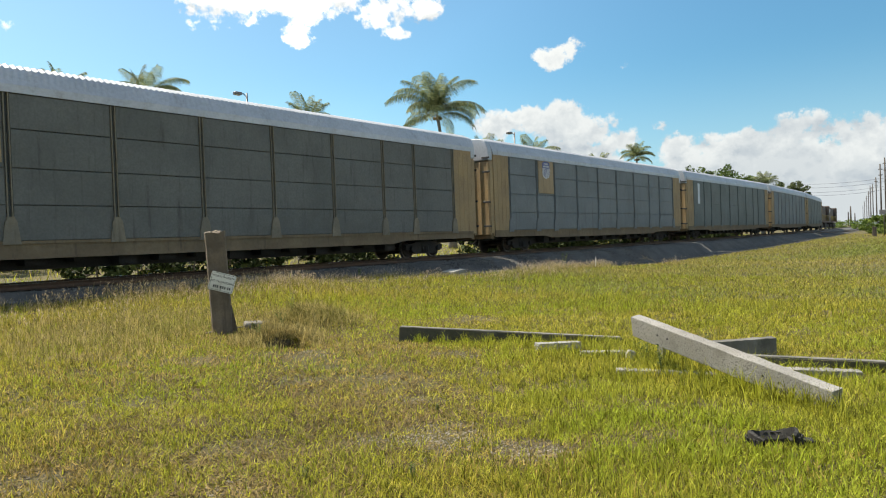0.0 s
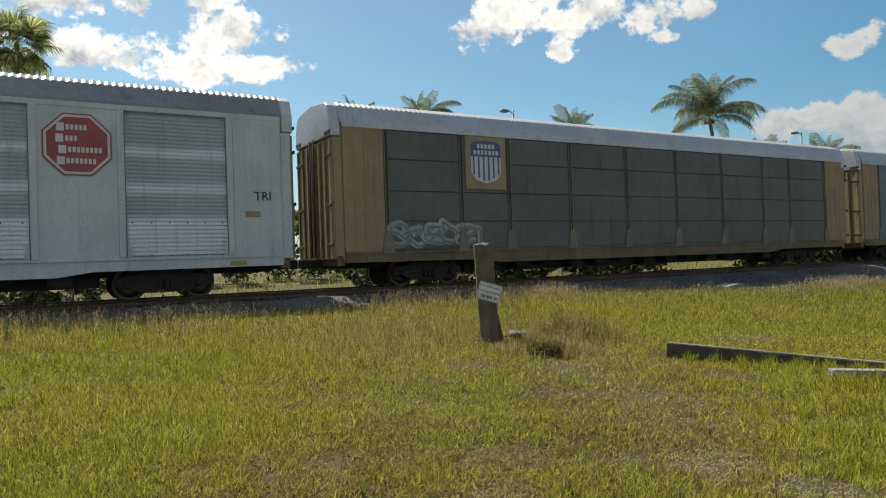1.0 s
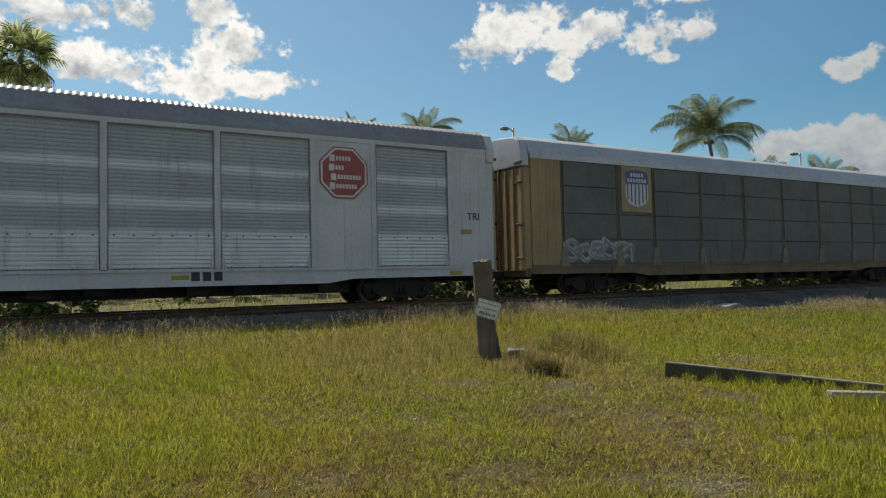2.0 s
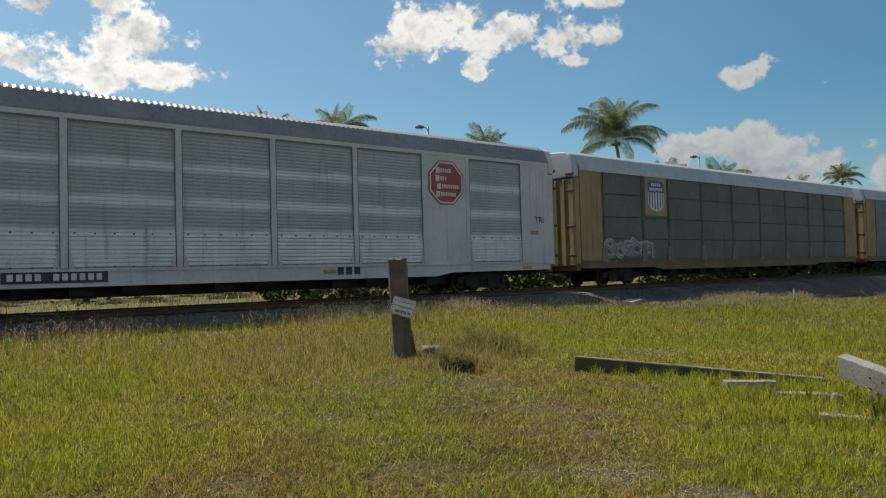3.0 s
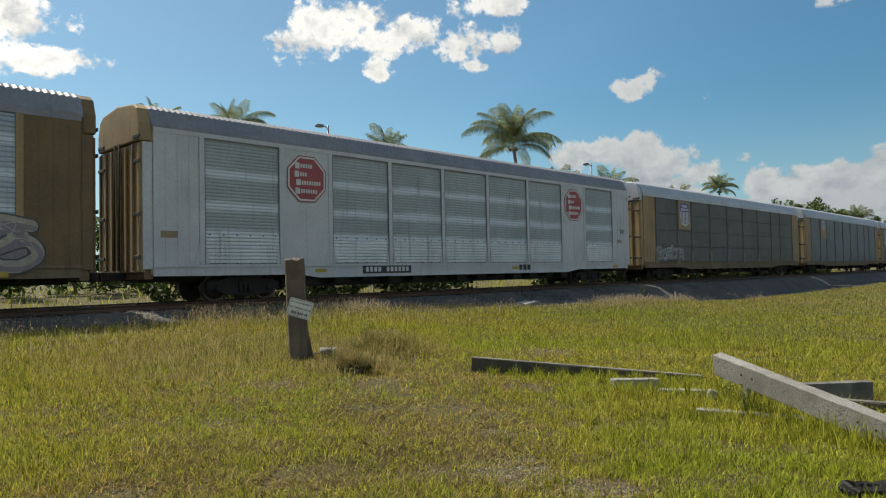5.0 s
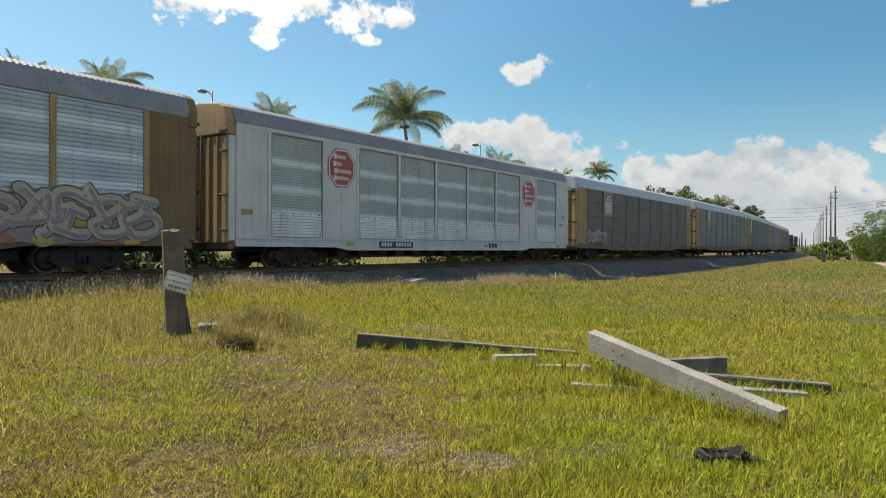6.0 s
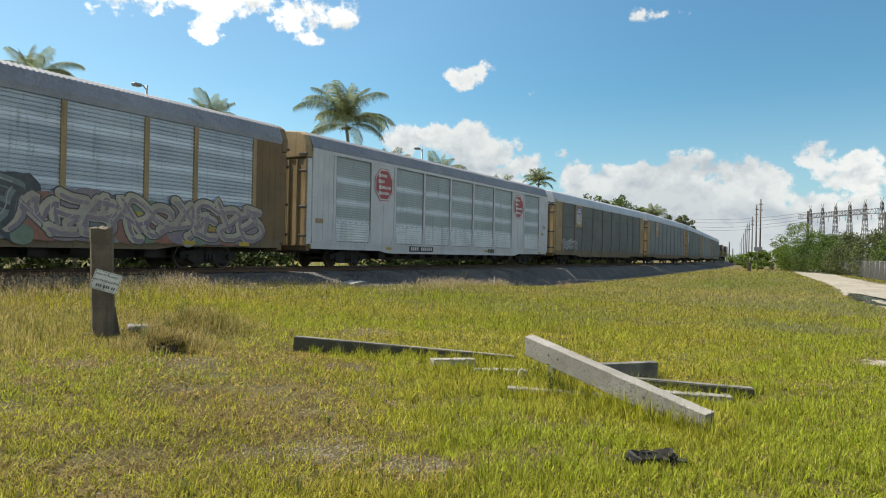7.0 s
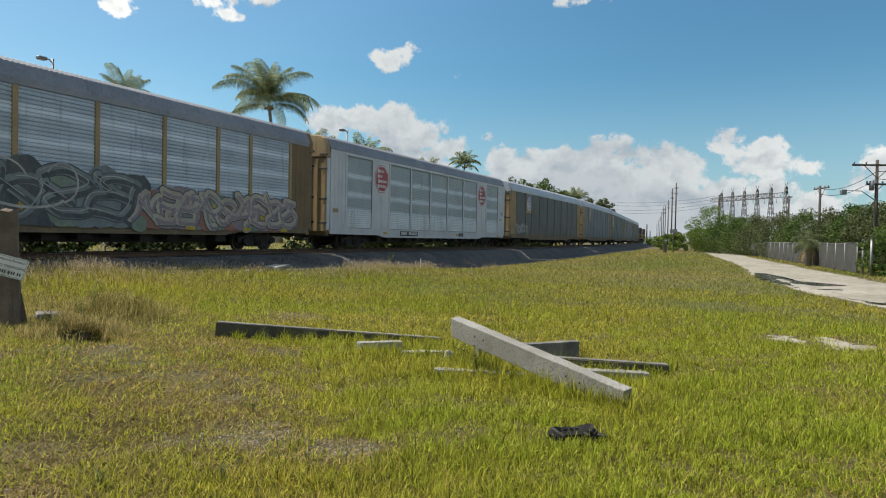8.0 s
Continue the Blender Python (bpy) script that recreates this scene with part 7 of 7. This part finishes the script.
def build_grass():
    rng = np.random.default_rng(31)
    # short grass, in tufts
    seedlings = field(rng, 44000, 3.2, 24.0, power=1.4)
    per = 11
    xy = np.repeat(seedlings, per, axis=0)
    lush = np.repeat(rng.uniform(0.55, 1.45, len(seedlings)), per)
    xy = xy + rng.normal(0, 0.024, xy.shape) * np.repeat(rng.uniform(0.5, 1.6, len(seedlings)), per)[:, None]
    loose = field(rng, 80000, 3.2, 24.0, power=1.3)
    xy = np.concatenate([xy, loose])
    lush = np.concatenate([lush, rng.uniform(0.5, 0.9, len(loose))])
    x, y = xy[:, 0], xy[:, 1]
    tuft = wave(x, y, 7.0, 2)
    thin = 0.30 + 0.75 * wave(x, y, 1.4, 1) + 0.85 * tuft
    wear, bare = worn(x, y)
    rich = np.interp(np.degrees(np.arctan2(x, y)), [0, 14, 30, 48, 58, 100], [1.1, 0.82, 0.56, 0.54, 0.98, 1.0])
    rich = rich + (1 - rich) * np.clip((np.hypot(x, y) - 9) / 6, 0, 1)
    keep = growing(xy) & (rng.uniform(0, 1, len(x)) < np.clip(0.58 + 0.70 * thin, 0.10, 1) * np.sqrt(rich) * (1 - 0.70 * wear) * (1 - 0.85 * bare))
    rich, tuft, wear = rich[keep], tuft[keep], wear[keep]
    xy, x, y, lush = xy[keep], x[keep], y[keep], lush[keep]
    d = np.hypot(x, y)
    tall = np.clip(0.55 + 0.60 * wave(x, y, 0.5, 4) + 0.45 * wave(x, y, 2.2, 5), 0.12, 1.6) * np.interp(y, [2, 9, 15], [0.85, 1.0, 1.6])
    pile = np.exp(-(((x - 8.2) / 1.3) ** 2 + ((y - 3.0) / 2.2) ** 2)) + 0.5 * np.exp(-(((x - 5.9) / 0.4) ** 2 + ((y - 1.4) / 0.6) ** 2))
    length = (0.045 + 0.125 * tall * lush * rich ** 1.5 + 0.11 * pile) * np.clip(0.9 + 0.7 * tuft, 0.4, 1.7) * (1 - 0.45 * wear) * rng.uniform(0.55, 1.35, len(x))
    width = (0.0056 + 0.0003 * d) * rng.uniform(0.6, 1.3, len(x))
    # golden, drier stands mix with the green
    gold = np.interp(np.degrees(np.arctan2(x, y)), [0, 12, 34, 46, 58, 72, 100], [0.12, 0.30, 0.52, 0.40, 0.10, 0.05, 0.14]) + 0.30 * wave(x, y, 0.9, 12) + 0.2 * wave(x, y, 3.0, 13) - 0.5 * pile + np.interp(d, [9, 16], [0, 0.16]) - 0.25 * tuft + 0.75 * wear
    dry = rng.uniform(0, 1, len(x)) < gold
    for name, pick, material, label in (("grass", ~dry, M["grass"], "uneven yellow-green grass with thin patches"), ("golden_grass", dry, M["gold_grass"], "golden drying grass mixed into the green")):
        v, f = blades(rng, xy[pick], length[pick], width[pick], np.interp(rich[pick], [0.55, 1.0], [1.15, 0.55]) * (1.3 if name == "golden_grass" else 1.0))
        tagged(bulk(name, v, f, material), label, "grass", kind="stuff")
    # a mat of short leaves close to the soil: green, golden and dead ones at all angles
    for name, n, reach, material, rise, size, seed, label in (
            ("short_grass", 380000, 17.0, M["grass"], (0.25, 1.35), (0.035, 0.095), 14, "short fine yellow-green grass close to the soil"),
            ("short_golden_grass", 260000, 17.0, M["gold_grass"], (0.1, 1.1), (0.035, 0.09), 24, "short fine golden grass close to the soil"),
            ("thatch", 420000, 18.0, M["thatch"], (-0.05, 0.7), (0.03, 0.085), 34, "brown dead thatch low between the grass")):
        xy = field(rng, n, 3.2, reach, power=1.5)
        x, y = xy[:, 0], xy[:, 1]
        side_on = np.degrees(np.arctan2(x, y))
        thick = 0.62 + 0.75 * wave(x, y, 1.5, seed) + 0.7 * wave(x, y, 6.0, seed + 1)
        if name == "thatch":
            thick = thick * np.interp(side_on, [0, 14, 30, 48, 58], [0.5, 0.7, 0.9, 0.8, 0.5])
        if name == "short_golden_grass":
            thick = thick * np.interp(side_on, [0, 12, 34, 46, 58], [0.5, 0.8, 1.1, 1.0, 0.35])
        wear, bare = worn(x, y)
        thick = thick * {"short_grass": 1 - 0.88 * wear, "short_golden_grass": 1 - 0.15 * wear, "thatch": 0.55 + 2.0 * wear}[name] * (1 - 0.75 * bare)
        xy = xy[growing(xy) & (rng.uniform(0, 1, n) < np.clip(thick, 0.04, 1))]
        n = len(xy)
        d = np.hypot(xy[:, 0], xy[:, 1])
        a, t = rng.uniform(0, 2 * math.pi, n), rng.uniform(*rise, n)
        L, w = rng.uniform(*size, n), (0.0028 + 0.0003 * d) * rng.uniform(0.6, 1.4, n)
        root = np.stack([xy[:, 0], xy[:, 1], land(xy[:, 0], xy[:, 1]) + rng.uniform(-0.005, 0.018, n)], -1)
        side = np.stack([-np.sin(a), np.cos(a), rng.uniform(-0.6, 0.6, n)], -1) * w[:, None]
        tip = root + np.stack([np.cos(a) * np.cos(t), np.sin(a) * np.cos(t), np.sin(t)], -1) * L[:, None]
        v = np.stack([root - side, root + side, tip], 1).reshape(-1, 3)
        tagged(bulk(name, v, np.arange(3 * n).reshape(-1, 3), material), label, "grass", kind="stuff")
    # the ground behind the camera, thinner
    xy = field(rng, 11000, 0.3, 26.0, 104.0, 356.0, power=1.2)
    more = field(rng, 9000, 0.3, 3.4, -4.0, 104.0, power=1.0)
    xy = np.concatenate([xy, more])
    xy = xy[growing(xy)]
    v, f = blades(rng, xy, rng.uniform(0.06, 0.18, len(xy)), rng.uniform(0.010, 0.018, len(xy)), 0.5)
    tagged(bulk("grass_behind", v, f, M["grass"]), "thin yellow-green grass on worn ground", "grass", kind="stuff")
    # farther grass, in coarser blades
    xy = field(rng, 210000, 22.0, 130.0, 20.0, 104.0, power=1.5)
    xy = xy[growing(xy)]
    d = np.hypot(xy[:, 0], xy[:, 1])
    off = track_y(xy[:, 0]) - xy[:, 1]
    length = (0.085 + 0.0008 * d) * rng.uniform(0.5, 1.4, len(xy)) * (1 + 0.5 * wave(xy[:, 0], xy[:, 1], 0.5, 16))
    width = (0.006 + 0.00027 * d) * rng.uniform(0.7, 1.3, len(xy))
    gold = np.interp(off, [5, 10, 16, 30], [0.58, 0.42, 0.26, 0.15]) + 0.4 * wave(xy[:, 0], xy[:, 1], 0.25, 18) + 0.25 * wave(xy[:, 0], xy[:, 1], 1.2, 19)
    dry = rng.uniform(0, 1, len(xy)) < gold
    for name, pick, material, label in (("far_grass", ~dry, M["far_grass"], "yellow-green grass reaching to the road and the trees"), ("far_golden_grass", dry, M["gold_grass"], "drier golden grass along the gravel of the track")):
        v, f = blades(rng, xy[pick], length[pick], width[pick], 0.8)
        tagged(bulk(name, v, f, material), label, "grass", kind="stuff")
    # fine leaves that fill it
    n = 330000
    xy = field(rng, n, 15.0, 90.0, 20.0, 104.0, power=1.7)
    xy = xy[growing(xy) & (rng.uniform(0, 1, n) < np.clip(0.75 + 0.6 * wave(xy[:, 0], xy[:, 1], 0.3, 71) + 0.5 * wave(xy[:, 0], xy[:, 1], 1.5, 72), 0.1, 1))]
    n = len(xy)
    d = np.hypot(xy[:, 0], xy[:, 1])
    a, t = rng.uniform(0, 2 * math.pi, n), rng.uniform(0.2, 1.3, n)
    L, w = rng.uniform(0.05, 0.13, n) * (1 + 0.006 * d), (0.003 + 0.0003 * d) * rng.uniform(0.6, 1.4, n)
    root = np.stack([xy[:, 0], xy[:, 1], land(xy[:, 0], xy[:, 1])], -1)
    side = np.stack([-np.sin(a), np.cos(a), rng.uniform(-0.6, 0.6, n)], -1) * w[:, None]
    tip = root + np.stack([np.cos(a) * np.cos(t), np.sin(a) * np.cos(t), np.sin(t)], -1) * L[:, None]
    v = np.stack([root - side, root + side, tip], 1).reshape(-1, 3)
    tagged(bulk("far_short_grass", v, np.arange(3 * n).reshape(-1, 3), M["far_grass"]), "short golden-green grass farther off", "grass", kind="stuff")
    # beyond the track
    s = rng.uniform(-30, 110, 24000)
    xy = np.stack([s, track_y(s) + 3.4 + rng.uniform(0, 1, 24000) ** 2 * 24], -1)
    v, f = blades(rng, xy, rng.uniform(0.15, 0.4, len(xy)), rng.uniform(0.02, 0.04, len(xy)), 0.5)
    tagged(bulk("grass_beyond_track", v, f, M["grass"]), "sunlit grass beyond the railway track", "grass", kind="stuff")
    # tall dry grass with pale seed heads along the ballast
    s = rng.uniform(-6, 40, 52000)
    back = np.abs(rng.normal(0, 1.7, len(s)))
    xy = np.stack([s, TRACK_Y + np.interp(s, [10, 17, 24], [-4.0, -4.3, -5.8]) - back], -1)
    clump = wave(xy[:, 0], xy[:, 1], 0.8, 8) + 0.5 * wave(xy[:, 0], xy[:, 1], 2.6, 9)
    keep = (rng.uniform(0, 1, len(s)) < np.clip(0.5 + 0.6 * clump, 0.05, 1)) & (xy[:, 0] < 30 + 8 * clump)
    xy, clump = xy[keep], clump[keep]
    length = (0.20 + 0.20 * np.clip(clump, 0, 1)) * rng.uniform(0.5, 1.3, len(xy))
    v, f = blades(rng, xy, length, rng.uniform(0.006, 0.011, len(xy)), 0.42, 0.8)
    tagged(bulk("dry_grass", v, f, M["straw"]), "taller dry straw-coloured grass along the track", "grass", kind="stuff")
    pick = rng.uniform(0, 1, len(xy)) < np.clip(0.02 + 0.75 * clump, 0.0, 0.7)
    tips = np.repeat(v.reshape(-1, 5, 3)[pick][:, 4], 5, axis=0)
    n = len(tips)
    p = tips - np.stack([np.zeros(n), np.zeros(n), rng.uniform(-0.02, 0.09, n)], -1)
    q = p + np.stack([rng.normal(0, 0.028, n), rng.normal(0, 0.028, n), rng.uniform(0.03, 0.09, n)], -1)
    a = rng.uniform(0, 6.28, n)
    w = np.stack([np.cos(a), np.sin(a), np.zeros(n)], -1) * rng.uniform(0.002, 0.0055, n)[:, None]
    m = 0.5 * (p + q)
    hv = np.stack([p, m + w, q, m - w], 1).reshape(-1, 3)
    tagged(bulk("seed_heads", hv, np.arange(4 * n).reshape(-1, 4), M["seed"]), "pale feathery seed heads over the dry grass", "grass", kind="stuff")
    # the reddish tall stand round the post
    k = 15000
    xy = np.stack([rng.normal(5.6, 1.5, k), rng.normal(11.2, 1.2, k)], -1)
    k2 = 9000
    xy = np.concatenate([xy, np.stack([rng.normal(7.7, 0.55, k2), rng.normal(9.15, 0.32, k2)], -1)])
    k += k2
    # tussocks hanging over the hollow beside the post
    ring = rng.uniform(0, 2 * math.pi, 5000)
    far = rng.uniform(0.9, 1.9, 5000)
    xy = np.concatenate([xy, np.stack([6.55 + 0.34 * far * np.cos(ring), 8.35 + 0.44 * far * np.sin(ring)], -1)])
    k += 5000
    inside = growing(xy)
    xy, k = xy[inside], int(inside.sum())
    near_post = np.exp(-(((xy[:, 0] - 6.5) / 0.5) ** 2 + ((xy[:, 1] - 9.3) / 0.5) ** 2))
    v, f = blades(rng, xy, rng.uniform(0.08, 0.29, k) * (1 - 0.6 * near_post), rng.uniform(0.005, 0.009, k), 0.6, 0.9)
    tagged(bulk("tall_grass", v, f, M["straw"]), "taller reddish dry grass round the post", "grass", kind="stuff")


def build_seed_stems():
    """Thin tall stems with open reddish seed heads, standing between the post and the ballast."""
    rng = np.random.default_rng(61)
    n = 11000
    xy = np.stack([rng.uniform(-7, 13, n), 17.4 - np.abs(rng.normal(0, 3.0, n))], -1)
    keep = growing(xy, -0.1) & (rng.uniform(0, 1, n) < np.clip(0.45 + 0.9 * wave(xy[:, 0], xy[:, 1], 0.7, 21), 0.05, 1)) & (xy[:, 1] > 9.6 + 0.5 * wave(xy[:, 0], xy[:, 1], 0.5, 22))
    xy = xy[keep]
    n = len(xy)
    v, f = blades(rng, xy, rng.uniform(0.22, 0.52, n), rng.uniform(0.004, 0.007, n), 0.22, 0.5)
    tagged(bulk("grass_stems", v, f, M["straw"]), "thin tall dry stems between the post and the ballast", "grass", kind="stuff")
    tip = np.repeat(v.reshape(-1, 5, 3)[:, 4], 4, axis=0)
    k = len(tip)
    p = tip - np.stack([np.zeros(k), np.zeros(k), rng.uniform(0.0, 0.12, k)], -1)
    q = p + np.stack([rng.normal(0, 0.022, k), rng.normal(0, 0.022, k), rng.uniform(0.02, 0.06, k)], -1)
    a = rng.uniform(0, 6.28, k)
    w = np.stack([np.cos(a), np.sin(a), np.zeros(k)], -1) * rng.uniform(0.003, 0.007, k)[:, None]
    m = 0.5 * (p + q)
    tagged(bulk("seed_sprays", np.stack([p, m + w, q, m - w], 1).reshape(-1, 3), np.arange(4 * k).reshape(-1, 4), M["red_seed"]), "open reddish seed heads on tall grass stems", "grass", kind="stuff")


def build_tall_tufts():
    """Longer grass that the mower leaves against the beams, the tyre and the dark lump."""
    rng = np.random.default_rng(41)
    lines = [((7.80, 6.75), (9.45, 4.30), 2200, 0.15), ((7.45, 2.60), (6.72, 1.05), 2600, 0.20), ((8.05, 4.75), (8.55, 4.40), 200, 0.09), ((8.10, 4.15), (8.55, 3.68), 250, 0.09),
             ((7.28, 3.36), (7.70, 2.36), 420, 0.10), ((5.14, 1.42), (5.14, 1.02), 160, 0.08), ((8.35, 1.9), (8.55, 1.05), 200, 0.09), ((7.9, 3.3), (8.4, 3.0), 900, 0.2)]
    xy, length = [], []
    for (x0, y0), (x1, y1), n, h in lines:
        f = rng.uniform(0, 1, n)
        near = np.abs(rng.normal(0, 0.13, n))
        d = math.hypot(x0 + x1, y0 + y1)
        tuft = np.clip(0.75 + 0.5 * np.sin(f * n / 40) + rng.normal(0, 0.2, n), 0.3, 1.5)
        xy.append(np.stack([x0 + (x1 - x0) * f - near * (x0 + x1) / d, y0 + (y1 - y0) * f - near * (y0 + y1) / d], -1))
        length.append(h * tuft * rng.uniform(0.6, 1.3, n))
    xy, length = np.concatenate(xy), np.concatenate(length)
    v, f = blades(rng, xy, length, rng.uniform(0.005, 0.010, len(xy)), 0.35, 0.9)
    tagged(bulk("tall_tufts", v, f, M["grass"]), "longer green grass left standing against the beams and the tyre", "grass", kind="stuff")
    # dry stems over the dark lump by the post
    n = 2600
    a, r = rng.uniform(0, 2 * math.pi, n), np.sqrt(rng.uniform(0, 1, n)) * 1.15
    px, py = 0.30 * r * np.cos(a), 0.22 * r * np.sin(a)
    c, s = math.cos(math.radians(-34)), math.sin(math.radians(-34))
    xy = np.stack([6.62 + px * c - py * s, 8.45 + px * s + py * c], -1)
    keep = py > -0.10
    xy, lift = xy[keep], (0.12 * np.clip(1 - r ** 2, 0, 1))[keep]
    v, f = blades(rng, xy, rng.uniform(0.10, 0.26, len(xy)), rng.uniform(0.005, 0.009, len(xy)), 0.8, 0.8)
    v[:, 2] += np.repeat(lift, 5)
    tagged(bulk("dry_tuft", v, f, M["straw"]), "dry stems hanging over the dark lump in the hollow", "grass", kind="stuff")


def build_weeds():
    """Single leafy weeds that stand out against the ballast."""
    rng = random.Random(17)
    spots = [(2.75, 17.2, 0.95), (-0.3, 17.0, 0.5), (0.2, 16.6, 0.6), (16.5, 16.6, 0.5), (28.0, 15.2, 0.7), (6.6, 8.9, 0.35), (7.6, 9.3, 0.4), (7.1, 8.9, 0.35), (9.0, 2.9, 0.4), (8.0, 3.3, 0.4), (7.5, 2.9, 0.35), (6.4, 8.6, 0.3), (3.4, 3.0, 0.16), (3.0, 3.6, 0.15), (2.2, 3.3, 0.14), (2.55, 3.15, 0.12), (1.3, 4.2, 0.15), (4.9, 4.0, 0.12), (0.6, 3.6, 0.14), (1.9, 4.4, 0.13), (-0.4, 14.8, 0.5), (0.6, 15.2, 0.45), (1.4, 14.2, 0.42), (-1.2, 15.6, 0.5), (2.4, 15.6, 0.45)]
    for x, y, h in spots:
        ob = tagged(new("weed"), "leafy green weed standing in the grass", "weed", "weeds")
        ob.matrix_basis = pose(x, y, float(land(x, y)) - 0.02, 0, 0, rng.uniform(0, 360))
        bm = bmesh.new()
        leaves = []
        for k in range(4 if h < 0.9 else 3):
            a = rng.uniform(0, 6.28)
            lean = rng.uniform(0.05, 0.3) * h
            tip = Vector((lean * math.cos(a), lean * math.sin(a), h * rng.uniform(0.7, 1.05)))
            tube(bm, [(0, 0, 0), tip * 0.5 + Vector((0, 0, 0.05 * h)), tip], [0.006, 0.004, 0.002], 5)
            for j in range(14):
                f = 0.15 + 0.85 * j / 13
                leaves.append((tip * f, rng.uniform(0, 6.28), h * 0.14 * rng.uniform(0.6, 1.2)))
        part("stem", bm, M["weed"], ob)
        verts, faces = [], []
        for p, a, s in leaves:
            d, w = Vector((math.cos(a), math.sin(a), 0.5)).normalized() * s, Vector((-math.sin(a), math.cos(a), 0)) * s * 0.28
            b = len(verts)
            verts += [tuple(p), tuple(p + d * 0.5 + w), tuple(p + d), tuple(p + d * 0.5 - w)]
            faces.append((b, b + 1, b + 2, b + 3))
        me = bpy.data.meshes.new("foliage")
        me.from_pydata(verts, [], faces)
        me.materials.append(M["weed"])
        fo = new("foliage", me)
        fo.parent = ob


build_stones()
build_weeds()
build_tall_tufts()
build_seed_stems()
build_grass()


# ---- what moves ----
SPEED, START = 7.1, -0.6


def car_pose(s, half):
    """A car stands on its two trucks, half its wheel base before and behind its middle."""
    x0, y0, _ = track(s - half)
    x1, y1, _ = track(s + half)
    return pose((x0 + x1) / 2, (y0 + y1) / 2, RAIL_Z, 0, 0, math.degrees(math.atan2(y1 - y0, x1 - x0)))


def motions():
    for car, offset, half in TRAIN:
        walk(car, [(t, car_pose(START + offset + SPEED * t, half)) for t in np.arange(0.0, 8.01, 0.5).tolist()])
    step = 2 / FPS
    for ob, x in WHEELS:
        walk(ob, [(i * step, pose(x, 0, WHEEL_R, 0, math.degrees(SPEED * i * step / WHEEL_R) % 360.0, 0)) for i in range(121)])


motions()
